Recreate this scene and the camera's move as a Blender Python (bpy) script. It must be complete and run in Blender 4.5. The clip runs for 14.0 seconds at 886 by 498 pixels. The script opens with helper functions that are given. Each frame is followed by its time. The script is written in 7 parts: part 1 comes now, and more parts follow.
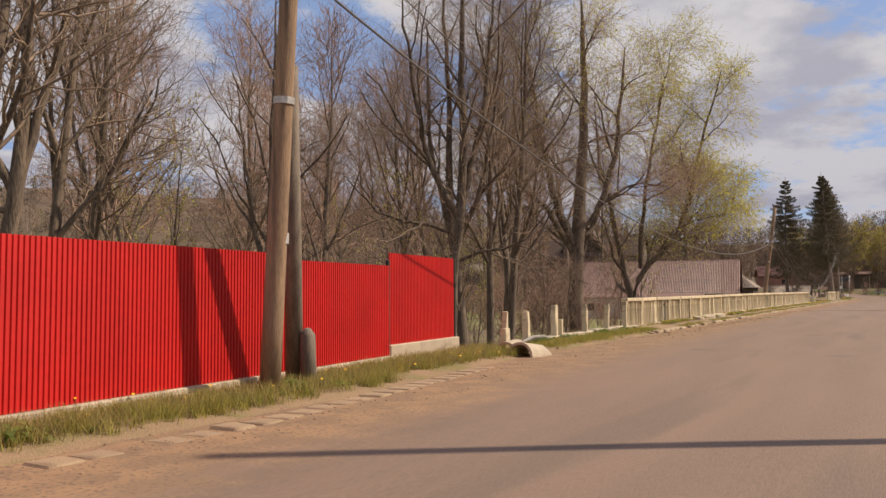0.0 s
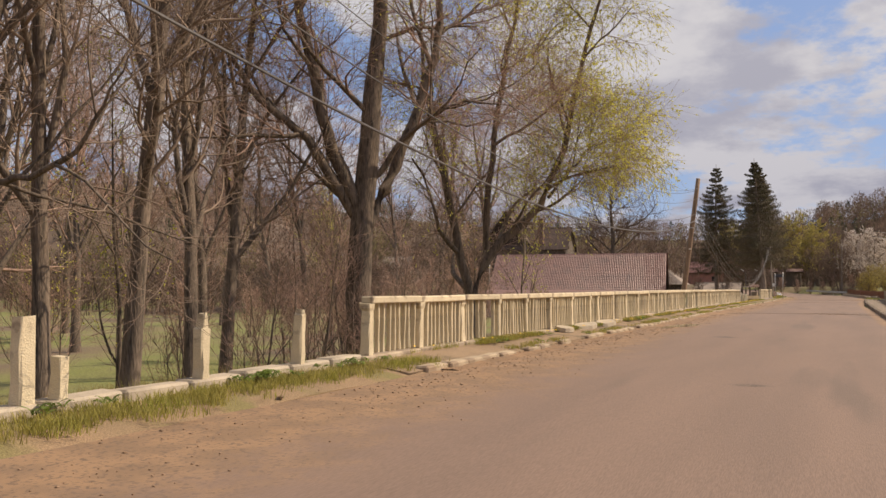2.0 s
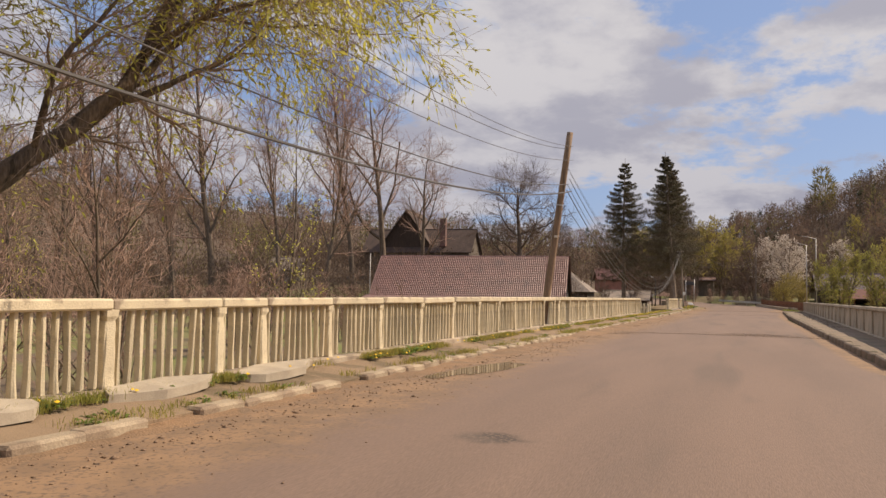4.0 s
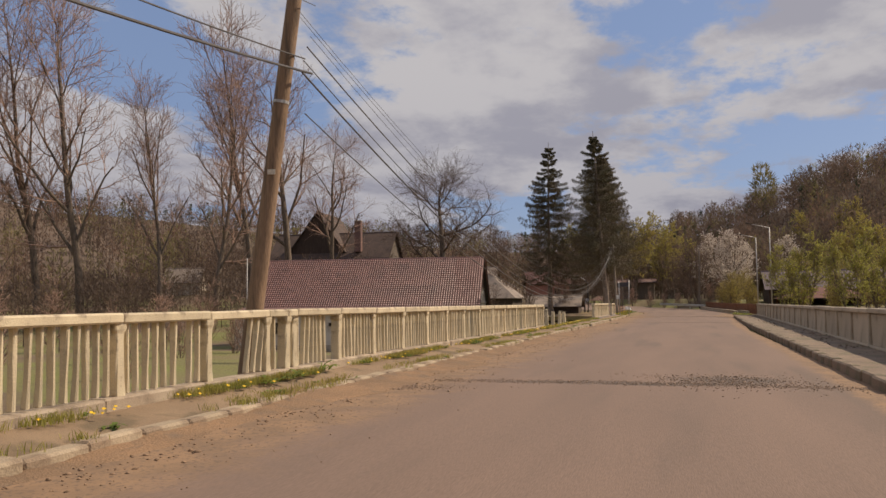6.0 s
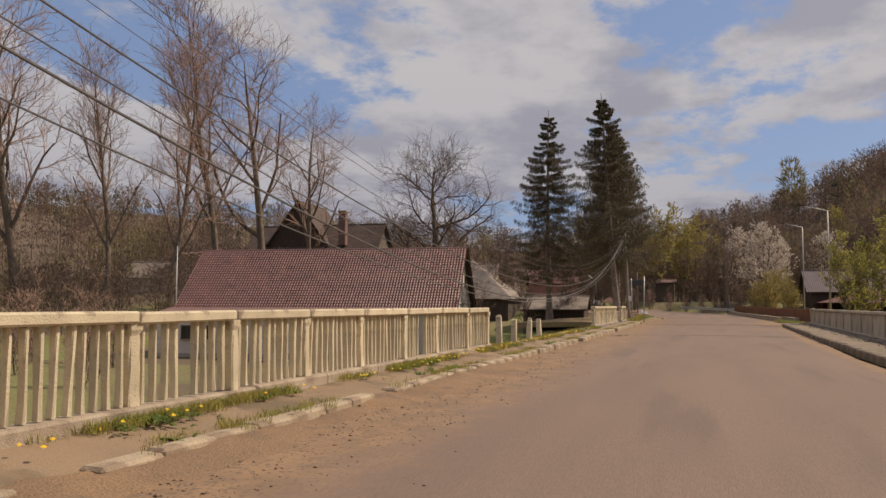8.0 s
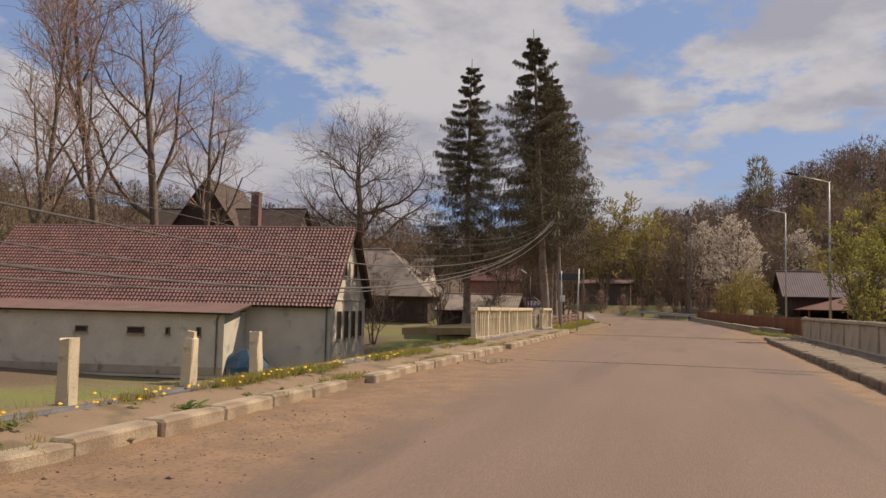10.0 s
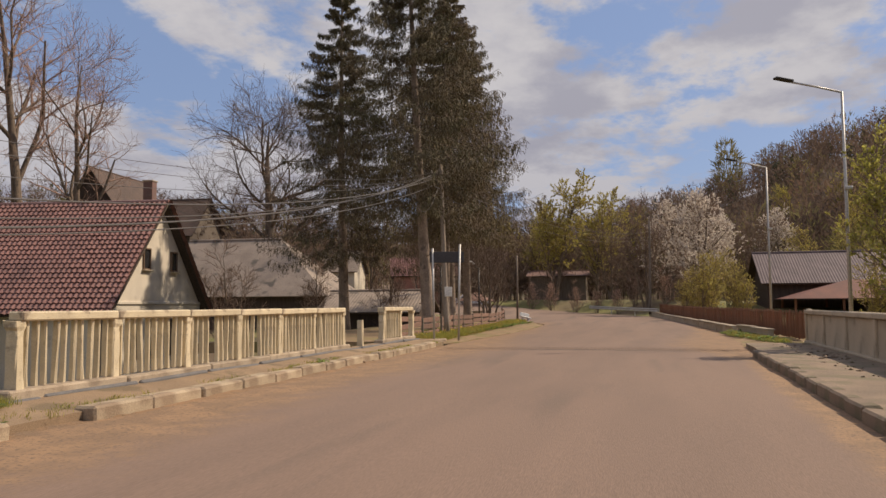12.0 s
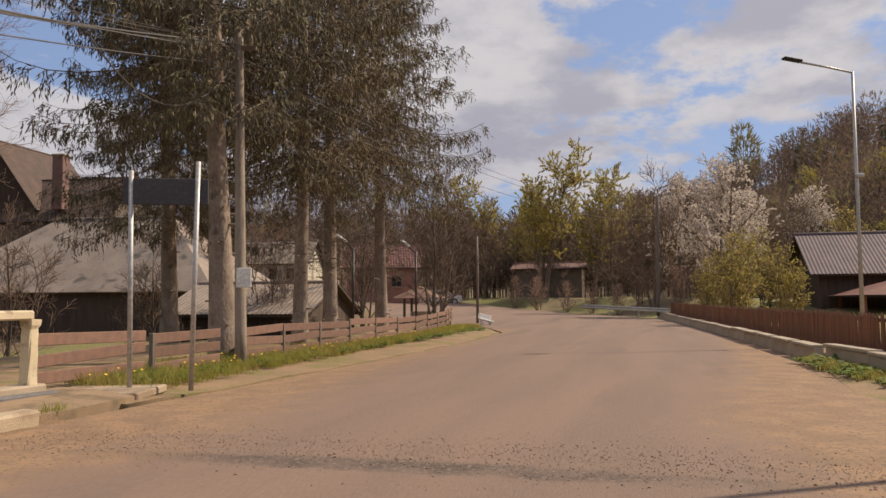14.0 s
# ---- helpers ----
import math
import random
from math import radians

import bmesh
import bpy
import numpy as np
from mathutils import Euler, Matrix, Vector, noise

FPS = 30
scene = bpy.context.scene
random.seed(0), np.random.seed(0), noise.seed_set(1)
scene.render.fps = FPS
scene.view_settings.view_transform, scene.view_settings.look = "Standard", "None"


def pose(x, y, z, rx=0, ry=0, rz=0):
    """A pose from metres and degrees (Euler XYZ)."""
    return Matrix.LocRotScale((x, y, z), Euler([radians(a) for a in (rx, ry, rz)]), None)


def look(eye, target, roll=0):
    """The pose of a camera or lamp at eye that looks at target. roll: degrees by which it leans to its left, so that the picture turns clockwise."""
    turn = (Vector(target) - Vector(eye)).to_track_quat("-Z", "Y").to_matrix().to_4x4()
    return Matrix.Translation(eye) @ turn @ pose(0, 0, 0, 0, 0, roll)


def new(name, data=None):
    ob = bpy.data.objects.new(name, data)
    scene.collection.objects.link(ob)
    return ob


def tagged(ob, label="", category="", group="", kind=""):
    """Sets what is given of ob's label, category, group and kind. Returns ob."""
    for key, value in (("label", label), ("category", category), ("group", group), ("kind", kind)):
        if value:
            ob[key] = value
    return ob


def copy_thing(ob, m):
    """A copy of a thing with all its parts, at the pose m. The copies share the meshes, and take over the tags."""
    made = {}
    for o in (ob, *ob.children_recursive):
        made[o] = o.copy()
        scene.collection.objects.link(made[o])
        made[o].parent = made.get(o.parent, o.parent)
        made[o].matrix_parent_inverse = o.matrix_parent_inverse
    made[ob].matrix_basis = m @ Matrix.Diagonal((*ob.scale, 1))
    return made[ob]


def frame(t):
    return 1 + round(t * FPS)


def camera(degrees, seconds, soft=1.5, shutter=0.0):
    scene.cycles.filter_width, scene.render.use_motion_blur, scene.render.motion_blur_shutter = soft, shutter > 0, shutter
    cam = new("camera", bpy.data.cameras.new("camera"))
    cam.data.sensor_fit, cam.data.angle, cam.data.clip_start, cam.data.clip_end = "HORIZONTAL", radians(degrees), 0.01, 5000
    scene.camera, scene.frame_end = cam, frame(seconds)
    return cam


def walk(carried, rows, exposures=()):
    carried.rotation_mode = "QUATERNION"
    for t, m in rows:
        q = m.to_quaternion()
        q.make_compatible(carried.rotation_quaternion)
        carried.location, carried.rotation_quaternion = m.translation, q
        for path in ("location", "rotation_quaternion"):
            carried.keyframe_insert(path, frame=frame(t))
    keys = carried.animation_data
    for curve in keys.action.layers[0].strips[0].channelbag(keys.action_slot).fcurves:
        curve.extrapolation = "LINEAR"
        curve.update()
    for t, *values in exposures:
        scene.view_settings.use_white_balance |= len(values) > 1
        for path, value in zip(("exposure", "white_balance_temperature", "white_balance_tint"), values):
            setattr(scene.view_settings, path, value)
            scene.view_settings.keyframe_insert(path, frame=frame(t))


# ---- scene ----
cam = camera(58.68, 14.0)
PATH = [
    (0.0, look((4.722, -11.011, 1.488), (-0.350, -2.410, 2.049), -0.36)),
    (0.5, look((4.334, -6.991, 1.471), (-0.447, 1.774, 2.046), -0.30)),
    (1.0, look((3.963, -2.955, 1.458), (-0.628, 5.911, 2.014), -0.25)),
    (1.5, look((3.548, 1.157, 1.447), (-0.957, 10.068, 1.990), -0.19)),
    (2.0, look((3.063, 5.319, 1.413), (-1.355, 14.276, 1.913), 0.12)),
    (2.5, look((2.666, 9.416, 1.381), (-1.648, 18.425, 1.865), 0.50)),
    (3.0, look((2.382, 13.513, 1.371), (-1.735, 22.613, 1.868), 0.65)),
    (3.5, look((2.288, 17.613, 1.387), (-1.539, 26.837, 1.910), 0.83)),
    (4.0, look((2.509, 21.912, 1.395), (-1.038, 31.244, 1.974), 0.89)),
    (4.2, look((2.550, 23.635, 1.394), (-0.864, 33.015, 2.004), 0.89)),
    (6.3, look((2.420, 42.217, 1.423), (-0.484, 51.761, 2.120), -0.68)),
    (6.5, look((2.337, 43.893, 1.421), (-0.603, 53.427, 2.099), -0.73)),
    (7.0, look((1.983, 48.008, 1.427), (-1.085, 57.501, 2.106), -0.72)),
    (7.2, look((1.830, 49.625, 1.424), (-1.291, 59.100, 2.122), -0.62)),
    (9.3, look((1.487, 68.279, 1.451), (-1.444, 77.814, 2.152), 1.38)),
    (9.5, look((1.620, 70.011, 1.446), (-1.242, 79.567, 2.147), 1.40)),
    (10.0, look((2.003, 74.408, 1.425), (-0.713, 84.006, 2.132), 1.29)),
    (10.5, look((2.510, 78.780, 1.407), (-0.088, 88.410, 2.131), 1.00)),
    (11.0, look((2.964, 83.107, 1.417), (0.499, 92.772, 2.131), 0.45)),
    (11.5, look((3.350, 87.419, 1.423), (0.948, 97.100, 2.134), -0.05)),
    (12.0, look((3.668, 91.691, 1.417), (1.270, 101.373, 2.130), -0.37)),
    (12.5, look((3.860, 96.162, 1.404), (1.429, 105.835, 2.119), -0.44)),
    (13.0, look((4.001, 100.540, 1.394), (1.543, 110.208, 2.092), -0.57)),
    (13.5, look((4.035, 105.041, 1.404), (1.549, 114.700, 2.125), -0.55)),
    (14.0, look((4.045, 109.533, 1.437), (1.530, 119.187, 2.123), -0.32)),
]
walk(cam, PATH, [(0.0, 0.08), (3.5, 0.08), (6.5, -0.28), (9.5, -0.18), (11.5, -0.07), (12.7, -0.19), (14.0, 0.04)])

# ---- light: warm spring sun from ahead on the right, broken cloud ----
SUN_DIR = Vector((0.82, 0.57, 0.98)).normalized()
world = bpy.data.worlds.new("world")
scene.world = world
world.use_nodes = True
wn, wl = world.node_tree.nodes, world.node_tree.links
wn.clear()
wo = wn.new("ShaderNodeOutputWorld")
bg = wn.new("ShaderNodeBackground")
sky = wn.new("ShaderNodeTexSky")
sky.sky_type = "NISHITA"
sky.sun_disc = False
sky.sun_elevation = math.asin(SUN_DIR.z)
sky.sun_rotation = math.atan2(SUN_DIR.x, SUN_DIR.y)
sky.air_density, sky.dust_density, sky.ozone_density = 1.0, 1.0, 3.0
bg.inputs["Strength"].default_value = 0.067
tc = wn.new("ShaderNodeTexCoord")


def wmath(op, a, b=None, clamp=False):
    n = wn.new("ShaderNodeMath")
    n.operation, n.use_clamp = op, clamp
    for k, v in enumerate((a, b)):
        if v is None:
            continue
        if isinstance(v, (int, float)):
            n.inputs[k].default_value = v
        else:
            wl.new(v, n.inputs[k])
    return n.outputs[0]


sep = wn.new("ShaderNodeSeparateXYZ")
wl.new(tc.outputs["Generated"], sep.inputs[0])
lift = wmath("ADD", wmath("MAXIMUM", sep.outputs[2], 0.0), 0.16)
cmb = wn.new("ShaderNodeCombineXYZ")
wl.new(wmath("DIVIDE", sep.outputs[0], lift), cmb.inputs[0])
wl.new(wmath("DIVIDE", sep.outputs[1], lift), cmb.inputs[1])


def cloud_noise(scale, detail, rough, off):
    m = wn.new("ShaderNodeMapping")
    m.inputs["Location"].default_value = off
    m.inputs["Scale"].default_value = (1.0, 0.8, 1.0)
    wl.new(cmb.outputs[0], m.inputs[0])
    n = wn.new("ShaderNodeTexNoise")
    n.inputs["Scale"].default_value = scale
    n.inputs["Detail"].default_value = detail
    n.inputs["Roughness"].default_value = rough
    wl.new(m.outputs[0], n.inputs["Vector"])
    return n.outputs[0]


def wramp(v, a, b):
    n = wn.new("ShaderNodeMapRange")
    n.interpolation_type = "SMOOTHSTEP"
    n.inputs[1].default_value, n.inputs[2].default_value = a, b
    wl.new(v, n.inputs[0])
    return n.outputs[0]


def wmix(f, a, b):
    n = wn.new("ShaderNodeMix")
    n.data_type = "RGBA"
    wl.new(f, n.inputs[0])
    for sock, v in ((n.inputs[6], a), (n.inputs[7], b)):
        if isinstance(v, tuple):
            sock.default_value = v
        else:
            wl.new(v, sock)
    return n.outputs[2]


density = wmath("SUBTRACT", cloud_noise(1.35, 10.0, 0.62, (3.1, 1.2, 0.0)), wmath("MULTIPLY", sep.outputs[0], 0.05))
cover = wramp(density, 0.43, 0.515)
shade = wramp(wmath("ADD", wmath("MULTIPLY", cloud_noise(2.2, 7.0, 0.58, (5.0, 9.5, 0.0)), 0.8), wmath("MULTIPLY", density, 0.3)), 0.49, 0.67)
cloud = wmix(shade, (9.0, 8.6, 8.8, 1), (6.0, 5.85, 6.7, 1))
clear = wn.new("ShaderNodeMix")
clear.data_type, clear.blend_type = "RGBA", "MULTIPLY"
clear.inputs[0].default_value = 1.0
clear.inputs[7].default_value = (2.0, 1.8, 1.8, 1)
wl.new(sky.outputs[0], clear.inputs[6])
haze = wn.new("ShaderNodeMix")
haze.data_type = "RGBA"
haze.inputs[0].default_value = 0.65
haze.inputs[7].default_value = (4.0, 5.45, 8.9, 1)
wl.new(clear.outputs[2], haze.inputs[6])
low = wramp(sep.outputs[2], 0.05, 0.32)
dull = wn.new("ShaderNodeMix")
dull.data_type, dull.blend_type = "RGBA", "MULTIPLY"
dull.inputs[0].default_value = 1.0
wl.new(cloud, dull.inputs[6])
wl.new(wmix(low, (0.86, 0.87, 0.92, 1), (1.04, 1.04, 1.04, 1)), dull.inputs[7])
wl.new(wmix(cover, haze.outputs[2], dull.outputs[2]), bg.inputs["Color"])
wl.new(bg.outputs[0], wo.inputs["Surface"])

sun = new("sun", bpy.data.lights.new("sun", "SUN"))
sun.data.energy, sun.data.angle, sun.data.color = 5.0, radians(0.6), (1.0, 0.82, 0.62)
sun.matrix_world = look(SUN_DIR * 100, (0, 0, 0))

# ---- materials ----
def mat(name, c1, c2=None, rough=0.85, scale=1.5, fine=30.0, bump=0.25, stain=None, stain_at=0.58, stain_scale=0.6, vary=0.0, island=0.0, metal=0.0, stretch=(1, 1, 1), grain=0.22, thin=False):
    m = bpy.data.materials.new(name)
    m.use_nodes = True
    N, L = m.node_tree.nodes, m.node_tree.links
    p = N["Principled BSDF"]
    p.inputs["Roughness"].default_value = rough
    p.inputs["Metallic"].default_value = metal
    c2 = c2 or tuple(v * 0.7 for v in c1)
    co = N.new("ShaderNodeTexCoord")
    mp = N.new("ShaderNodeMapping")
    mp.inputs["Scale"].default_value = stretch
    L.new(co.outputs["Object"], mp.inputs[0])

    def nz(s, d=4.0):
        n = N.new("ShaderNodeTexNoise")
        n.inputs["Scale"].default_value, n.inputs["Detail"].default_value = s, d
        L.new(mp.outputs[0], n.inputs["Vector"])
        return n.outputs[0]

    def rng(v, a, b, c=0.0, d=1.0):
        n = N.new("ShaderNodeMapRange")
        for k, q in enumerate((a, b, c, d)):
            n.inputs[k + 1].default_value = q
        L.new(v, n.inputs[0])
        return n.outputs[0]

    def mix(f, a, b, mode="MIX"):
        n = N.new("ShaderNodeMix")
        n.data_type, n.blend_type = "RGBA", mode
        if isinstance(f, float):
            n.inputs[0].default_value = f
        else:
            L.new(f, n.inputs[0])
        for sock, v in ((n.inputs[6], a), (n.inputs[7], b)):
            if isinstance(v, tuple):
                sock.default_value = (*v, 1)
            else:
                L.new(v, sock)
        return n.outputs[2]

    def grey(v):
        n = N.new("ShaderNodeCombineColor")
        for k in range(3):
            L.new(v, n.inputs[k])
        return n.outputs[0]

    col = mix(rng(nz(scale), 0.36, 0.64), tuple(c1), tuple(c2))
    if stain:
        col = mix(rng(nz(stain_scale, 6.0), stain_at, stain_at + 0.09), col, tuple(stain))
    f = nz(fine, 3.0)
    col = mix(1.0, col, grey(rng(f, 0.3, 0.7, 1 - grain, 1 + grain)), "MULTIPLY")
    if vary:
        oi = N.new("ShaderNodeObjectInfo")
        col = mix(1.0, col, grey(rng(oi.outputs["Random"], 0, 1, 1 - vary, 1 + vary)), "MULTIPLY")
    if island:
        ge = N.new("ShaderNodeNewGeometry")
        col = mix(1.0, col, grey(rng(ge.outputs["Random Per Island"], 0, 1, 1 - island, 1 + island)), "MULTIPLY")
    L.new(col, p.inputs["Base Color"])
    if bump:
        b = N.new("ShaderNodeBump")
        b.inputs["Strength"].default_value, b.inputs["Distance"].default_value = bump, 0.02
        L.new(f, b.inputs["Height"])
        L.new(b.outputs[0], p.inputs["Normal"])
    if thin:
        tr = N.new("ShaderNodeBsdfTranslucent")
        L.new(col, tr.inputs[0])
        ms = N.new("ShaderNodeMixShader")
        ms.inputs[0].default_value = 0.45
        L.new(p.outputs[0], ms.inputs[1])
        L.new(tr.outputs[0], ms.inputs[2])
        L.new(ms.outputs[0], N["Material Output"].inputs[0])
    return m


M_ASPHALT = mat("asphalt", (0.218, 0.148, 0.109), (0.189, 0.130, 0.097), 0.9, 0.9, 90, 0.22, stain=(0.166, 0.118, 0.089), stain_at=0.57, stain_scale=0.7, stretch=(1, 0.12, 1), grain=0.13)



def weather(m):
    """Sand and worn patches on the asphalt, spread by the mesh's own 'dirt' and 'worn' values."""
    N, L = m.node_tree.nodes, m.node_tree.links
    p = N["Principled BSDF"]
    col = p.inputs["Base Color"].links[0].from_socket
    co = N.new("ShaderNodeTexCoord")

    def noise(s, d=5.0):
        n = N.new("ShaderNodeTexNoise")
        n.inputs["Scale"].default_value, n.inputs["Detail"].default_value = s, d
        L.new(co.outputs["Object"], n.inputs["Vector"])
        return n.outputs[0]

    def mixed(f, a, b):
        n = N.new("ShaderNodeMix")
        n.data_type = "RGBA"
        L.new(f, n.inputs[0])
        for sock, v in ((n.inputs[6], a), (n.inputs[7], b)):
            if isinstance(v, tuple):
                sock.default_value = (*v, 1)
            else:
                L.new(v, sock)
        return n.outputs[2]

    def ramp(v, a, b, c=0.0, d=1.0):
        n = N.new("ShaderNodeMapRange")
        n.interpolation_type = "SMOOTHSTEP"
        for k, q in enumerate((a, b, c, d)):
            n.inputs[k + 1].default_value = q
        L.new(v, n.inputs[0])
        return n.outputs[0]

    for attr, lo, hi, c1, c2, c3 in (("worn", 1.20, 1.60, (0.085, 0.063, 0.049), (0.13, 0.096, 0.074), (0.22, 0.155, 0.115)), ("dirt", 1.20, 1.75, (0.30, 0.188, 0.104), (0.228, 0.147, 0.086), (0.155, 0.104, 0.069))):
        at = N.new("ShaderNodeAttribute")
        at.attribute_name = attr
        total = at.outputs["Fac"]
        for s, k in ((1.1, 0.6), (5.0, 0.45), (60.0, 0.5)):
            mu = N.new("ShaderNodeMath")
            mu.operation = "MULTIPLY_ADD"
            mu.inputs[1].default_value = k
            L.new(noise(s), mu.inputs[0])
            L.new(total, mu.inputs[2])
            total = mu.outputs[0]
        own = mixed(ramp(noise(1.7), 0.38, 0.62), c1, c2)
        own = mixed(ramp(noise(22.0, 3.0), 0.52, 0.66), own, c3)
        col = mixed(ramp(total, lo, hi, 1.0, 0.0), col, own)
    L.new(col, p.inputs["Base Color"])


weather(M_ASPHALT)

def feather(m):
    """Lets a thin layer run out unevenly where its 'spread' attribute nears one."""
    N, L = m.node_tree.nodes, m.node_tree.links
    at = N.new("ShaderNodeAttribute")
    at.attribute_name = "spread"
    co = N.new("ShaderNodeTexCoord")
    total = at.outputs["Fac"]
    for s, k in ((1.3, 0.55), (7.0, 0.40), (60.0, 0.55)):
        n = N.new("ShaderNodeTexNoise")
        n.inputs["Scale"].default_value, n.inputs["Detail"].default_value = s, 5.0
        L.new(co.outputs["Object"], n.inputs["Vector"])
        mu = N.new("ShaderNodeMath")
        mu.operation = "MULTIPLY_ADD"
        mu.inputs[1].default_value = k
        L.new(n.outputs[0], mu.inputs[0])
        L.new(total, mu.inputs[2])
        total = mu.outputs[0]
    r = N.new("ShaderNodeMapRange")
    r.interpolation_type = "SMOOTHSTEP"
    r.inputs[1].default_value, r.inputs[2].default_value = 1.24, 1.32
    r.inputs[3].default_value, r.inputs[4].default_value = 1.0, 0.0
    L.new(total, r.inputs[0])
    tr = N.new("ShaderNodeBsdfTransparent")
    ms = N.new("ShaderNodeMixShader")
    L.new(r.outputs[0], ms.inputs[0])
    L.new(tr.outputs[0], ms.inputs[1])
    L.new(N["Principled BSDF"].outputs[0], ms.inputs[2])
    L.new(ms.outputs[0], N["Material Output"].inputs[0])


M_GROUND = mat("rough_grass_ground", (0.165, 0.175, 0.045), (0.185, 0.15, 0.07), 0.95, 0.12, 8, 0.6, stain=(0.14, 0.10, 0.06), stain_scale=0.06, stain_at=0.5, grain=0.35)


def wooded(m):
    """Brown leaf litter on the higher ground."""
    N, L = m.node_tree.nodes, m.node_tree.links
    p = N["Principled BSDF"]
    col = p.inputs["Base Color"].links[0].from_socket
    co, sp, r, mx = N.new("ShaderNodeTexCoord"), N.new("ShaderNodeSeparateXYZ"), N.new("ShaderNodeMapRange"), N.new("ShaderNodeMix")
    L.new(co.outputs["Object"], sp.inputs[0])
    L.new(sp.outputs[2], r.inputs[0])
    r.inputs[1].default_value, r.inputs[2].default_value = 0.5, 5.0
    mx.data_type = "RGBA"
    mx.inputs[7].default_value = (0.135, 0.095, 0.065, 1)
    L.new(r.outputs[0], mx.inputs[0])
    L.new(col, mx.inputs[6])
    L.new(mx.outputs[2], p.inputs["Base Color"])


wooded(M_GROUND)
M_DIRT = mat("sandy_dirt", (0.29, 0.178, 0.097), (0.21, 0.135, 0.078), 0.95, 0.9, 45, 0.8, stain=(0.20, 0.135, 0.085), stain_scale=2.2, stain_at=0.56, grain=0.25)
M_CONCRETE = mat("old_concrete", (0.48, 0.405, 0.305), (0.39, 0.33, 0.25), 0.9, 1.2, 110, 0.3, stain=(0.26, 0.215, 0.16), stain_scale=1.3, stain_at=0.6, vary=0.1, grain=0.13)
M_KERB = mat("worn_kerb_concrete", (0.44, 0.36, 0.265), (0.36, 0.285, 0.205), 0.92, 1.4, 60, 0.5, stain=(0.25, 0.195, 0.14), stain_scale=2.2, vary=0.12)
M_RAILPAINT = mat("flaking_cream_paint", (0.66, 0.565, 0.385), (0.53, 0.445, 0.305), 0.85, 2.2, 60, 0.5, stain=(0.30, 0.235, 0.165), stain_scale=4.0, stain_at=0.56, vary=0.12, grain=0.09)
M_RED = mat("red_sheet_steel", (0.56, 0.014, 0.012), (0.48, 0.011, 0.010), 0.5, 1.0, 12, 0.03, grain=0.06, vary=0.03)
M_WOODPOLE = mat("weathered_pole_wood", (0.30, 0.20, 0.125), (0.21, 0.14, 0.09), 0.85, 3.0, 20, 0.5, stretch=(4, 4, 0.25), stain=(0.14, 0.10, 0.07), stain_scale=3.0)
M_GREYWOOD = mat("grey_weathered_wood", (0.20, 0.165, 0.13), (0.13, 0.105, 0.085), 0.9, 3.0, 22, 0.5, stretch=(4, 4, 0.3), vary=0.12)
M_BARK = mat("grey_brown_bark", (0.195, 0.148, 0.108), (0.12, 0.092, 0.07), 0.95, 2.5, 14, 1.0, stretch=(2.5, 2.5, 0.45), stain=(0.075, 0.06, 0.045), stain_scale=4.0, stain_at=0.55, vary=0.15, grain=0.35)
M_TWIG = mat("brown_twigs", (0.31, 0.23, 0.17), (0.23, 0.17, 0.125), 0.95, 0.6, 8, 0.0, vary=0.2)
M_TWIGD = mat("dark_brown_twigs", (0.185, 0.125, 0.09), (0.135, 0.092, 0.068), 0.95, 0.6, 8, 0.0, vary=0.25)
M_TWIGR = mat("reddish_twigs", (0.40, 0.265, 0.20), (0.32, 0.21, 0.16), 0.95, 0.6, 8, 0.0, vary=0.15)
M_WALL = mat("dirty_white_plaster", (0.64, 0.575, 0.47), (0.56, 0.50, 0.41), 0.9, 0.8, 30, 0.2, stain=(0.42, 0.37, 0.30), stain_scale=0.9, stain_at=0.60)
M_TILE = mat("red_brown_roof_tile", (0.25, 0.125, 0.103), (0.20, 0.102, 0.086), 0.36, 0.6, 25, 0.1, vary=0.10, island=0.12, stain=(0.165, 0.085, 0.074), stain_scale=0.5)
M_DARKWOOD = mat("dark_brown_boards", (0.085, 0.06, 0.045), (0.055, 0.04, 0.032), 0.9, 2.0, 25, 0.4, stretch=(3, 3, 0.3), vary=0.2)
M_GREYROOF = mat("grey_corrugated_roof", (0.30, 0.245, 0.20), (0.235, 0.19, 0.155), 0.85, 0.7, 18, 0.2, stain=(0.11, 0.095, 0.08), stain_scale=0.8)
M_SPRUCE = mat("dark_spruce_needles", (0.098, 0.090, 0.042), (0.135, 0.102, 0.058), 0.8, 0.5, 6, 0.0, island=0.5)
M_SPRUCEOLIVE = mat("olive_brown_spruce_needles", (0.155, 0.130, 0.058), (0.185, 0.135, 0.076), 0.8, 0.5, 6, 0.0, island=0.5)
M_SPRUCEBARK = mat("pale_scaly_spruce_bark", (0.31, 0.245, 0.19), (0.20, 0.155, 0.12), 0.95, 2.2, 14, 0.8, stretch=(1.5, 1.5, 0.8), stain=(0.12, 0.095, 0.075), stain_scale=2.4, stain_at=0.6)
M_LEAFY = mat("fresh_yellow_green_leaves", (0.68, 0.64, 0.11), (0.56, 0.54, 0.11), 0.7, 0.4, 6, 0.0, island=0.3, thin=True)
M_STEEL = mat("galvanised_steel", (0.48, 0.47, 0.45), (0.40, 0.39, 0.38), 0.5, 2.0, 20, 0.05, metal=0.5)
# Base grey raised so the colour carries the cables' sunlit paleness.
M_CABLE = mat("sunlit_grey_cable", (0.12, 0.11, 0.106), (0.09, 0.083, 0.08), 0.6, 2.0, 20, 0.0)
M_WIRE = mat("black_cable", (0.03, 0.028, 0.026), (0.04, 0.035, 0.032), 0.95, 2.0, 20, 0.0)

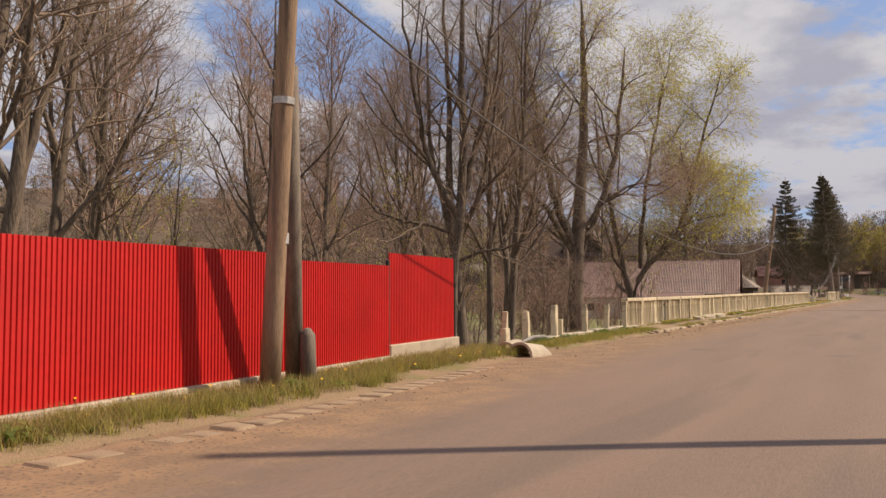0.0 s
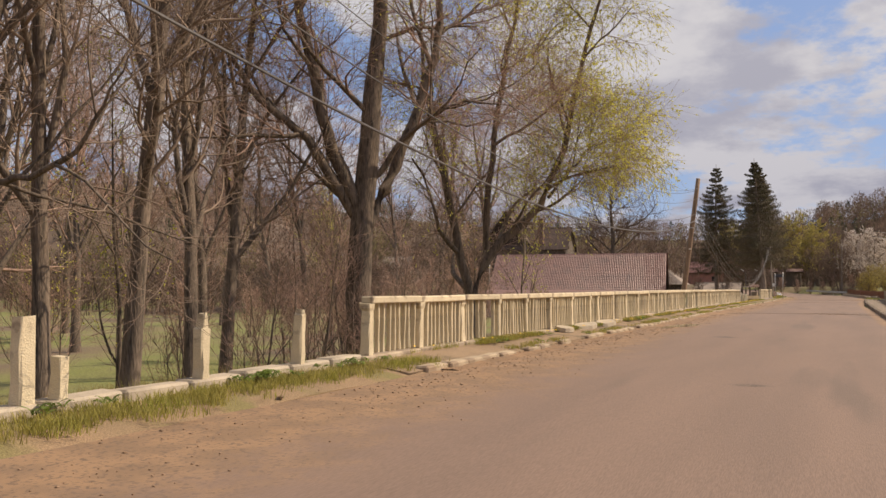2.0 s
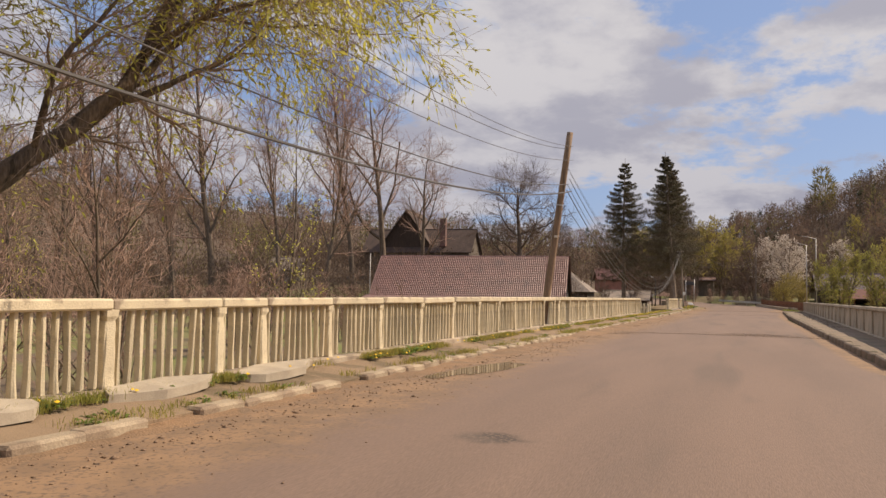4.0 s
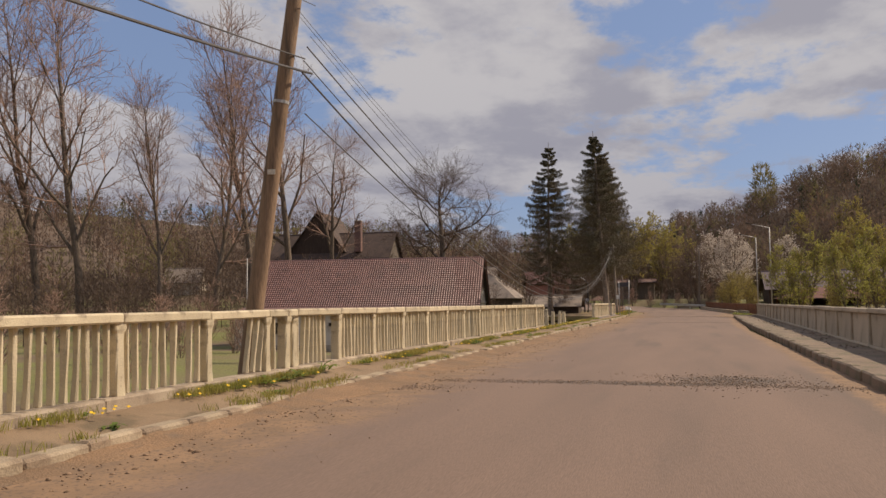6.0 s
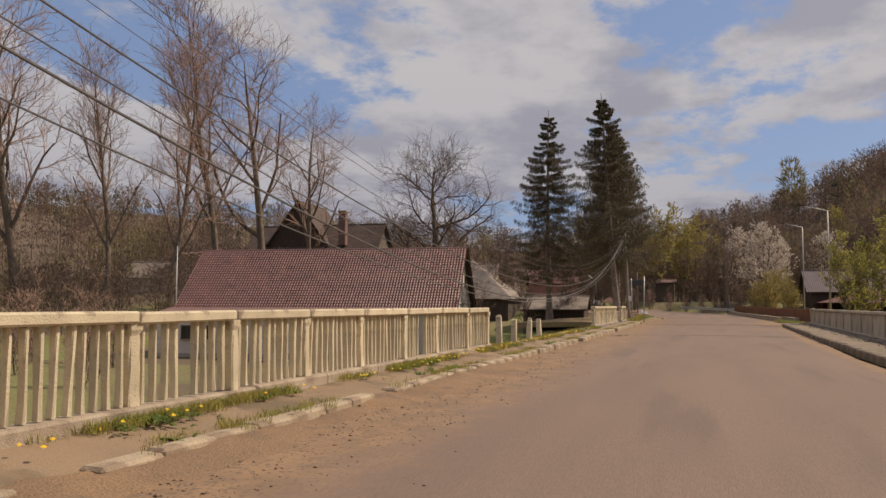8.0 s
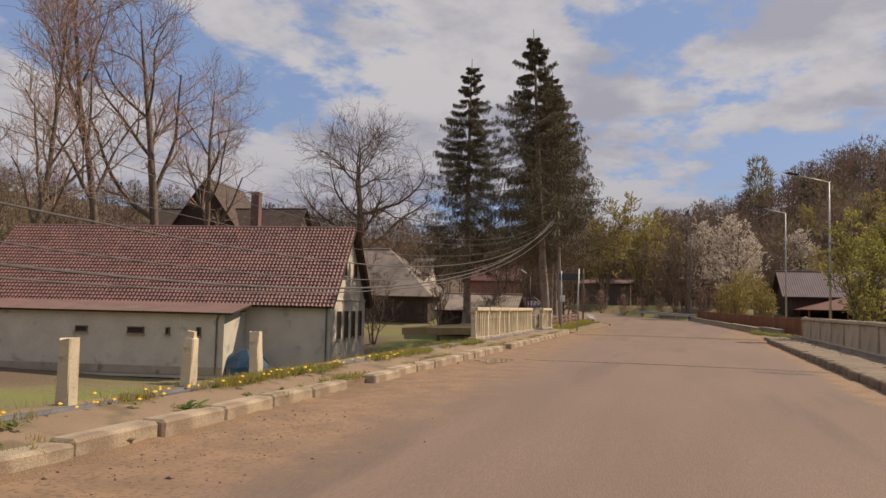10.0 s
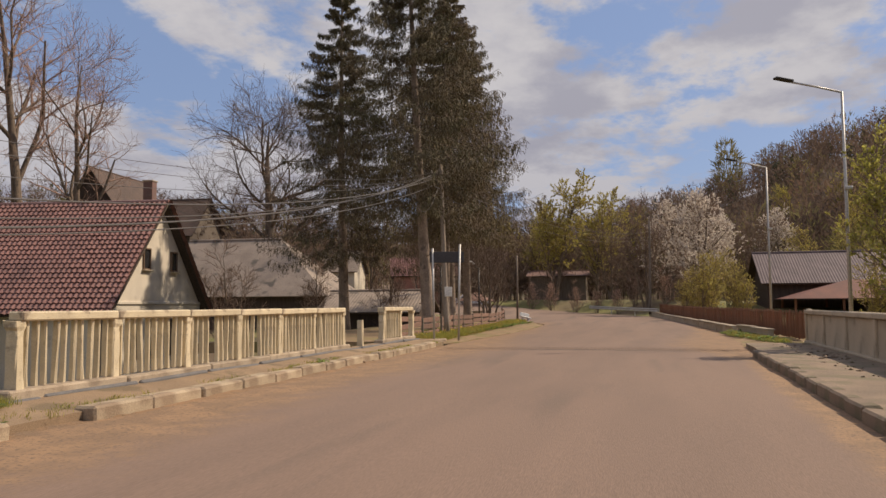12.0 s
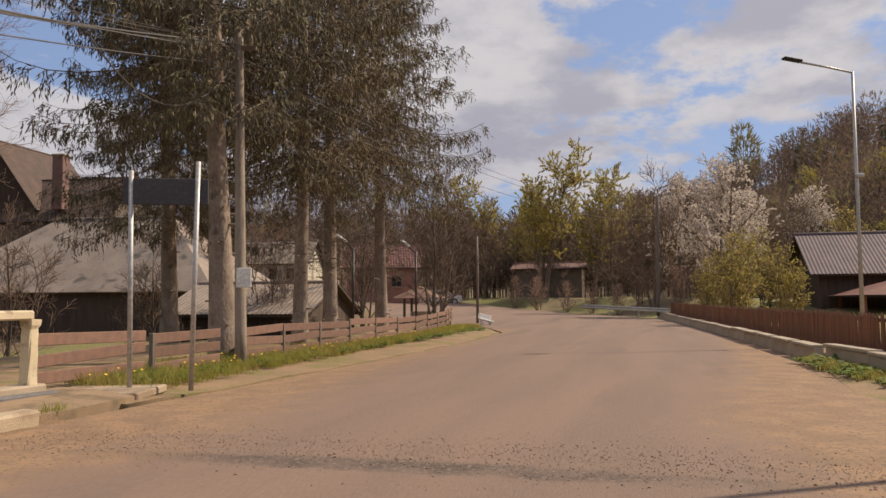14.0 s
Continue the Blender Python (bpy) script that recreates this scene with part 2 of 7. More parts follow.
# ---- mesh helpers ----
class MB:
    """Collects vertices and faces of one mesh."""

    def __init__(self):
        self.v, self.f = [], []

    def add(self, verts, faces):
        o = len(self.v)
        self.v += [tuple(p) for p in verts]
        self.f += [tuple(i + o for i in q) for q in faces]
        return self

    def box(self, c, size, m=None, bev=0.0):
        hx, hy, hz = (s / 2 for s in size)
        b = min(bev, hx * 0.9, hy * 0.9, hz * 0.9)
        vs, idx = [], {}
        for sx in (-1, 1):
            for sy in (-1, 1):
                for sz in (-1, 1):
                    for k in range(3 if b else 1):
                        q = [sx * (hx - b), sy * (hy - b), sz * (hz - b)]
                        if b:
                            q[k] = (sx, sy, sz)[k] * (hx, hy, hz)[k]
                        idx[(sx, sy, sz, k)] = len(vs)
                        vs.append(Vector(q))
        g = (lambda x, y, z, k: idx[(x, y, z, k)]) if b else (lambda x, y, z, k: idx[(x, y, z, 0)])
        fs = []
        for s in (-1, 1):
            for k, quad in ((0, [(s, -1, -1), (s, 1, -1), (s, 1, 1), (s, -1, 1)]), (1, [(-1, s, -1), (-1, s, 1), (1, s, 1), (1, s, -1)]), (2, [(-1, -1, s), (1, -1, s), (1, 1, s), (-1, 1, s)])):
                q = [g(*p, k) for p in quad]
                fs.append(q if s > 0 else q[::-1])
        if b:
            for s1 in (-1, 1):
                for s2 in (-1, 1):
                    for ax, k1, k2 in ((0, 1, 2), (1, 2, 0), (2, 0, 1)):
                        e = []
                        for t in (-1, 1):
                            q = [0, 0, 0]
                            q[ax], q[k1], q[k2] = t, s1, s2
                            e.append(q)
                        q = [g(*e[0], k1), g(*e[1], k1), g(*e[1], k2), g(*e[0], k2)]
                        fs.append(q if s1 * s2 > 0 else q[::-1])
            for x in (-1, 1):
                for y in (-1, 1):
                    for z in (-1, 1):
                        q = [g(x, y, z, 0), g(x, y, z, 1), g(x, y, z, 2)]
                        fs.append(q if x * y * z > 0 else q[::-1])
        t = Matrix.Translation(c) @ (m if m else Matrix.Identity(4))
        return self.add([t @ p for p in vs], fs)

    def tube(self, pts, radii, sides=8, cap=True):
        pts = [Vector(p) for p in pts]
        n, vs, fs = len(pts), [], []
        if not hasattr(radii, "__len__"):
            radii = [radii] * n
        for i, p in enumerate(pts):
            d = (pts[min(i + 1, n - 1)] - pts[max(i - 1, 0)]).normalized()
            u = d.cross(Vector((1, 0, 0)) if abs(d.x) < 0.8 else Vector((0, 1, 0))).normalized()
            w = d.cross(u)
            vs += [p + radii[i] * (math.cos(a) * u + math.sin(a) * w) for a in (2 * math.pi * k / sides for k in range(sides))]
        for i in range(n - 1):
            for k in range(sides):
                a, b = i * sides + k, i * sides + (k + 1) % sides
                fs.append((a, b, b + sides, a + sides))
        if cap:
            fs += [tuple(range(sides))[::-1], tuple(range((n - 1) * sides, n * sides))]
        return self.add(vs, fs)

    def mesh(self, name, material, smooth=False):
        me = bpy.data.meshes.new(name)
        me.from_pydata(self.v, [], self.f)
        if material:
            me.materials.append(material)
        if smooth:
            me.shade_smooth()
        return me


def part(name, mb, material=None, parent=None, label="", smooth=False):
    ob = new(name, mb.mesh(name, material, smooth) if isinstance(mb, MB) else mb)
    if parent:
        ob.parent = parent
    if label:
        ob["label"] = label
    return ob


def thing(name, label, category, group="", kind="", at=(0, 0, 0), rz=0):
    ob = new(name)
    ob.matrix_world = pose(*at, 0, 0, rz)
    return tagged(ob, label, category, group, kind)


def raw_mesh(name, v, f, material):
    """Mesh from numpy arrays: v (n,3), f (m,3 or 4)."""
    me = bpy.data.meshes.new(name)
    v, f = np.asarray(v, dtype=np.float32), np.asarray(f, dtype=np.int32)
    k = f.shape[1]
    me.vertices.add(len(v))
    me.vertices.foreach_set("co", v.ravel())
    me.loops.add(f.size)
    me.loops.foreach_set("vertex_index", f.ravel())
    me.polygons.add(len(f))
    me.polygons.foreach_set("loop_start", np.arange(0, f.size, k, dtype=np.int32))
    me.materials.append(material)
    me.update(calc_edges=True)
    return me


def ss(a, b, x):
    t = np.clip((np.asarray(x, dtype=float) - a) / (b - a), 0, 1)
    return t * t * (3 - 2 * t)


# ---- the ground: a causeway over a low meadow, hills all round ----
ROAD_LINE = np.array([(2.5, -140, 0), (2.0, -10, 0), (1.2, 40, 0), (1.6, 100, 0), (2.6, 125, 0), (3.3, 140, 0.0), (2.2, 153, 0.08), (-1.0, 165, 0.18), (-6, 174, 0.4), (-14, 182, 0.85), (-30, 192, 2.5), (-90, 215, 8.0)])


def near_road(x, y):
    """Distance from the road's middle line, the side (+1 right) and the road's height there."""
    best, zz, side = np.full(x.shape, 1e9), np.zeros(x.shape), np.zeros(x.shape)
    for a, b in zip(ROAD_LINE[:-1], ROAD_LINE[1:]):
        d = b[:2] - a[:2]
        t = np.clip(((x - a[0]) * d[0] + (y - a[1]) * d[1]) / (d @ d), 0, 1)
        px, py = x - a[0] - t * d[0], y - a[1] - t * d[1]
        r = np.hypot(px, py)
        m = r < best
        best = np.where(m, r, best)
        zz = np.where(m, a[2] + t * (b[2] - a[2]), zz)
        side = np.where(m, np.sign(px * d[1] - py * d[0]), side)
    return best, side, zz


def terrain(x, y):
    x, y = np.asarray(x, dtype=float), np.asarray(y, dtype=float)
    d, side, zr = near_road(x, y)
    left = -2.45 + ss(128, 150, y) * 1.8 + ss(145, 200, y) * 7.5
    left = left - 0.75 * ss(-11, -15, x) * ss(98, 107, y) * ss(129, 124, y)
    right = -1.2 + ss(95, 125, y) * 0.9 + ss(125, 190, y) * 2.2
    low = np.where(side > 0, right, left)
    half = np.where(side > 0, 8.0 + ss(100, 125, y) * 1.5, 5.9 + ss(8, -2, y) * 2.0 + ss(122, 130, y) * 5)
    k = ss(0, 5.0, d - half)
    az = np.degrees(np.arctan2(x, y - 100))
    r = np.hypot(x, y - 100)
    top = np.interp(az, [-180, -120, -90, -60, -46, -30, -15, -3, 3, 10, 18, 40, 90, 140, 180], [25, 35, 44, 44, 42, 34, 26, 26, 31, 38, 43, 50, 45, 30, 25])
    hill = top * ss(np.interp(np.abs(az), [0, 60, 110, 180], [1, 1, 2.1, 2.6]) * np.where(az > 0, 95, 130), np.interp(az, [-8, 4, 14], [360, 330, 255]), r)
    wob = 0.12 * np.sin(x * 0.31 + 1.3) * np.cos(y * 0.27) + 0.25 * np.sin(x * 0.07 + y * 0.05)
    return zr - 0.10 + (low - zr + 0.10 + wob) * k + hill


def axis(*spans):
    out = []
    for a, b, step in spans:
        out += list(np.arange(a, b, step))
    return np.array(out + [spans[-1][1]])


gx = axis((-1500, -400, 100), (-400, -120, 20), (-120, -30, 5), (-30, 30, 0.8), (30, 120, 5), (120, 400, 20), (400, 1500, 100))
gy = axis((-1200, -200, 100), (-200, -30, 10), (-30, 200, 1.3), (200, 420, 12), (420, 2000, 120))
XX, YY = np.meshgrid(gx, gy)
ZZ = terrain(XX, YY)
nx, ny = len(gx), len(gy)
ii = np.arange(nx * ny).reshape(ny, nx)
quads = np.stack([ii[:-1, :-1], ii[:-1, 1:], ii[1:, 1:], ii[1:, :-1]], -1).reshape(-1, 4)
ground = part("ground", raw_mesh("ground", np.stack([XX, YY, ZZ], -1).reshape(-1, 3), quads, M_GROUND))
tagged(ground, "rough spring meadow and wooded hills around the causeway", "ground", kind="structure")
ground.data.shade_smooth()


def tz(x, y):
    return float(terrain(np.array([x]), np.array([y]))[0])


def loft(name, rows, material, nu, label, bumps=0.0, crown=0.0, category="road", lift=0.0, tilt=0.0, step=0.8):
    """A strip between left and right edges: rows of (xl, yl, xr, yr, z)."""
    rows = np.array(rows, dtype=float)
    seg = np.hypot(np.diff(rows[:, 0] + rows[:, 2]), np.diff(rows[:, 1] + rows[:, 3])) / 2
    s = np.concatenate([[0], np.cumsum(seg)])
    m = max(2, int(s[-1] / step))
    q = np.linspace(0, s[-1], m)
    R = np.stack([np.interp(q, s, rows[:, k]) for k in range(5)], 1)
    u = np.linspace(0, 1, nu)
    X = R[:, [0]] + (R[:, [2]] - R[:, [0]]) * u
    Y = R[:, [1]] + (R[:, [3]] - R[:, [1]]) * u
    Z = R[:, [4]] + crown * (1 - (2 * u - 1) ** 2) + lift + tilt * (1 - u)
    Z = Z + bumps * (np.sin(X * 1.7 + Y * 0.45) * np.cos(Y * 0.8 - X * 0.6) + 0.6 * np.sin(X * 3.1 - Y * 1.9))
    i = np.arange(m * nu).reshape(m, nu)
    f = np.stack([i[:-1, :-1], i[:-1, 1:], i[1:, 1:], i[1:, :-1]], -1).reshape(-1, 4)
    V = np.stack([X, Y, Z], -1).reshape(-1, 3)
    rim = np.concatenate([i[0, :], i[1:, -1], i[-1, -2::-1], i[-2:0:-1, 0]])
    n, o = len(rim), len(V)
    V = np.concatenate([V, V[rim], V[rim] - np.array([0, 0, 0.4])])
    j = np.arange(n)
    k = (j + 1) % n
    f = np.concatenate([f, np.stack([o + j, o + n + j, o + n + k, o + k], -1)])
    ob = part(name, raw_mesh(name, V, f, material))
    ob.data.shade_smooth()
    return tagged(ob, label, category, kind="structure")


ROAD = [(-3.4, -140, 8.5, -140, 0), (-3.4, 0, 8.5, 0, 0), (-3.2, 17, 8.3, 17, 0), (-3.2, 34, 7.5, 34, 0), (-3.2, 40, 5.4, 40, 0), (-3.2, 56, 5.4, 56, 0), (-3.2, 80, 5.4, 80, 0), (-3.2, 105, 6.4, 105, 0), (-3.0, 118, 7.2, 118, 0), (-2.6, 128, 8.0, 128, 0), (-2.3, 138, 7.6, 138, 0.02), (-2.6, 146, 7.0, 147, 0.05), (-4.6, 152, 6.1, 158, 0.10), (-9, 158, 4.6, 170, 0.22), (-14, 164, -1.5, 177, 0.45), (-20, 172, -9, 186, 0.9), (-34, 182, -26, 198, 2.6)]
road = loft("road", ROAD, M_ASPHALT, 64, "worn grey-brown asphalt village road with sandy edges", 0.004, 0.03, "road", 0.012, 0.0, 0.3)


def road_surface(x, y):
    """Height of the road's surface on its straight length."""
    r = np.array(ROAD, dtype=float)
    xl, xr, z = (np.interp(y, r[:14, 1], r[:14, k]) for k in (0, 2, 4))
    u = np.clip((x - xl) / (xr - xl), 0, 1)
    return z + 0.012 + 0.03 * (1 - (2 * u - 1) ** 2) + 0.004 * (np.sin(x * 1.7 + y * 0.45) * np.cos(y * 0.8 - x * 0.6) + 0.6 * np.sin(x * 3.1 - y * 1.9))


# sand along both edges (y, inner x, outer x) and worn patches (x, y, half width, half length)
SAND = (((-30, -1.9, 0.7), (-4, -1.9, 0.6), (1, -2.5, 0.2), (7, -3.5, 0.3), (12, -3.3, 0.0), (20, -3.1, -0.3), (30, -3.1, -0.7), (48, -3.1, -0.8), (60, -3.1, -0.6), (75, -3.1, -0.4), (92, -3.1, -0.1), (106, -3.1, -0.7), (118, -3.3, 0.3), (126, -3.8, -0.6), (140, -4.4, -1.1), (150, -5.0, -1.8)), ((38, 5.3, 5.0), (40, 5.1, 4.6), (90, 5.6, 5.0), (112, 6.7, 5.9), (119, 7.1, 4.0), (126, 7.5, 4.9), (133, 7.6, 5.8), (142, 7.3, 6.4)))
WORN = ((1.6, 53.6, 4.0, 0.45), (3.2, 54.6, 1.5, 1.0), (2.3, 116.1, 4.6, 0.4), (2.0, 95.15, 5.0, 0.3), (4.6, 94.2, 1.3, 0.7), (-2.2, 51.6, 0.9, 0.5), (0.25, 29.2, 0.6, 0.4), (0.2, 9.4, 0.6, 0.3), (3.4, 8.6, 0.6, 0.3), (4.4, 24.0, 0.7, 0.35), (2.0, 17.5, 0.5, 0.3))
co_road = np.empty(len(road.data.vertices) * 3, dtype=np.float32)
road.data.vertices.foreach_get("co", co_road)
RX, RY = co_road.reshape(-1, 3)[:, 0].astype(float), co_road.reshape(-1, 3)[:, 1].astype(float)
sand = np.full(len(RX), 2.0)
for rows in SAND:
    q = np.array(rows, dtype=float)
    a, b = np.interp(RY, q[:, 0], q[:, 1]), np.interp(RY, q[:, 0], q[:, 2])
    inside = (RY > q[0, 0]) & (RY < q[-1, 0])
    sand = np.where(inside, np.minimum(sand, np.clip((RX - a) / (b - a), 0, 2)), sand)
worn = np.full(len(RX), 2.0)
for x, y, rx, ry in WORN:
    worn = np.minimum(worn, np.hypot((RX - x) / rx, (RY - y) / ry))
road.data.attributes.new("dirt", "FLOAT", "POINT").data.foreach_set("value", sand.astype(np.float32))
road.data.attributes.new("worn", "FLOAT", "POINT").data.foreach_set("value", worn.astype(np.float32))

# ---- trees ----
def grow(P, R, rng, count, f0, f1, angle, length, taper, up, wander, nseg, rr):
    """Side branches from parents: P (b,n,3) points and R (b,n) radii."""
    b, n, _ = P.shape
    idx = np.repeat(np.arange(b), count)
    t = np.tile(np.linspace(f0, f1, count), b) + rng.uniform(-0.5, 0.5, b * count) * (f1 - f0) / max(count, 1)
    t = np.clip(t, 0.02, 0.99)
    q = t * (n - 1)
    i = np.minimum(q.astype(int), n - 2)
    w = (q - i)[:, None]
    base = P[idx, i] * (1 - w) + P[idx, i + 1] * w
    rad = R[idx, i] * (1 - w[:, 0]) + R[idx, i + 1] * w[:, 0]
    tan = P[idx, i + 1] - P[idx, i]
    tan /= np.linalg.norm(tan, axis=1, keepdims=True) + 1e-9
    ref = np.where(np.abs(tan[:, [2]]) > 0.9, np.array([[1.0, 0, 0]]), np.array([[0, 0, 1.0]]))
    u = np.cross(tan, ref)
    u /= np.linalg.norm(u, axis=1, keepdims=True) + 1e-9
    v = np.cross(tan, u)
    az = np.tile(np.arange(count) * 2.4, b) + rng.uniform(0, 6.28, b).repeat(count) + rng.normal(0, 0.4, b * count)
    a = np.radians(angle) * rng.uniform(0.7, 1.25, b * count)
    d = tan * np.cos(a)[:, None] + (u * np.cos(az)[:, None] + v * np.sin(az)[:, None]) * np.sin(a)[:, None]
    L = length * (1 - taper * (t - f0) / max(f1 - f0, 1e-6)) * rng.uniform(0.65, 1.2, b * count)
    pts = [base]
    for k in range(nseg):
        d = d + np.array([0, 0, up / nseg]) + rng.normal(0, wander, d.shape)
        d /= np.linalg.norm(d, axis=1, keepdims=True) + 1e-9
        pts.append(pts[-1] + d * (L / nseg)[:, None])
    P2 = np.stack(pts, 1)
    r0 = np.minimum(rad * rr, L * 0.022 + 0.003)
    R2 = r0[:, None] * np.linspace(1, 0.35, nseg + 1)[None]
    return P2, R2


def tubes(P, R, sides, vs, fs, off):
    b, n, _ = P.shape
    T = np.gradient(P, axis=1)
    T /= np.linalg.norm(T, axis=2, keepdims=True) + 1e-9
    ref = np.where(np.abs(T[..., [2]]) > 0.9, np.array([1.0, 0, 0]), np.array([0, 0, 1.0]))
    u = np.cross(T, ref)
    u /= np.linalg.norm(u, axis=2, keepdims=True) + 1e-9
    w = np.cross(T, u)
    a = np.arange(sides) * 2 * np.pi / sides
    ring = P[:, :, None] + R[:, :, None, None] * (u[:, :, None] * np.cos(a)[:, None] + w[:, :, None] * np.sin(a)[:, None])
    vs.append(ring.reshape(-1, 3))
    i = off + np.arange(b * n * sides).reshape(b, n, sides)
    j = np.roll(i, -1, axis=2)
    fs.append(np.stack([i[:, :-1], j[:, :-1], j[:, 1:], i[:, 1:]], -1).reshape(-1, 4))
    return off + b * n * sides


def sprays(rng, pts, dirs, length, width, jitter):
    """Small four-cornered leaves or sprays at pts along dirs."""
    n = len(pts)
    d = dirs + rng.normal(0, jitter, (n, 3))
    d /= np.linalg.norm(d, axis=1, keepdims=True) + 1e-9
    s = np.cross(d, rng.normal(0, 1, (n, 3)))
    s /= np.linalg.norm(s, axis=1, keepdims=True) + 1e-9
    L = length * rng.uniform(0.6, 1.3, (n, 1))
    W = width * rng.uniform(0.7, 1.3, (n, 1))
    v = np.stack([pts, pts + d * L * 0.45 + s * W, pts + d * L, pts + d * L * 0.5 - s * W], 1).reshape(-1, 3)
    return v, np.arange(4 * n).reshape(n, 4)


def bare_tree(name, label, seed, h, r, fork=0.3, stems=1, spread=42, up=0.5, counts=(11, 7, 6, 3), reach=0.42, lean=(0, 0), leaves=0, leaf_mat=None, leaf=(0.09, 0.02), droop=0.0, twig=None, min_r=0.006, wander=0.10, group="", category="tree", low_leaf=-0.5, limbs=None, leaf_x=None):
    rng = np.random.default_rng(seed)
    root = thing(name, label, category, group)
    n = 17
    P, R = [], []
    for s in range(stems):
        a = rng.uniform(0, 6.28)
        tilt = 0.0 if stems == 1 else rng.uniform(0.08, 0.22)
        d = np.array([math.cos(a) * tilt + lean[0], math.sin(a) * tilt + lean[1], 1.0])
        p = [np.array([math.cos(a), math.sin(a), 0]) * (0.25 * (stems > 1)) + np.array([0, 0, -0.3])]
        hh = h * (1 if s == 0 else rng.uniform(0.65, 0.95)) * 0.9
        for k in range(n - 1):
            d = d / np.linalg.norm(d) + rng.normal(0, 0.032, 3) + np.array([0, 0, 0.03])
            p.append(p[-1] + d / np.linalg.norm(d) * hh / (n - 1))
        P.append(p)
        k = np.linspace(0, 1, n)
        R.append(r * (1 if s == 0 else rng.uniform(0.6, 0.85)) * ((1 - k) ** 0.8 * 0.92 + 0.08) * (1 + 0.5 * np.exp(-k * 18)))
    if limbs:
        P, R = [], []
        for pts, r0 in limbs:
            q = np.array(pts, dtype=float)
            d = np.concatenate([[0], np.cumsum(np.linalg.norm(np.diff(q, axis=0), axis=1))])
            t = np.linspace(0, d[-1], n)
            p = np.stack([np.interp(t, d, q[:, c]) for c in range(3)], 1)
            p[1:-1] = (p[:-2] + 2 * p[1:-1] + p[2:]) / 4 + rng.normal(0, 0.035, (n - 2, 3))
            k = np.linspace(0, 1, n)
            P.append(p)
            R.append(r0 * ((1 - k) ** 0.8 * 0.9 + 0.1))
    P, R = np.array(P), np.array(R)
    vs, fs, o = [], [], 0
    o = tubes(P, R, 13, vs, fs, o)
    vs[0] = vs[0] + rng.normal(0, 1, vs[0].shape) * np.repeat(R.reshape(-1), 13)[:, None] * 0.05
    L1, R1 = grow(P, R, rng, counts[0], fork, 0.97, spread, h * reach, 0.62, up, wander, 6, 0.62)
    R1 = np.maximum(R1, min_r * 1.6)
    o = tubes(L1, R1, 6, vs, fs, o)
    part("trunk", raw_mesh("trunk", np.concatenate(vs), np.concatenate(fs), M_BARK), None, root)
    vs, fs, o = [], [], 0
    L2, R2 = grow(L1, R1, rng, counts[1], 0.18, 0.98, 44, h * reach * 0.42, 0.4, up * 0.7, wander * 1.2, 5, 0.6)
    R2 = np.maximum(R2, min_r * 1.25)
    o = tubes(L2, R2, 4, vs, fs, o)
    L3, R3 = grow(L2, R2, rng, counts[2], 0.15, 0.98, 42, h * reach * 0.21, 0.3, up * 0.5 - droop, wander * 1.4, 3, 0.6)
    R3 = np.maximum(R3, min_r)
    o = tubes(L3, R3, 3, vs, fs, o)
    last = L3
    if len(counts) > 3 and counts[3]:
        L4, R4 = grow(L3, R3, rng, counts[3], 0.2, 0.98, 38, h * reach * (0.11 + 0.2 * (droop > 0)), 0.2, 0.2 - 2.2 * droop, wander * 1.5, 2, 0.7)
        R4 = np.maximum(R4, min_r * 0.75)
        o = tubes(L4, R4, 3, vs, fs, o)
        last = L4
    part("crown", raw_mesh("crown", np.concatenate(vs), np.concatenate(fs), twig or M_TWIG), None, root)
    if leaves:
        b, m, _ = last.shape
        w = ss(low_leaf * h, low_leaf * h + 0.3 * h, last[:, 0, 2]) + 0.02
        if leaf_x:
            w = w * (0.06 + ss(leaf_x[0], leaf_x[1], last[:, 0, 0]))
        pick = rng.choice(b, leaves, p=w / w.sum())
        seg = rng.uniform(0.1, 1, leaves) * (m - 1.001)
        i = seg.astype(int)
        w = (seg - i)[:, None]
        pts = last[pick, i] * (1 - w) + last[pick, i + 1] * w
        dirs = last[pick, i + 1] - last[pick, i]
        dirs = dirs / (np.linalg.norm(dirs, axis=1, keepdims=True) + 1e-9) + np.array([0, 0, -0.3 if droop else 0.1])
        v, f = sprays(rng, pts, dirs, leaf[0], leaf[1], 0.5)
        part("leaves", raw_mesh("leaves", v, f, leaf_mat or M_LEAFY), None, root)
    return root


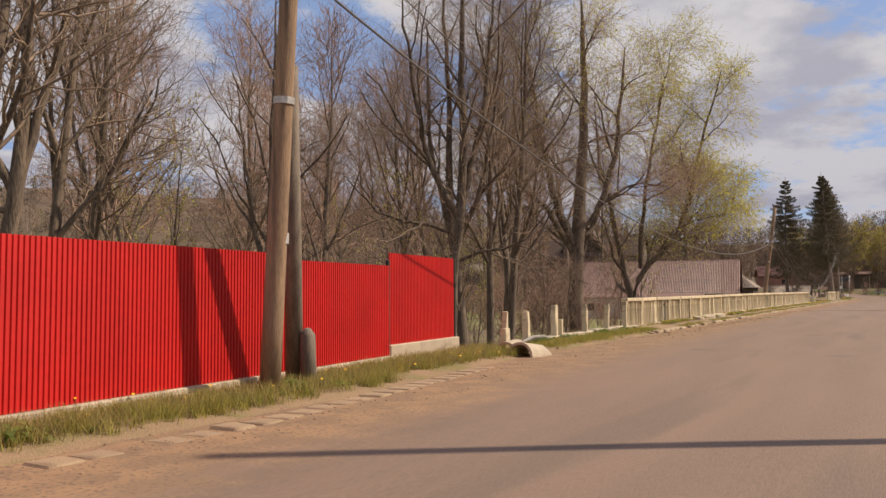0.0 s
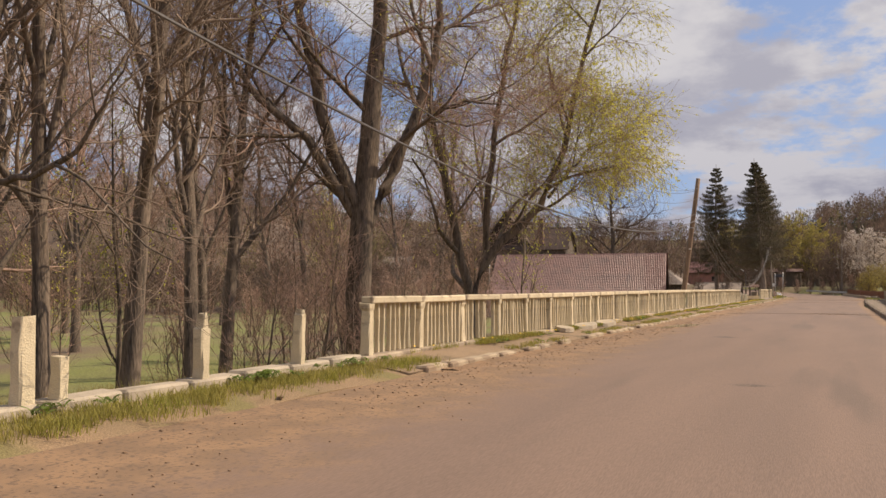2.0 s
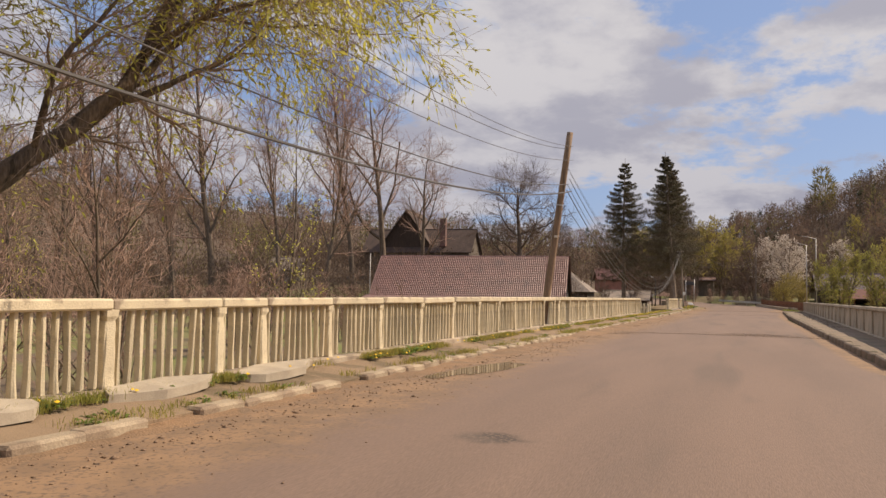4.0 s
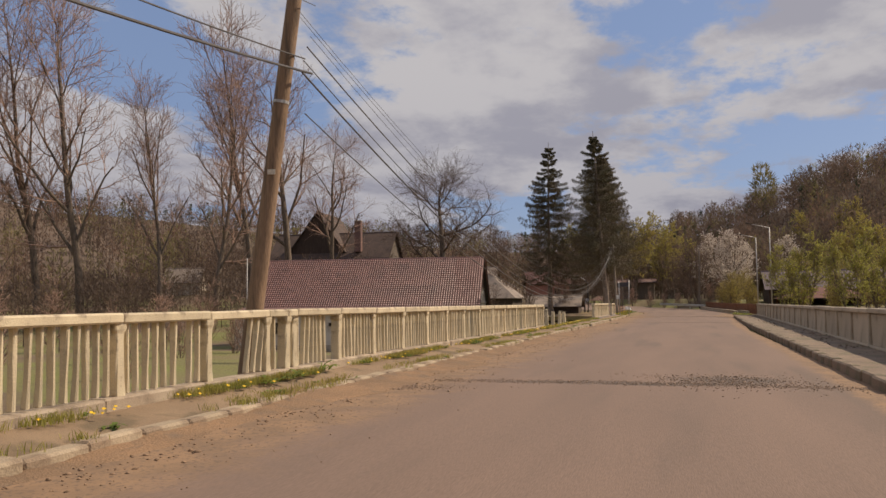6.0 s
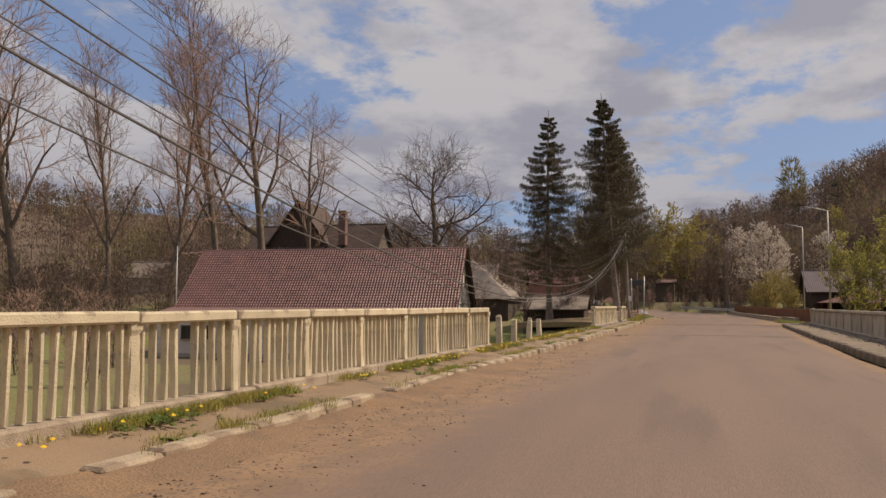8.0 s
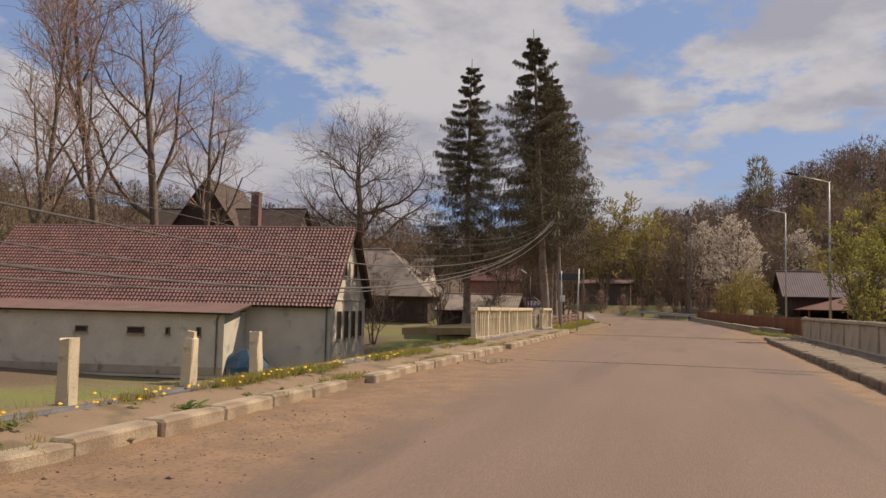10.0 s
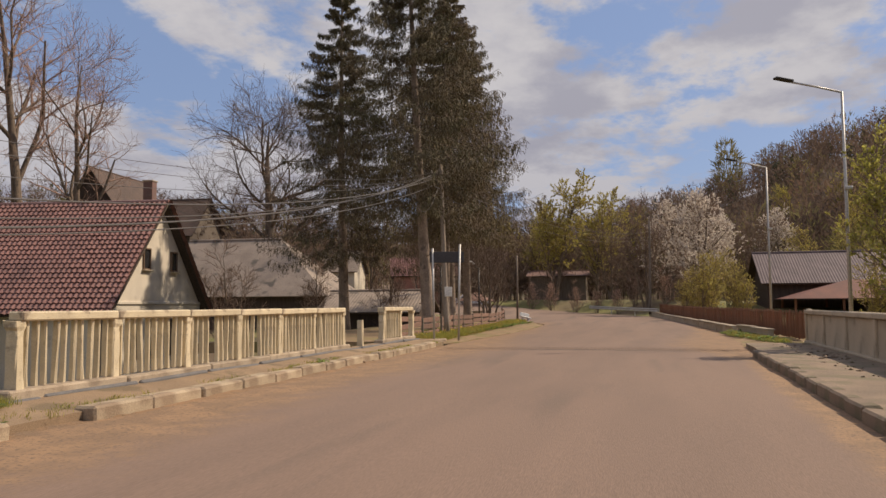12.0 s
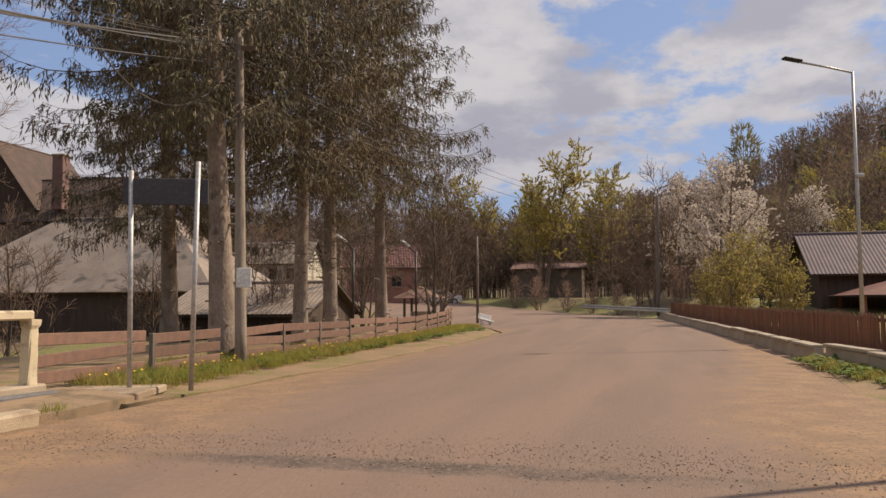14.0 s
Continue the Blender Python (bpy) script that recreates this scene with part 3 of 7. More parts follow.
def spruce(label, seed, h, r, skirt, width, lean=(0.0, 0.0), full=1.0, hang=0.42, dead=0, needles=None):
    """Whorls of drooping boughs, side twigs on each bough and strands of needles hanging from the twigs."""
    rng = np.random.default_rng(seed)
    root = thing("spruce", label, "tree", "spruces beside the road")

    def axis_at(z):
        t = np.clip(np.asarray(z, dtype=float) / h, 0, 1)
        return np.stack([lean[0] * t + 0.05 * np.sin(t * 5 + seed) - 0.05 * math.sin(seed), lean[1] * t + 0.05 * np.cos(t * 4) - 0.05, np.asarray(z, dtype=float)], -1)

    k = np.linspace(0, 1, 14)
    R = (r * (1 - k) ** 0.9 + 0.02)[None] * (1 + 0.35 * np.exp(-k * 25))
    vs, fs = [], []
    tubes(axis_at(k * h - 0.3 * (1 - k))[None], R, 14, vs, fs, 0)
    vs[0] = vs[0] + rng.normal(0, 1, vs[0].shape) * np.repeat(R.reshape(-1), 14)[:, None] * 0.05
    part("trunk", raw_mesh("trunk", np.concatenate(vs), np.concatenate(fs), M_SPRUCEBARK), None, root)
    for k in range(26):
        a, z = rng.uniform(0, 6.28), rng.uniform(0.6, skirt + 1.5)
        q = r * (1 - z / h) ** 0.9
        d = np.array([math.cos(a), math.sin(a), rng.uniform(-0.3, 0.2)])
        e = axis_at(z)
        part("branch_stub", MB().tube([e + d * q * 0.8, e + d * (q + rng.uniform(0.05, 0.35))], [0.035, 0.018], 5), M_SPRUCEBARK, root)
    # boughs
    zs, az = [], []
    z = skirt
    while z < h - 0.5:
        c = 6 if z < h * 0.75 else 5
        a0 = rng.uniform(0, 6.28)
        for q in range(c):
            if rng.uniform() < 0.93:
                zs.append(z + rng.normal(0, 0.12))
                az.append(a0 + 6.283 * q / c + rng.normal(0, 0.22))
        z += rng.uniform(0.42, 0.70) * (1 - 0.30 * z / h)
    zs, az = np.array(zs), np.array(az)
    n = len(zs)
    f = np.clip((h - zs) / (h - skirt), 0.0, 1)
    L = width * (f ** 0.92 * 0.96 + 0.04) * rng.uniform(0.55, 1.14, n) * (1 - 0.22 * ss(0.85, 1.0, f))
    out = np.stack([np.cos(az), np.sin(az), np.zeros(n)], -1)
    side = np.stack([-np.sin(az), np.cos(az), np.zeros(n)], -1)
    s = np.linspace(0, 1, 9)
    rise = rng.uniform(0.10, 0.34, n) - 0.30 * f
    drop = (rise[:, None] * s - hang * (0.25 + 0.75 * f[:, None]) * s ** 1.4 + (0.10 + 0.24 * f[:, None]) * s ** 4) * L[:, None]
    bend = rng.normal(0, 0.10, n)
    B = axis_at(zs)[:, None] + out[:, None] * (L[:, None] * s)[..., None] + side[:, None] * (bend[:, None] * L[:, None] * s ** 2)[..., None]
    B[..., 2] += drop
    BR = np.maximum(0.032 * (L[:, None] / width) * (1 - 0.85 * s), 0.007)
    vs, fs, o = [], [], 0
    o = tubes(B, BR, 4, vs, fs, o)
    # side twigs
    m = 32
    u = (np.linspace(0.16, 1.0, m)[None] + rng.uniform(-0.02, 0.02, (n, m))).clip(0.1, 0.999)
    q = u * 8
    i = np.minimum(q.astype(int), 7)
    w = (q - i)[..., None]
    a = np.arange(n)[:, None]
    base = B[a, i] * (1 - w) + B[a, i + 1] * w
    sgn = np.where(np.arange(m) % 2 == 0, 1.0, -1.0)[None, :, None]
    tl = (0.21 * L[:, None] * (1.05 - 0.72 * u) * np.sqrt(np.clip((u - 0.02) * 4, 0, 1)) * rng.uniform(0.45, 1.25, (n, m)))[..., None] + 0.08
    d0 = side[:, None] * sgn * 0.9 + out[:, None] * 0.75 + np.array([0, 0, -0.22]) + rng.normal(0, 0.12, (n, m, 3))
    t0 = np.linspace(0, 1, 4)
    W = base[:, :, None] + (d0 * tl)[:, :, None] * t0[:, None] + np.array([0, 0, -0.45]) * (tl[:, :, None] * (t0 ** 2)[:, None])
    W = W.reshape(-1, 4, 3)
    o = tubes(W[:, ::3], np.full((len(W), 2), 0.006), 3, vs, fs, o)
    # dead twiggy branches under the crown
    if dead:
        zd = rng.uniform(2.6, skirt + 3.0, dead)
        ad = rng.uniform(0, 6.28, dead)
        ld = rng.uniform(0.8, 2.8, dead)
        dd = np.stack([np.cos(ad), np.sin(ad), rng.uniform(-0.35, 0.1, dead)], -1)
        D = axis_at(zd)[:, None] + dd[:, None] * (ld[:, None] * np.linspace(0, 1, 6))[..., None]
        D[:, :, 2] -= 0.12 * (ld[:, None] * np.linspace(0, 1, 6)) ** 1.6
        D[:, 1:] += rng.normal(0, 0.05, D[:, 1:].shape)
        DR = np.maximum(0.016 * (1 - 0.8 * np.linspace(0, 1, 6)), 0.005)[None].repeat(dead, 0)
        o = tubes(D, DR, 3, vs, fs, o)
        D2, DR2 = grow(D, DR, rng, 7, 0.25, 0.95, 55, 0.6, 0.4, -0.2, 0.15, 3, 0.7)
        o = tubes(D2, np.maximum(DR2, 0.004), 3, vs, fs, o)
    part("bough_frame", raw_mesh("bough_frame", np.concatenate(vs), np.concatenate(fs), M_BARK), None, root)
    # needles along the twigs and in hanging strands
    keep = rng.uniform(0, 1, len(W)) < full
    W = W[keep]
    low = np.repeat(f, m)[keep]
    nt = len(W)
    pts, dirs = [], []
    for q in range(6):
        t = rng.uniform(0.1, 1.0, nt) * 2.999
        i = t.astype(int)
        w = (t - i)[:, None]
        p = W[np.arange(nt), i] * (1 - w) + W[np.arange(nt), i + 1] * w
        d = W[np.arange(nt), i + 1] - W[np.arange(nt), i]
        d = d / (np.linalg.norm(d, axis=1, keepdims=True) + 1e-9)
        pts.append(p)
        dirs.append(d + np.array([0, 0, -0.15]))
    for q in range(4):
        t = rng.uniform(0.15, 1.0, nt) * 2.999
        i = t.astype(int)
        w = (t - i)[:, None]
        p = W[np.arange(nt), i] * (1 - w) + W[np.arange(nt), i + 1] * w
        ls = (0.10 + 0.36 * low) * rng.uniform(0.3, 1.25, nt)
        sway = rng.normal(0, 0.14, (nt, 3)) * np.array([1, 1, 0])
        for c in range(3):
            pts.append(p + (np.array([0, 0, -1.0]) + sway) * (ls * c / 3)[:, None])
            dirs.append(np.array([0, 0, -1.0]) + sway)
    pts, dirs = np.concatenate(pts), np.concatenate(dirs)
    v, fq = sprays(rng, pts, dirs, 0.18, 0.0165, 0.26)
    part("needles", raw_mesh("needles", v, fq, needles or M_SPRUCE), None, root)
    return root


def put(ob, x, y, z=None, rz=0, s=1.0, first=False):
    m = pose(x, y, tz(x, y) if z is None else z, 0, 0, rz) @ Matrix.Scale(s, 4)
    if first:
        ob.matrix_world = m
        return ob
    return copy_thing(ob, m)


put(spruce("tall dark green spruce with drooping skirts beside the road", 3, 20.3, 0.27, 6.2, 5.2, (-1.3, 0.8)), -5.45, 125.95, 0.05, first=True)
put(spruce("tall dark green spruce standing back from the road", 8, 21.0, 0.3, 5.0, 5.3, (0.4, -1.2)), -13.2, 135.4, 0.0, first=True)
spr_c = put(spruce("tall sparse olive-brown spruce with a bare lower trunk", 15, 19.8, 0.24, 6.2, 5.6, (0.1, 0.4), 0.66, 0.40, 90, M_SPRUCEOLIVE), -6.55, 134.8, 0.1, 20, first=True)
put(spr_c, -6.0, 131.2, 0.1, 220, 0.88)
put(spr_c, -7.1, 141.8, 0.15, 100, 1.04)

# alders and willow on the bank by the first railing
T1 = bare_tree("alder_tree", "bare grey-brown alder forking into a wide fan on the bank", 11, 15, 0.23, 0.22, 1, 42, 0.45, (6, 6, 7, 4), 0.30, min_r=0.0034, wander=0.14, group="bare trees on the bank", limbs=[
    ([(-0.28, -0.3, -0.3), (-0.28, -0.3, 0.7), (-0.18, -0.19, 2.5), (0, 0, 4.75), (0.1, 0.1, 6.5), (0.06, 0.06, 8.4), (0.1, 0.2, 12), (0.3, 0.3, 15)], 0.21),
    ([(0, 0, 4.6), (-0.37, -0.4, 5.7), (-0.8, -0.86, 7), (-0.95, -1, 8.2), (-1.3, -1.6, 12.5)], 0.12),
    ([(-0.05, -0.06, 4.3), (-0.77, -0.83, 4.65), (-1.3, -1.4, 4.65), (-1.9, -2.0, 5.0), (-2.8, -2.6, 6.2)], 0.07),
    ([(0.03, 0.03, 4.9), (0.25, 0.27, 6.2), (0.5, 0.54, 7.8), (0.63, 0.68, 9), (1.2, 0.6, 13.5)], 0.12)])
put(T1, -7.8, 11.3, -0.9, 0, first=True)
T2 = bare_tree("alder_tree", "bare slim alder with dark upright stems", 12, 16, 0.18, 0.30, 1, 36, 0.55, (11, 8, 7, 4), 0.38, (0.03, 0.02), min_r=0.0035, wander=0.13, group="bare trees on the bank")
put(T2, -8.1, 15.3, -1.4, 0, first=True)
put(T2, -10.9, 20.9, -2.3, 80, 1.05)
put(T1, -8.6, 12.3, -1.5, 140, 0.95)
put(T2, -12.5, 16.0, -2.4, 200, 0.9)
BIG = bare_tree("willow_tree", "massive old willow with thick rough trunk and arching limbs", 21, 18, 0.46, 0.34, 1, 46, 0.40, (7, 7, 6, 4), 0.24, leaves=9000, low_leaf=0.45, leaf=(0.12, 0.018), droop=0.18, twig=M_TWIGR, min_r=0.0042, wander=0.15, group="bare trees on the bank", limbs=[
    ([(-0.05, -0.05, -0.3), (-0.04, -0.04, 3), (-0.03, -0.03, 4.2), (0, 0, 5.8), (0.16, 0.17, 7.7), (0.25, 0.25, 9), (0.3, 0.5, 13), (0.2, 0.6, 17.5)], 0.42),
    ([(-0.05, -0.05, 5.2), (-0.56, -0.59, 7), (-0.83, -0.88, 8.1), (-1.3, -1.3, 11), (-1.5, -2, 15)], 0.21),
    ([(-0.05, -0.05, 5.0), (-0.96, -1.02, 7.1), (-1.4, -1.47, 7.7), (-1.9, -2, 8.1), (-3.2, -3, 10.5)], 0.17),
    ([(0.05, 0.05, 4.8), (0.71, 0.75, 6.8), (1.17, 1.24, 8.6), (1.5, 1.6, 10), (2.0, 1.6, 15)], 0.20),
    ([(0.05, 0.05, 6), (1.2, 0.4, 7.5), (2.6, 0.6, 8.3), (4.2, 0.5, 8.0)], 0.10)])
put(BIG, -8.6, 23.9, -1.8, 0, first=True)
SM = bare_tree("willow_tree", "forked leaning willow bursting into yellow-green leaf", 26, 15.6, 0.2, 0.26, 2, 50, 0.30, (10, 7, 7, 5), 0.235, leaves=32000, leaf=(0.13, 0.018), low_leaf=0.18, min_r=0.0042, droop=0.30, wander=0.15, group="bare trees on the bank", leaf_x=(-3.0, 3.5), limbs=[
    ([(0, 0, -0.3), (0.02, 0, 2.9), (-0.15, -0.1, 3.6), (-0.55, -0.45, 5.4), (-0.6, -0.5, 6.4), (-1.2, -1.0, 9.5), (-1.5, -0.8, 13.0)], 0.19),
    ([(0, 0, -0.3), (0.02, 0, 2.9), (0.43, 0.37, 4.2), (1.28, 1.1, 4.9), (2.11, 1.8, 6.0), (2.45, 2.2, 7.4), (2.8, 2.3, 9.5), (3.7, 2.2, 12.0), (4.4, 2.0, 14.5)], 0.19),
    ([(0.43, 0.37, 4.2), (0.39, 0.34, 5.3), (0.66, 0.2, 6.75), (1.0, 0.3, 9.3), (1.6, 0.3, 12.5), (2.3, 0.6, 16.0)], 0.12),
    ([(2.11, 1.8, 6.0), (2.7, 2.3, 7.0), (3.3, 2.6, 7.7), (4.0, 2.7, 8.0)], 0.06)])
put(SM, -7.66, 29.08, -1.5, 0, first=True)
put(T1, -12.0, -1.0, -1.0, 10, 1.0)
put(T2, -9.2, 18.2, -1.8, 150, 0.95)
put(T2, -13.5, 0.5, -1.4, 70, 1.0)
put(T2, -17.0, 4.0, -2.3, 10, 1.05)
put(T1, -19.0, -2.5, -1.8, 120, 1.0)
put(T2, -7.9, 13.6, -1.1, 290, 0.85)
put(T1, -13.5, 8.5, -2.2, 300, 0.9)
put(T2, -9.5, -3.5, -0.5, 33, 0.95)

# tall bare poplars and an oak behind the house
POP = bare_tree("poplar_tree", "tall bare poplar with upright reddish branches", 31, 28, 0.32, 0.22, 1, 33, 0.80, (14, 7, 6, 3), 0.31, twig=M_TWIGR, min_r=0.018, group="bare trees behind the house")
POP2 = bare_tree("poplar_tree", "tall bare poplar with many thin upright branches", 33, 28, 0.30, 0.26, 1, 31, 0.85, (13, 7, 6, 3), 0.32, twig=M_TWIGR, min_r=0.018, group="bare trees behind the house")
ASH = bare_tree("ash_tree", "bare round-crowned tree behind the farmhouse", 37, 21, 0.34, 0.28, 1, 42, 0.50, (12, 8, 6, 3), 0.38, twig=M_TWIGR, min_r=0.012, wander=0.13, group="bare trees behind the house")
OAK = bare_tree("oak_tree", "bare spreading oak with crooked limbs behind the roofs", 35, 15.5, 0.5, 0.20, 1, 64, 0.35, (15, 9, 7, 3), 0.60, min_r=0.013, wander=0.17, twig=M_TWIGD, group="bare trees behind the house")
put(OAK, -41.5, 182, None, 0, 1.5, True)
put(ASH, -57, 166.5, None, 130, 1.42, True)
put(ASH, -66.5, 169, None, 20, 1.5)
put(POP, -67.8, 147.5, None, 0, 1.42, True)
put(POP2, -76.6, 145.5, None, 0, 1.42, True)
for ob, x, y, a, s in ((POP2, -69, 160.5, 40, 1.33), (POP, -86, 139, 200, 1.36), (POP2, -96, 141, 70, 1.4), (POP, -95, 128, 160, 1.2), (POP2, -62, 100, 20, 0.5), (POP2, -55, 70, 300, 0.45), (POP, -70, 80, 30, 0.5), (POP2, -106, 132, 20, 1.2), (POP, -104, 121, 310, 1.1), (ASH, -48, 52, 80, 0.65), (POP2, -40, 40, 10, 0.62), (POP, -52, 30, 10, 0.7), (ASH, -36, 18, 200, 0.65), (POP, -45, 8, 240, 0.66), (POP2, -30, 4, 140, 0.6), (POP2, -60, 55, 190, 0.72), (POP, -33, 27, 300, 0.58), (POP2, -26, 13, 60, 0.55), (POP, -22, 22, 90, 0.5), (POP2, -21, 31, 10, 0.5)):
    put(ob, x, y, None, a, s)

# ---- first railing, second railing ----
POSTS_A = [17.05, 18.9, 20.93, 22.93, 24.85, 26.85, 28.9, 30.9, 31.97, 33.97, 36.03, 38.08, 40.12, 42.12, 44.0, 45.85, 47.75, 49.6, 51.28, 51.92, 52.27, 54.1, 55.98, 57.85, 59.74, 61.57, 63.48, 65.32, 67.3, 69.3, 71.4, 73.45, 75.8, 77.78]
POSTS_B = [100.33, 102.28, 104.28, 106.1, 108.0, 109.95, 111.95]
POSTS_C = [115.35, 117.2, 118.6]


def rail_z(y):
    return 0.25 + 0.10 * float(ss(17, 55, y))


def worn_block(levels, jitter, seed, name, material, chamfer=0.012):
    """Upright block of (z, half depth, half width) levels with chipped, uneven edges."""
    rnd = random.Random(seed)
    vs, fs = [], []
    for z, hx, hy in levels:
        c = min(chamfer, hx * 0.5, hy * 0.5)
        for x, y in ((hx, hy - c), (hx - c, hy), (c - hx, hy), (-hx, hy - c), (-hx, c - hy), (c - hx, -hy), (hx - c, -hy), (hx, c - hy)):
            vs.append((x + rnd.gauss(0, jitter), y + rnd.gauss(0, jitter), z + rnd.gauss(0, jitter)))
    n = len(levels)
    for k in range(n - 1):
        fs += [(8 * k + q, 8 * k + (q + 1) % 8, 8 * k + 8 + (q + 1) % 8, 8 * k + 8 + q) for q in range(8)]
    fs += [tuple(range(8))[::-1], tuple(range(8 * n - 8, 8 * n))]
    return MB().add(vs, fs).mesh(name, material)


PM = [worn_block([(0, 0.09, 0.085), (0.2, 0.085, 0.078), (0.45, 0.085, 0.075), (0.72, 0.083, 0.075), (0.80, 0.08, 0.07), (0.85, 0.10, 0.095), (0.93, 0.10, 0.10)], 0.005, q, "post", M_RAILPAINT, 0.016) for q in range(4)]
BM_ = [worn_block([(0, 0.045, 0.025), (0.2, 0.043, 0.022), (0.55, 0.041, 0.022), (0.86, 0.044, 0.025)], 0.0045, 20 + q, "baluster", M_RAILPAINT) for q in range(5)]


def railing(posts, missing=(), x0=-4.2):
    rnd = random.Random(len(posts))
    root = thing("bridge_railing", "cream-painted concrete bridge railing with flaking balusters", "railing", "bridge railings", at=(x0, posts[0], 0))
    y0 = posts[0]
    for k, y in enumerate(posts):
        ob = part("post", rnd.choice(PM), None, root)
        ob.matrix_local = pose(rnd.uniform(-0.015, 0.015), y - y0, rail_z(y) - 0.03, rnd.uniform(-1.2, 1.2), rnd.uniform(-1.5, 1.5), rnd.uniform(-3, 3))
    for k, (a, b) in enumerate(zip(posts, posts[1:])):
        za, zb = rail_z(a) + 0.955 + rnd.uniform(-0.012, 0.012), rail_z(b) + 0.955
        L = math.hypot(b - a, zb - za) + 0.01
        mb = MB().box((0, 0, 0), (0.24, L, 0.13), None, 0.022)
        ob = part("top_rail", mb, M_RAILPAINT, root)
        ob.matrix_local = pose(rnd.uniform(-0.01, 0.01), (a + b) / 2 - y0, (za + zb) / 2, math.degrees(math.atan2(zb - za, b - a)), 0, rnd.uniform(-0.3, 0.3))
        n = max(1, round((b - a) / 0.178) - 1)
        for j in range(n):
            if (k, j) in missing or rnd.random() < 0.025:
                continue
            y = a + 0.08 + (b - a - 0.16) * (j + 0.5) / n
            ob = part("baluster", rnd.choice(BM_), None, root)
            slip = -7.0 if 50.5 < y < 51.25 else 5.0 if 51.3 < y < 51.9 else 0.0
            ob.matrix_local = pose(rnd.uniform(-0.01, 0.01), y - y0, rail_z(y) + 0.03, slip + rnd.gauss(0, 0.9), rnd.gauss(0, 0.8), rnd.uniform(-8, 8))
    n = max(1, int((posts[-1] - posts[0]) / 2.0))
    for k in range(n):
        a = posts[0] - 0.25 + (posts[-1] - posts[0] + 0.5) * k / n
        b = posts[0] - 0.25 + (posts[-1] - posts[0] + 0.5) * (k + 1) / n
        mb = MB().box((0, 0, 0), (0.30, b - a - 0.004, 0.36), None, 0.025)
        ob = part("plinth", mb, M_KERB, root, "stained concrete edge beam")
        ob.matrix_local = pose(rnd.uniform(-0.02, 0.02), (a + b) / 2 - y0, rail_z((a + b) / 2) - 0.165 + rnd.uniform(-0.015, 0.01), rnd.gauss(0, 0.3), 0, rnd.gauss(0, 0.4))
    return root


railing(POSTS_A, {(17, 0), (17, 1), (17, 2), (17, 3), (17, 4), (18, 2), (2, 7), (2, 8), (2, 3), (4, 0), (18, 0), (20, 7), (20, 8), (30, 5), (30, 6), (31, 5)})
railing(POSTS_B, {(2, 4)})
railing(POSTS_C, {(1, 0), (1, 1), (1, 2), (1, 3), (1, 4), (1, 5), (1, 6)})

# ---- red fence ----
def fence_x(y):
    return -4.8 - 0.103 * (y - 2.85)


def red_fence():
    root = thing("metal_fence", "bright red corrugated sheet-metal fence on a concrete base", "fence", at=(0, 0, 0))
    for a, b, z0, z1, off in ((-14.0, -0.48, 0.185, 2.18, 0.0), (-0.40, 2.80, 0.185, 2.08, 0.03), (2.90, 6.25, 0.40, 2.36, -0.02)):
        n = int((b - a) / 0.072)
        prof = []
        for k in range(n):
            for t, d in ((0.0, 0.0), (0.28, 0.0), (0.40, 0.02), (0.84, 0.02), (0.96, 0.0)):
                prof.append((a + (b - a) * (k + t) / n, d))
        prof.append((b, 0.0))
        mb = MB()
        vs, fs = [], []
        for y, d in prof:
            zz = 0.06 * float(ss(-1, 6, y)) * 0
            vs += [(fence_x(y) + off + d, y, z0 + zz), (fence_x(y) + off + d, y, z1 + zz), (fence_x(y) + off + d - 0.004, y, z0 + zz), (fence_x(y) + off + d - 0.004, y, z1 + zz)]
        for k in range(len(prof) - 1):
            i = 4 * k
            fs += [(i, i + 4, i + 5, i + 1), (i + 6, i + 2, i + 3, i + 7)]
        mb.add(vs, fs)
        part("panel", mb, M_RED, root)
    for y, h in ((-10.3, 2.1), (-5.5, 2.1), (-0.44, 2.2), (2.85, 2.2), (6.32, 2.35)):
        mb = MB().box((fence_x(y) - (0.02 if y > -1 else 0.06), y, h / 2), (0.07, 0.07, h), None, 0.008)
        part("post", mb, M_WIRE, root, "dark square steel post")
    for k in range(8):
        a = 2.85 + 3.5 * k / 8
        part("base_wall", MB().box((fence_x(a + 0.22) - 0.03, a + 0.22, 0.10), (0.24, 0.45, 0.60), None, 0.02), M_CONCRETE, root)
    for k in range(18):
        a = -14 + 0.95 * k
        part("base_wall", MB().box((fence_x(a + 0.47) - 0.03, a + 0.47, 0.0), (0.22, 0.945, 0.36), None, 0.02), M_CONCRETE, root)
    return root


red_fence()


# thin saplings filling the bank under the big trees
SAP = bare_tree("sapling", "thin bare sapling on the bank below the road", 41, 7.5, 0.055, 0.14, 2, 34, 0.55, (9, 6, 5, 0), 0.34, twig=M_TWIGR, min_r=0.005, group="saplings on the bank", category="sapling")
SAP2 = bare_tree("sapling", "slim pale sapling with a few green buds", 43, 9.0, 0.06, 0.2, 1, 32, 0.6, (10, 6, 4, 0), 0.28, leaves=900, leaf=(0.07, 0.02), min_r=0.005, group="saplings on the bank", category="sapling")
put(SAP, -9.8, 9.2, None, 0, 1.0, True)
put(SAP2, -11.5, 13.5, None, 0, 1.0, True)
pr = random.Random(77)
for k in range(26):
    x, y = pr.uniform(-24, -9.5), pr.uniform(6, 46)
    put(SAP if k % 3 else SAP2, x, y, None, pr.uniform(0, 360), pr.uniform(0.65, 1.25))

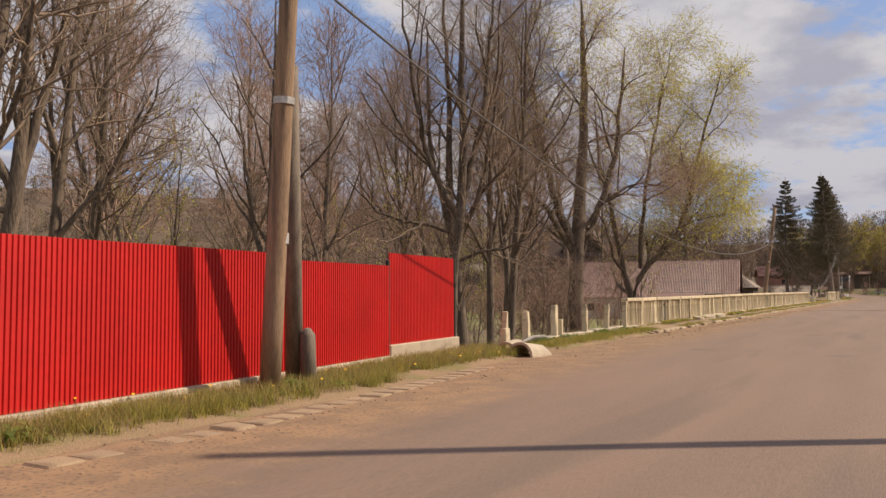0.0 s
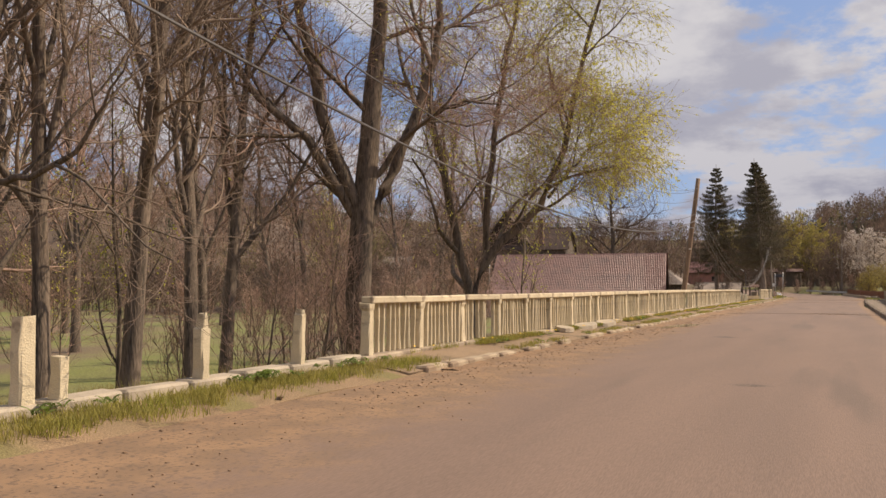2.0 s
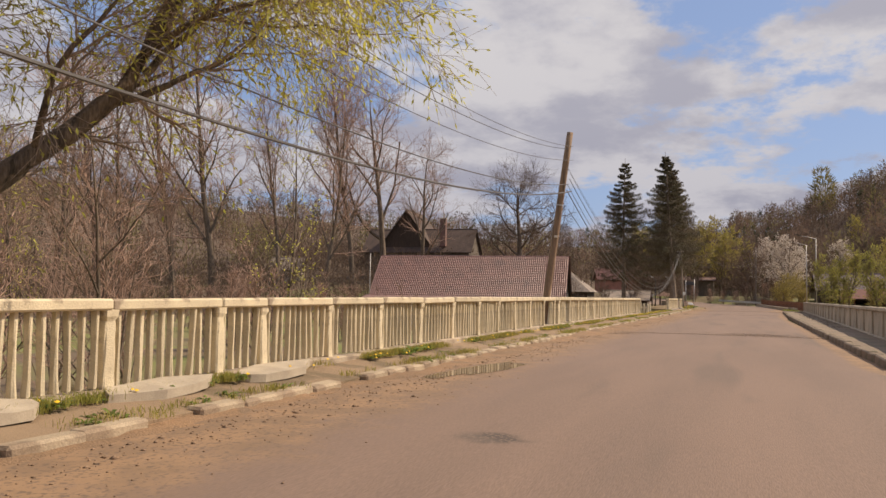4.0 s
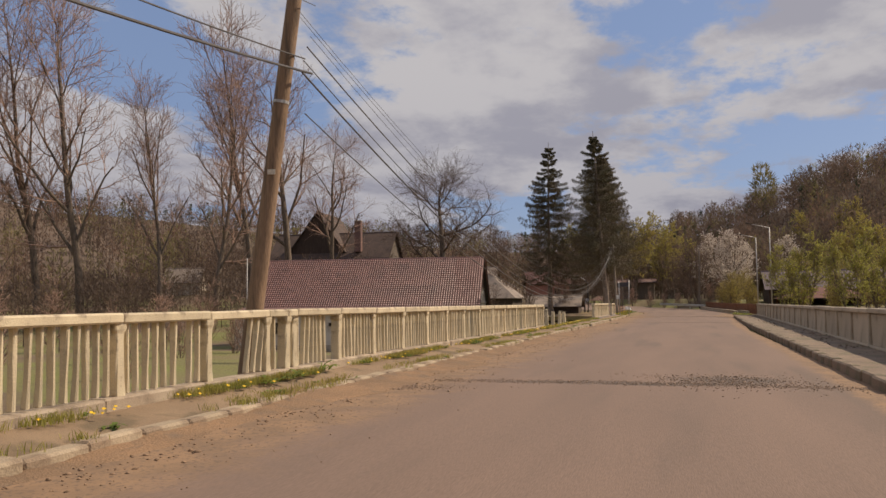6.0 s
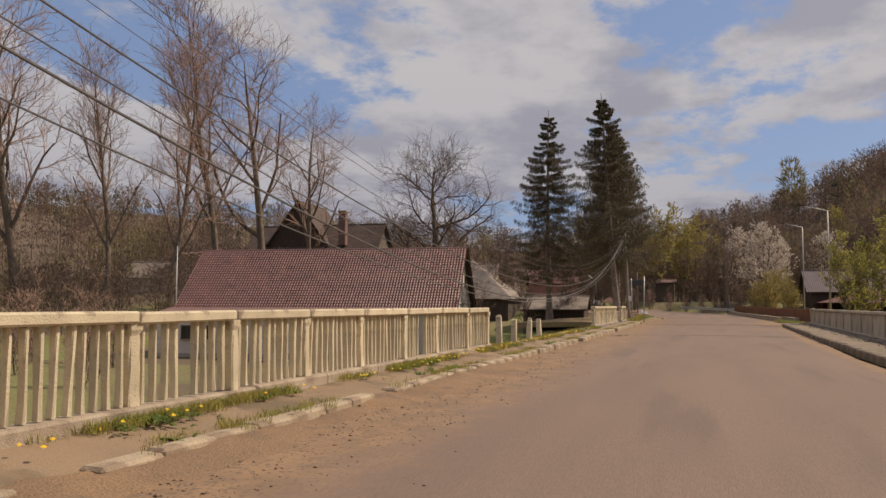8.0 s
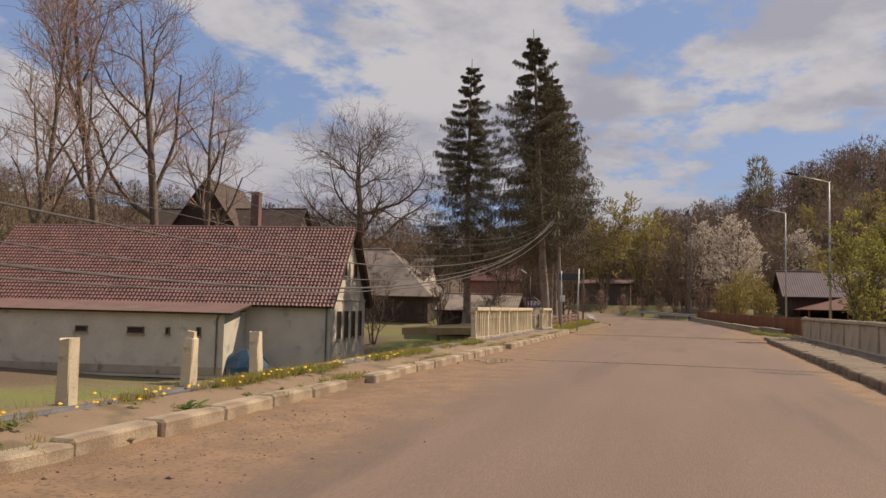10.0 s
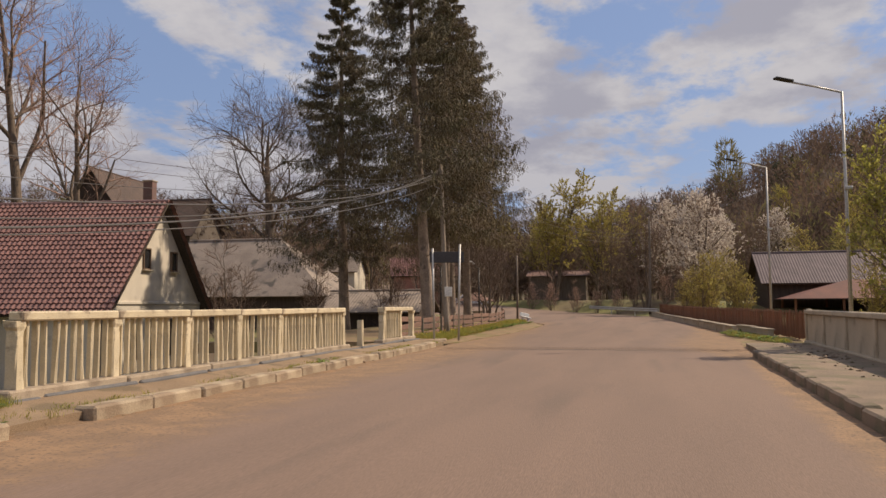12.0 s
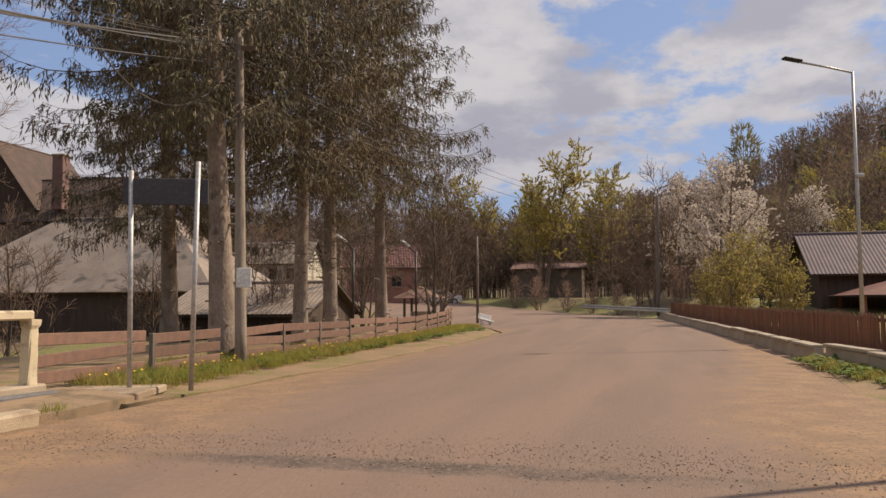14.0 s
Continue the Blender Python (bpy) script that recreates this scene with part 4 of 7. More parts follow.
for x, y, q, z in ((-8.9, 21.5, 0.62, 40), (-8.0, 22.6, 0.5, 130), (-9.4, 25.6, 0.6, 250), (-8.8, 19.4, 0.55, 10), (-9.9, 22.9, 0.7, 300), (-7.6, 25.3, 0.45, 80), (-10.6, 26.9, 0.75, 190)):
    put(SAP, x, y, None, z, q * 1.25)

# ---- wooden and concrete poles, cables ----
def round_pole(name, label, base, top, r0, r1, material, category="utility pole", extra=()):
    root = thing(name, label, category, at=base)
    b, t = Vector(base), Vector(top)
    pts = [(t - b) * (k / 8) for k in range(9)]
    part("shaft", MB().tube(pts, [r0 + (r1 - r0) * k / 8 for k in range(9)], 12), material, root, "", True)
    return root


M_POLEGREY = mat("pale_grey_pole_wood", (0.32, 0.265, 0.21), (0.23, 0.19, 0.15), 0.9, 3.0, 25, 0.5, stretch=(4, 4, 0.25), stain=(0.14, 0.11, 0.09), stain_scale=2.5)
pa = round_pole("wooden_pole", "thick weathered wooden utility pole beside the red fence", (-3.35, -2.33, -0.05), (-2.6, -2.6, 8.8), 0.16, 0.12, M_WOODPOLE)
part("strut", MB().tube([(-0.46, 1.08, -0.1), (-0.02, 0.52, 2.6), (0.36, 0.02, 4.9)], [0.15, 0.13, 0.11], 10), M_GREYWOOD, pa, "grey wooden strut leaning on the pole", True)
part("stump", MB().tube([(-0.10, 1.0, -0.1), (-0.06, 0.92, 0.9), (-0.05, 0.9, 1.0)], [0.14, 0.12, 0.05], 9), M_GREYWOOD, pa, "short grey stump support", True)
part("band", MB().tube([(0.37, -0.13, 4.28), (0.376, -0.132, 4.38)], 0.155, 12), M_STEEL, pa, "pale steel band")
part("tag", MB().box((0.33, -0.02, 2.35), (0.012, 0.10, 0.16)), M_STEEL, pa, "small pale tag")
pb = round_pole("wooden_pole", "leaning brown wooden utility pole behind the railing", (-4.93, 51.45, -2.0), (-3.60, 51.45, 7.65), 0.16, 0.12, M_WOODPOLE)
part("plate", MB().box((0.84, -0.135, 5.67), (0.13, 0.012, 0.085), pose(0, 0, 0, 0, 0, 18)), M_WALL, pb, "small white plate")
part("band", MB().tube([(0.94, 0.0, 6.85), (0.946, 0.0, 6.90)], 0.142, 12), M_STEEL, pb, "steel band")
pc = round_pole("wooden_pole", "grey wooden utility pole carrying sagging cables", (-4.36, 124.75, -0.1), (-4.70, 125.1, 7.6), 0.13, 0.09, M_POLEGREY)
part("crossarm", MB().box((-0.36, 0.30, 7.25), (0.9, 0.09, 0.10), pose(0, 0, 0, 0, 4, 10), 0.01), M_GREYWOOD, pc, "short wooden cross-arm")
for k in range(4):
    x = -0.72 + 0.24 * k
    part("insulator", MB().tube([(x, 0.29, 7.28), (x, 0.29, 7.36), (x, 0.29, 7.42), (x, 0.29, 7.48)], [0.03, 0.05, 0.045, 0.025], 8), M_WALL, pc, "pale porcelain insulator")
part("bracket", MB().tube([(-0.28, 0.28, 6.6), (-0.62, 0.1, 6.75), (-0.8, -0.05, 6.7)], 0.025, 6), M_STEEL, pc, "bent steel bracket")
round_pole("wooden_pole", "dark wooden pole beside the low wall", (4.7, 171.3, 0.4), (4.85, 171.5, 9.5), 0.14, 0.10, M_GREYWOOD)


def lamp_post(x, y, h, arm):
    root = thing("street_lamp", "slim galvanised street lamp with a flat led head", "street lamp", "street lamps", at=(x, y, tz(x, y)))
    z = h - tz(x, y)
    part("pole", MB().tube([(0, 0, -0.2), (0, 0, z * 0.5), (0.0, 0, z)], [0.07, 0.055, 0.042], 10), M_STEEL, root, "", True)
    part("arm", MB().tube([(0, 0, z - 0.03), (-arm * 0.5, -0.2, z + 0.16), (-arm, -0.4, z + 0.32)], 0.035, 8), M_STEEL, root, "", True)
    part("lamp_head", MB().box((-arm - 0.25, -0.48, z + 0.40), (0.62, 0.24, 0.07), pose(0, 0, 0, 0, 9, 20), 0.02), M_WIRE, root, "flat dark lamp head")
    part("bracket", MB().box((0.06, -0.1, z * 0.62), (0.25, 0.14, 0.12), None, 0.02), M_STEEL, root)
    return root


lamp_post(10.3, 119.6, 8.35, 1.6)
lamp_post(10.5, 136.8, 8.75, 1.6)


def cable(label, xa, ya, xb, yb, low_y, low_z, k, r=0.012, ends=(None, None)):
    """A cable hanging in a parabola above the line a-b, lowest at low_y."""
    pts = []
    for j in range(41):
        t = j / 40
        y = ya + (yb - ya) * t
        pts.append(Vector((xa + (xb - xa) * t, y, low_z + k * (y - low_y) ** 2)))
    o = pts[0].copy()
    ob = new("overhead_cable", MB().tube([p - o for p in pts], r * 0.8, 6).mesh("overhead_cable", M_CABLE))
    ob.location = o
    return tagged(ob, label, "cable", "overhead cables")


for dx, ly, lz, k, r in ((0.0, 85, 1.65, 0.0035, 0.022), (0.06, 84, 1.55, 0.0031, 0.014), (0.1, 86, 2.2, 0.0032, 0.016), (-0.08, 87, 2.95, 0.0029, 0.006), (0.16, 86, 2.5, 0.0031, 0.006), (-0.12, 87, 3.15, 0.00285, 0.006), (0.03, 85.5, 1.85, 0.0034, 0.012)):
    cable("grey overhead cable sagging between wooden poles", -3.8 + dx, 51.85, -4.83 + dx, 125.08, ly, lz, k, r)
for dx, ly, lz, k, r in ((0.0, 29, 5.15, 0.0037, 0.012), (0.1, 29, 5.3, 0.0036, 0.010), (0.05, 26.5, 3.33, 0.0033, 0.027), (-0.08, 29, 3.95, 0.0034, 0.016), (0.12, 28, 4.6, 0.0036, 0.010)):
    cable("grey overhead cable running past bare branches", -2.68 + dx, -2.55, -3.66 + dx, 51.85, ly, lz, k, r)
for dx, lz, k in ((0.0, 6.6, 0.0012), (0.2, 6.3, 0.0011), (-0.15, 5.9, 0.0012)):
    cable("grey overhead cable running on past the spruces", -4.83 + dx, 125.08, 4.8 + dx, 171.4, 140, lz, k * 1.6, 0.010)

loop = [Vector((-4.72 - 0.06 * k / 14, 124.95 - 5.0 * k / 14, 6.75 - 1.25 * (1 - (2 * k / 14 - 1) ** 2) - 0.55 * k / 14)) for k in range(15)]
ob = new("overhead_cable", MB().tube([p - loop[0] for p in loop], 0.016, 5).mesh("overhead_cable", M_CABLE))
ob.location = loop[0]
tagged(ob, "slack grey cable hanging in a loop from the pole top", "cable", "overhead cables")

# ---- tiled farmhouse below the causeway ----
def roof_sheet(L, W, slope_z, course=0.40, roll=0.34, thick=0.05):
    """Tile relief on a sloping plane: local x along the eave 0..L, y up the slope 0..W."""
    nu, nc = int(L / roll) * 4, int(W / course)
    u = np.linspace(0, L, nu + 1)
    rows = []
    for c in range(nc):
        for t, lift in ((0.0, 0.03), (1.0, 0.0)):
            rows.append(((c + t) * W / nc, lift))
    V = np.zeros((len(rows), nu + 1, 3))
    wave = 0.013 * (1 + np.sin(u / roll * 2 * np.pi))
    for k, (w, lift) in enumerate(rows):
        V[k, :, 0], V[k, :, 1], V[k, :, 2] = u, w, wave + lift
    i = np.arange(len(rows) * (nu + 1)).reshape(len(rows), nu + 1)
    f = np.stack([i[:-1, :-1], i[:-1, 1:], i[1:, 1:], i[1:, :-1]], -1).reshape(-1, 4)
    return V.reshape(-1, 3), f


def tile_field(L, S):
    """Many overlapping roof tiles joined into one field: x along the eave, y up the slope."""
    nc, nk = int(S / 0.32), int(L / 0.26) + 1
    us = np.linspace(0, 0.27, 7)
    up = 0.034 * (1 + np.sin(us / 0.26 * 2 * np.pi))
    one = np.concatenate([np.stack([us, 0 * us, up + 0.065], 1), np.stack([us, 0 * us + S / nc + 0.03, up + 0.004], 1), np.stack([us, 0 * us, up + 0.03], 1)])
    q = np.array([(k, k + 1, k + 8, k + 7) for k in range(6)] + [(k + 14, k + 15, k + 1, k) for k in range(6)])
    rng = np.random.default_rng(8)
    V, F = [], []
    for c in range(nc):
        for k in range(nk):
            F.append(q + 21 * len(V))
            V.append(one + np.array([L - 0.26 * (k + 1) + rng.normal(0, 0.005), c * S / nc, rng.uniform(0, 0.012)]))
    return np.concatenate(V), np.concatenate(F)


M_GLASS = mat("dark_window_glass", (0.02, 0.022, 0.025), (0.03, 0.03, 0.032), 0.12, 1, 10, 0.0)
M_FRAME = mat("brown_window_frame", (0.16, 0.10, 0.065), (0.12, 0.08, 0.05), 0.7, 3, 20, 0.1)


def window(parent, m, w, h, mullions=1, frame_mat=None):
    """A window in the local plane: x across, z up, facing -y."""
    fm = frame_mat or M_FRAME
    fr = MB()
    for sx in (-1, 1):
        fr.box((sx * (w / 2 - 0.035), -0.02, 0), (0.07, 0.10, h), None, 0.008)
    for sz in (-1, 1):
        fr.box((0, -0.02, sz * (h / 2 - 0.035)), (w - 0.14, 0.10, 0.07), None, 0.008)
    for k in range(mullions):
        fr.box((-w / 2 + w * (k + 1) / (mullions + 1), -0.015, 0), (0.045, 0.07, h - 0.14), None, 0.005)
    win = part("window", fr, fm, parent)
    win.matrix_local = m
    part("pane", MB().box((0, 0.0, 0), (w - 0.12, 0.02, h - 0.12)), M_GLASS, win)
    part("sill", MB().box((0, -0.08, -h / 2 - 0.03), (w + 0.14, 0.18, 0.05), None, 0.01), M_CONCRETE, win)
    return win


def gable_house(name, label, at, rz, L, W, z0, eave, ridge, wall_mat, roof_mat, over=0.5, end_over=0.6, tile=True, loose=0):
    """Ridge along local x from -L to 0; the front wall lies on y=0."""
    root = thing(name, label, "house", at=at, rz=rz)
    t = 0.3
    g = eave + (ridge - eave) * 1.0
    part("front_wall", MB().box((-L / 2, t / 2, (z0 + eave) / 2), (L, t, eave - z0)), wall_mat, root)
    part("back_wall", MB().box((-L / 2, W - t / 2, (z0 + eave) / 2), (L, t, eave - z0)), wall_mat, root)
    for x in (-t - 0.003, -L + 0.003):
        vs = [(x, 0.004, z0), (x, W - 0.004, z0), (x, W - 0.004, eave), (x, W / 2, g - 0.12), (x, 0.004, eave)]
        mb = MB().add(vs + [(a + t, b, c) for a, b, c in vs], [(4, 3, 2, 1, 0), (5, 6, 7, 8, 9), (0, 1, 6, 5), (1, 2, 7, 6), (2, 3, 8, 7), (3, 4, 9, 8), (4, 0, 5, 9)])
        part("gable_wall", mb, wall_mat, root)
    run = W / 2 + over
    rise = (g - eave) * run / (W / 2)
    S = math.hypot(run, rise)
    ang = math.degrees(math.atan2(rise, run))
    for side in (0, 1):
        if tile:
            V, F = tile_field(L + 2 * end_over - (0.26 * loose if side == 0 else 0), S)
        else:
            V, F = roof_sheet(L + 2 * end_over, S, 0, S / 1.01, 0.22)
        me = raw_mesh("roof_slope", V, F, roof_mat)
        me.shade_flat()
        ob = part("roof_slope", me, None, root)
        if tile:
            tagged(ob, "overlapping red-brown roof tiles in even rows", kind="stuff")
        m = pose(-L - end_over, -over, g - rise + 0.10, ang, 0, 0) if side == 0 else pose(end_over, W + over, g - rise + 0.10, ang, 0, 180)
        ob.matrix_local = m
        if loose and side == 0:
            tiles = [MB() for _ in range(3)]
            nc = int(S / 0.32)
            for q, mb in enumerate(tiles):
                us = [0.27 * k / 6 for k in range(7)]
                vs = [(u, t * (S / nc + 0.03), 0.034 * (1 + math.sin(u / 0.26 * 2 * math.pi)) + (0.058 + 0.01 * q) * (1 - t) + 0.004) for t in (0, 1) for u in us]
                vs += [(u, 0, z - 0.035) for u, y, z in vs[:7]]
                mb.add(vs, [(k, k + 1, k + 8, k + 7) for k in range(6)] + [(k + 14, k + 15, k + 1, k) for k in range(6)])
            me3 = [mb.mesh("roof_tile", roof_mat) for mb in tiles]
            rt = random.Random(3)
            for c in range(nc):
                for k in range(loose):
                    tl = part("roof_tile", rt.choice(me3), None, ob)
                    tl.matrix_local = pose(L + 2 * end_over - 0.26 * (k + 1) + rt.gauss(0, 0.005), c * S / nc, rt.uniform(0, 0.008), rt.gauss(0, 0.5), 0, rt.gauss(0, 0.5))
        deck = part("roof_deck", MB().box((L / 2 + end_over, S / 2, -0.06), (L + 2 * end_over - 0.02, S - 0.01, 0.10)), M_DARKWOOD, root)
        deck.matrix_local = m
    part("ridge_cap", MB().tube([(-L - end_over, W / 2, g + 0.12), (end_over, W / 2, g + 0.12)], 0.11, 8), roof_mat, root)
    return root


HZ = -3.1
house = gable_house("farmhouse", "long white plastered farmhouse with a red-brown tiled roof", (-18.85, 121.65, 0), 8.5, 25.3, 10.0, HZ - 0.3, 1.55, 6.6, M_WALL, M_TILE, 0.55, 0.4, True, 12)
for y, z, w, h, mu in ((2.2, -0.1, 0.95, 1.9, 1), (4.2, -0.1, 0.95, 1.9, 1), (6.2, -0.1, 0.95, 1.9, 1), (8.3, -0.1, 0.95, 1.9, 1), (3.5, 3.75, 0.75, 1.05, 0), (6.5, 3.75, 0.75, 1.05, 0)):
    window(house, pose(0.01, y, z, 0, 0, 90), w, h, mu)
part("string_course", MB().box((0.03, 5.0, 1.62), (0.09, 10.0, 0.14), None, 0.02), M_WALL, house)
part("downpipe", MB().tube([(-0.2, -0.12, 1.5), (-0.2, -0.10, HZ)], 0.06, 8), M_GREYWOOD, house, "dark rain pipe")
pole = new("flag_pole", MB().tube([(0, 0, -0.2), (0, 0, 10.0)], [0.06, 0.04], 8).mesh("flag_pole", M_STEEL, True))
pole.location = (-44.3, 117.6, -3.15)
tagged(pole, "slim pale pole beside the farmhouse", "pole")
annex = thing("lean_to_annex", "low white lean-to annex with a rusty sheet roof", "annex", at=(-19.2, 121.6, 0), rz=8.5)
part("front_wall", MB().box((-15.35, -3.4, -1.4), (20.1, 0.25, 4.0)), M_WALL, annex)
part("end_wall", MB().box((-5.43, -1.64, -1.3), (0.25, 3.26, 3.9)), M_WALL, annex)
M_RUST = mat("rusty_sheet_roof", (0.22, 0.125, 0.105), (0.17, 0.105, 0.09), 0.7, 0.8, 20, 0.15, stain=(0.20, 0.15, 0.12), stain_scale=0.9)
V, F = roof_sheet(21.3, 4.1, 0, 4.0, 0.25)
ob = part("roof", raw_mesh("roof", V, F, M_RUST), None, annex)
ob.matrix_local = pose(-25.9, -3.95, 0.60, 10, 0, 0)
ob = part("roof_deck", MB().box((10.65, 2.02, -0.05), (21.2, 4.0, 0.07)), M_DARKWOOD, annex)
ob.matrix_local = pose(-25.9, -3.95, 0.60, 10, 0, 0)
window(annex, pose(-11.0, -3.54, -0.55), 1.1, 0.42, 0)
window(annex, pose(-8.9, -3.54, -0.55), 0.28, 0.45, 0)
window(annex, pose(-6.9, -3.54, -0.55), 0.28, 0.55, 0)
window(annex, pose(-14.6, -3.54, -0.55), 0.8, 0.38, 0)
part("downpipe", MB().tube([(-5.6, -3.62, 0.55), (-5.75, -3.6, 0.2), (-5.75, -3.6, -3.15)], 0.05, 8), M_GREYWOOD, annex, "dark rain pipe")
part("plinth", MB().box((-15.35, -3.55, -2.95), (20.0, 0.06, 0.5), None, 0.01), M_CONCRETE, annex, "grey plaster plinth")
window(annex, pose(-22.5, -3.54, -0.9), 1.2, 1.2, 1)
window(annex, pose(-20.8, -3.54, -0.9), 1.2, 1.2, 1)

M_SHEDROOF = mat("purple_grey_sheet_roof", (0.135, 0.098, 0.102), (0.10, 0.074, 0.078), 0.75, 0.8, 20, 0.15)
M_OLDROOF = mat("dark_brown_old_roof", (0.115, 0.078, 0.062), (0.085, 0.06, 0.05), 0.85, 0.8, 20, 0.2, stain=(0.07, 0.055, 0.045), stain_scale=0.9)
M_PLANKWALL = mat("brick_red_plaster", (0.30, 0.15, 0.11), (0.24, 0.125, 0.095), 0.9, 1.0, 25, 0.2)
# ---- barns, the second house, sheds on the other side ----
def hip_barn(name, label, at, rz, L, W, z0, eave, ridge, inset, over=0.6):
    """Ridge along local x; a hipped sheet roof over plank walls."""
    root = thing(name, label, "barn", at=at, rz=rz)
    t = 0.2
    for y in (t / 2, W - t / 2):
        part("wall", MB().box((-L / 2, y, (z0 + eave) / 2), (L, t, eave - z0)), M_DARKWOOD, root)
    for x in (-t / 2, -L + t / 2):
        part("wall", MB().box((x, W / 2, (z0 + eave) / 2), (t, W - 2 * t - 0.01, eave - z0)), M_DARKWOOD, root)
    c = [(over, -over), (-L - over, -over), (-L - over, W + over), (over, W + over)]
    e = eave - over * (ridge - eave) / (W / 2)
    A, B = (-inset, W / 2, ridge), (-L + inset, W / 2, ridge)
    low = [(x, y, e) for x, y in c]
    for q in ([low[1], low[0], A, B], [low[0], low[3], A], [low[3], low[2], B, A], [low[2], low[1], B]):
        nn = (Vector(q[1]) - Vector(q[0])).cross(Vector(q[2]) - Vector(q[0])).normalized() * -0.08
        k = len(q)
        under = [tuple(Vector(p) + nn) for p in q]
        part("roof_slope", MB().add(q + under, [tuple(range(k)), tuple(range(2 * k - 1, k - 1, -1))] + [(i, i + k, (i + 1) % k + k, (i + 1) % k) for i in range(k)]), M_GREYROOF, root)
    part("ridge_cap", MB().tube([(B[0], B[1], ridge + 0.02), (A[0], A[1], ridge + 0.02)], 0.12, 8), M_GREYROOF, root)
    return root


hip_barn("barn", "dark wooden barn with a hipped grey-brown roof", (-21.3, 151.5, 0), 4, 20, 11, -2.2, 2.75, 7.4, 5.6)
low = gable_house("low_shed", "low open shed with a grey-brown roof", (-10.6, 141.6, 0), 4, 6.5, 7, -1.0, 1.05, 2.35, M_DARKWOOD, M_GREYROOF, 0.5, 0.4, False)
house2 = gable_house("farmhouse", "tall old house with a brown roof and a chimney", (-52.4, 182.2, 0), 5, 24, 10, 4, 11, 15.9, M_GREYWOOD, M_OLDROOF, 0.6, 0.6, False)
part("chimney", MB().box((-6.0, 0.6, 14.9), (1.3, 1.2, 6.0), None, 0.05), M_RUST, house2)
part("chimney_cap", MB().box((-6.0, 0.6, 17.95), (1.5, 1.4, 0.2), None, 0.05), M_CONCRETE, house2)
gable_house("farmhouse_wing", "steep brown gabled wing of the old house", (-62.6, 195, 0), 95, 13, 11, 4, 12.5, 20.0, M_DARKWOOD, M_OLDROOF, 0.5, 0.5, False)
house3 = gable_house("village_house", "white village house with a grey roof behind the spruces", (-33.5, 192, 0), 6, 8, 6, 2.0, 6.3, 8.8, M_WALL, M_GREYROOF, 0.5, 0.5, False)
for x in (-1.8, -4.0, -6.2):
    window(house3, pose(x, -0.02, 4.9), 1.0, 1.2, 1)
house4 = gable_house("village_house", "low brick-red outbuilding beside the bend", (-17.5, 183, 0), 20, 7, 6, 1.5, 5.0, 7.0, M_PLANKWALL, M_TILE, 0.4, 0.4)
window(house4, pose(-2.2, -0.02, 3.6), 1.0, 1.1, 1)
shed = gable_house("wooden_shed", "dark wooden shed with a purple-brown sheet roof", (30, 161.3, 0), 0, 16, 8.6, 0.0, 3.3, 5.7, M_DARKWOOD, M_SHEDROOF, 0.7, 0.6, False)

# ---- verge, pavement, kerbs, dirt ----
M_WEED = mat("dark_green_weed_leaves", (0.13, 0.19, 0.035), (0.18, 0.23, 0.05), 0.7, 0.7, 6, 0.0, island=0.4, thin=True)
M_GRASS = mat("spring_grass_blades", (0.30, 0.30, 0.06), (0.36, 0.30, 0.085), 0.8, 0.7, 6, 0.0, island=0.35, thin=True)
M_DRYGRASS = mat("dry_grass_blades", (0.38, 0.31, 0.13), (0.31, 0.26, 0.10), 0.85, 0.7, 6, 0.0, island=0.3, thin=True)
M_YELLOW = mat("yellow_petals", (0.75, 0.50, 0.02), (0.7, 0.42, 0.02), 0.7, 5, 30, 0.0)
M_STONE = mat("pale_rubble_stone", (0.47, 0.40, 0.30), (0.37, 0.31, 0.235), 0.9, 2.5, 90, 0.35, island=0.15, grain=0.14)
M_GRAVEL = mat("dark_broken_asphalt", (0.25, 0.18, 0.13), (0.31, 0.22, 0.16), 0.95, 2.0, 35, 0.6, island=0.35)
M_VERGE = mat("earthy_verge", (0.29, 0.195, 0.112), (0.235, 0.165, 0.092), 0.95, 0.8, 60, 0.5, stain=(0.20, 0.165, 0.065), stain_scale=0.7, stain_at=0.5, grain=0.35)
M_PAVE = mat("earth_covered_pavement", (0.295, 0.208, 0.128), (0.24, 0.168, 0.104), 0.95, 0.9, 110, 0.35, stain=(0.17, 0.125, 0.075), stain_scale=1.3, stain_at=0.53, grain=0.3)

loft("verge", [(-7.5, -40, -2.0, -40, 0.0), (-6.0, -14, -2.0, -14, 0.0), (-5.6, -8, -1.85, -8, 0.0), (-5.5, -2, -2.05, -2, 0.0), (-5.4, 3, -2.6, 3, 0.0), (-5.6, 6.8, -3.0, 6.8, 0.0), (-5.2, 10, -3.0, 10, 0.0), (-4.9, 17, -3.0, 17, 0.02)], M_VERGE, 16, "grassy earth verge between the fence and the road", 0.022, 0.12, "verge")
loft("pavement", [(-4.35, 16.5, -3.05, 16.5, 0.06), (-4.4, 50, -3.15, 50, 0.10), (-4.4, 78, -3.1, 78, 0.11), (-4.4, 100, -3.05, 100, 0.12), (-4.4, 119.5, -3.15, 119.5, 0.11)], M_PAVE, 10, "broken earth-covered concrete pavement along the railing", 0.012, 0.02, "pavement", 0.0, 0.14)
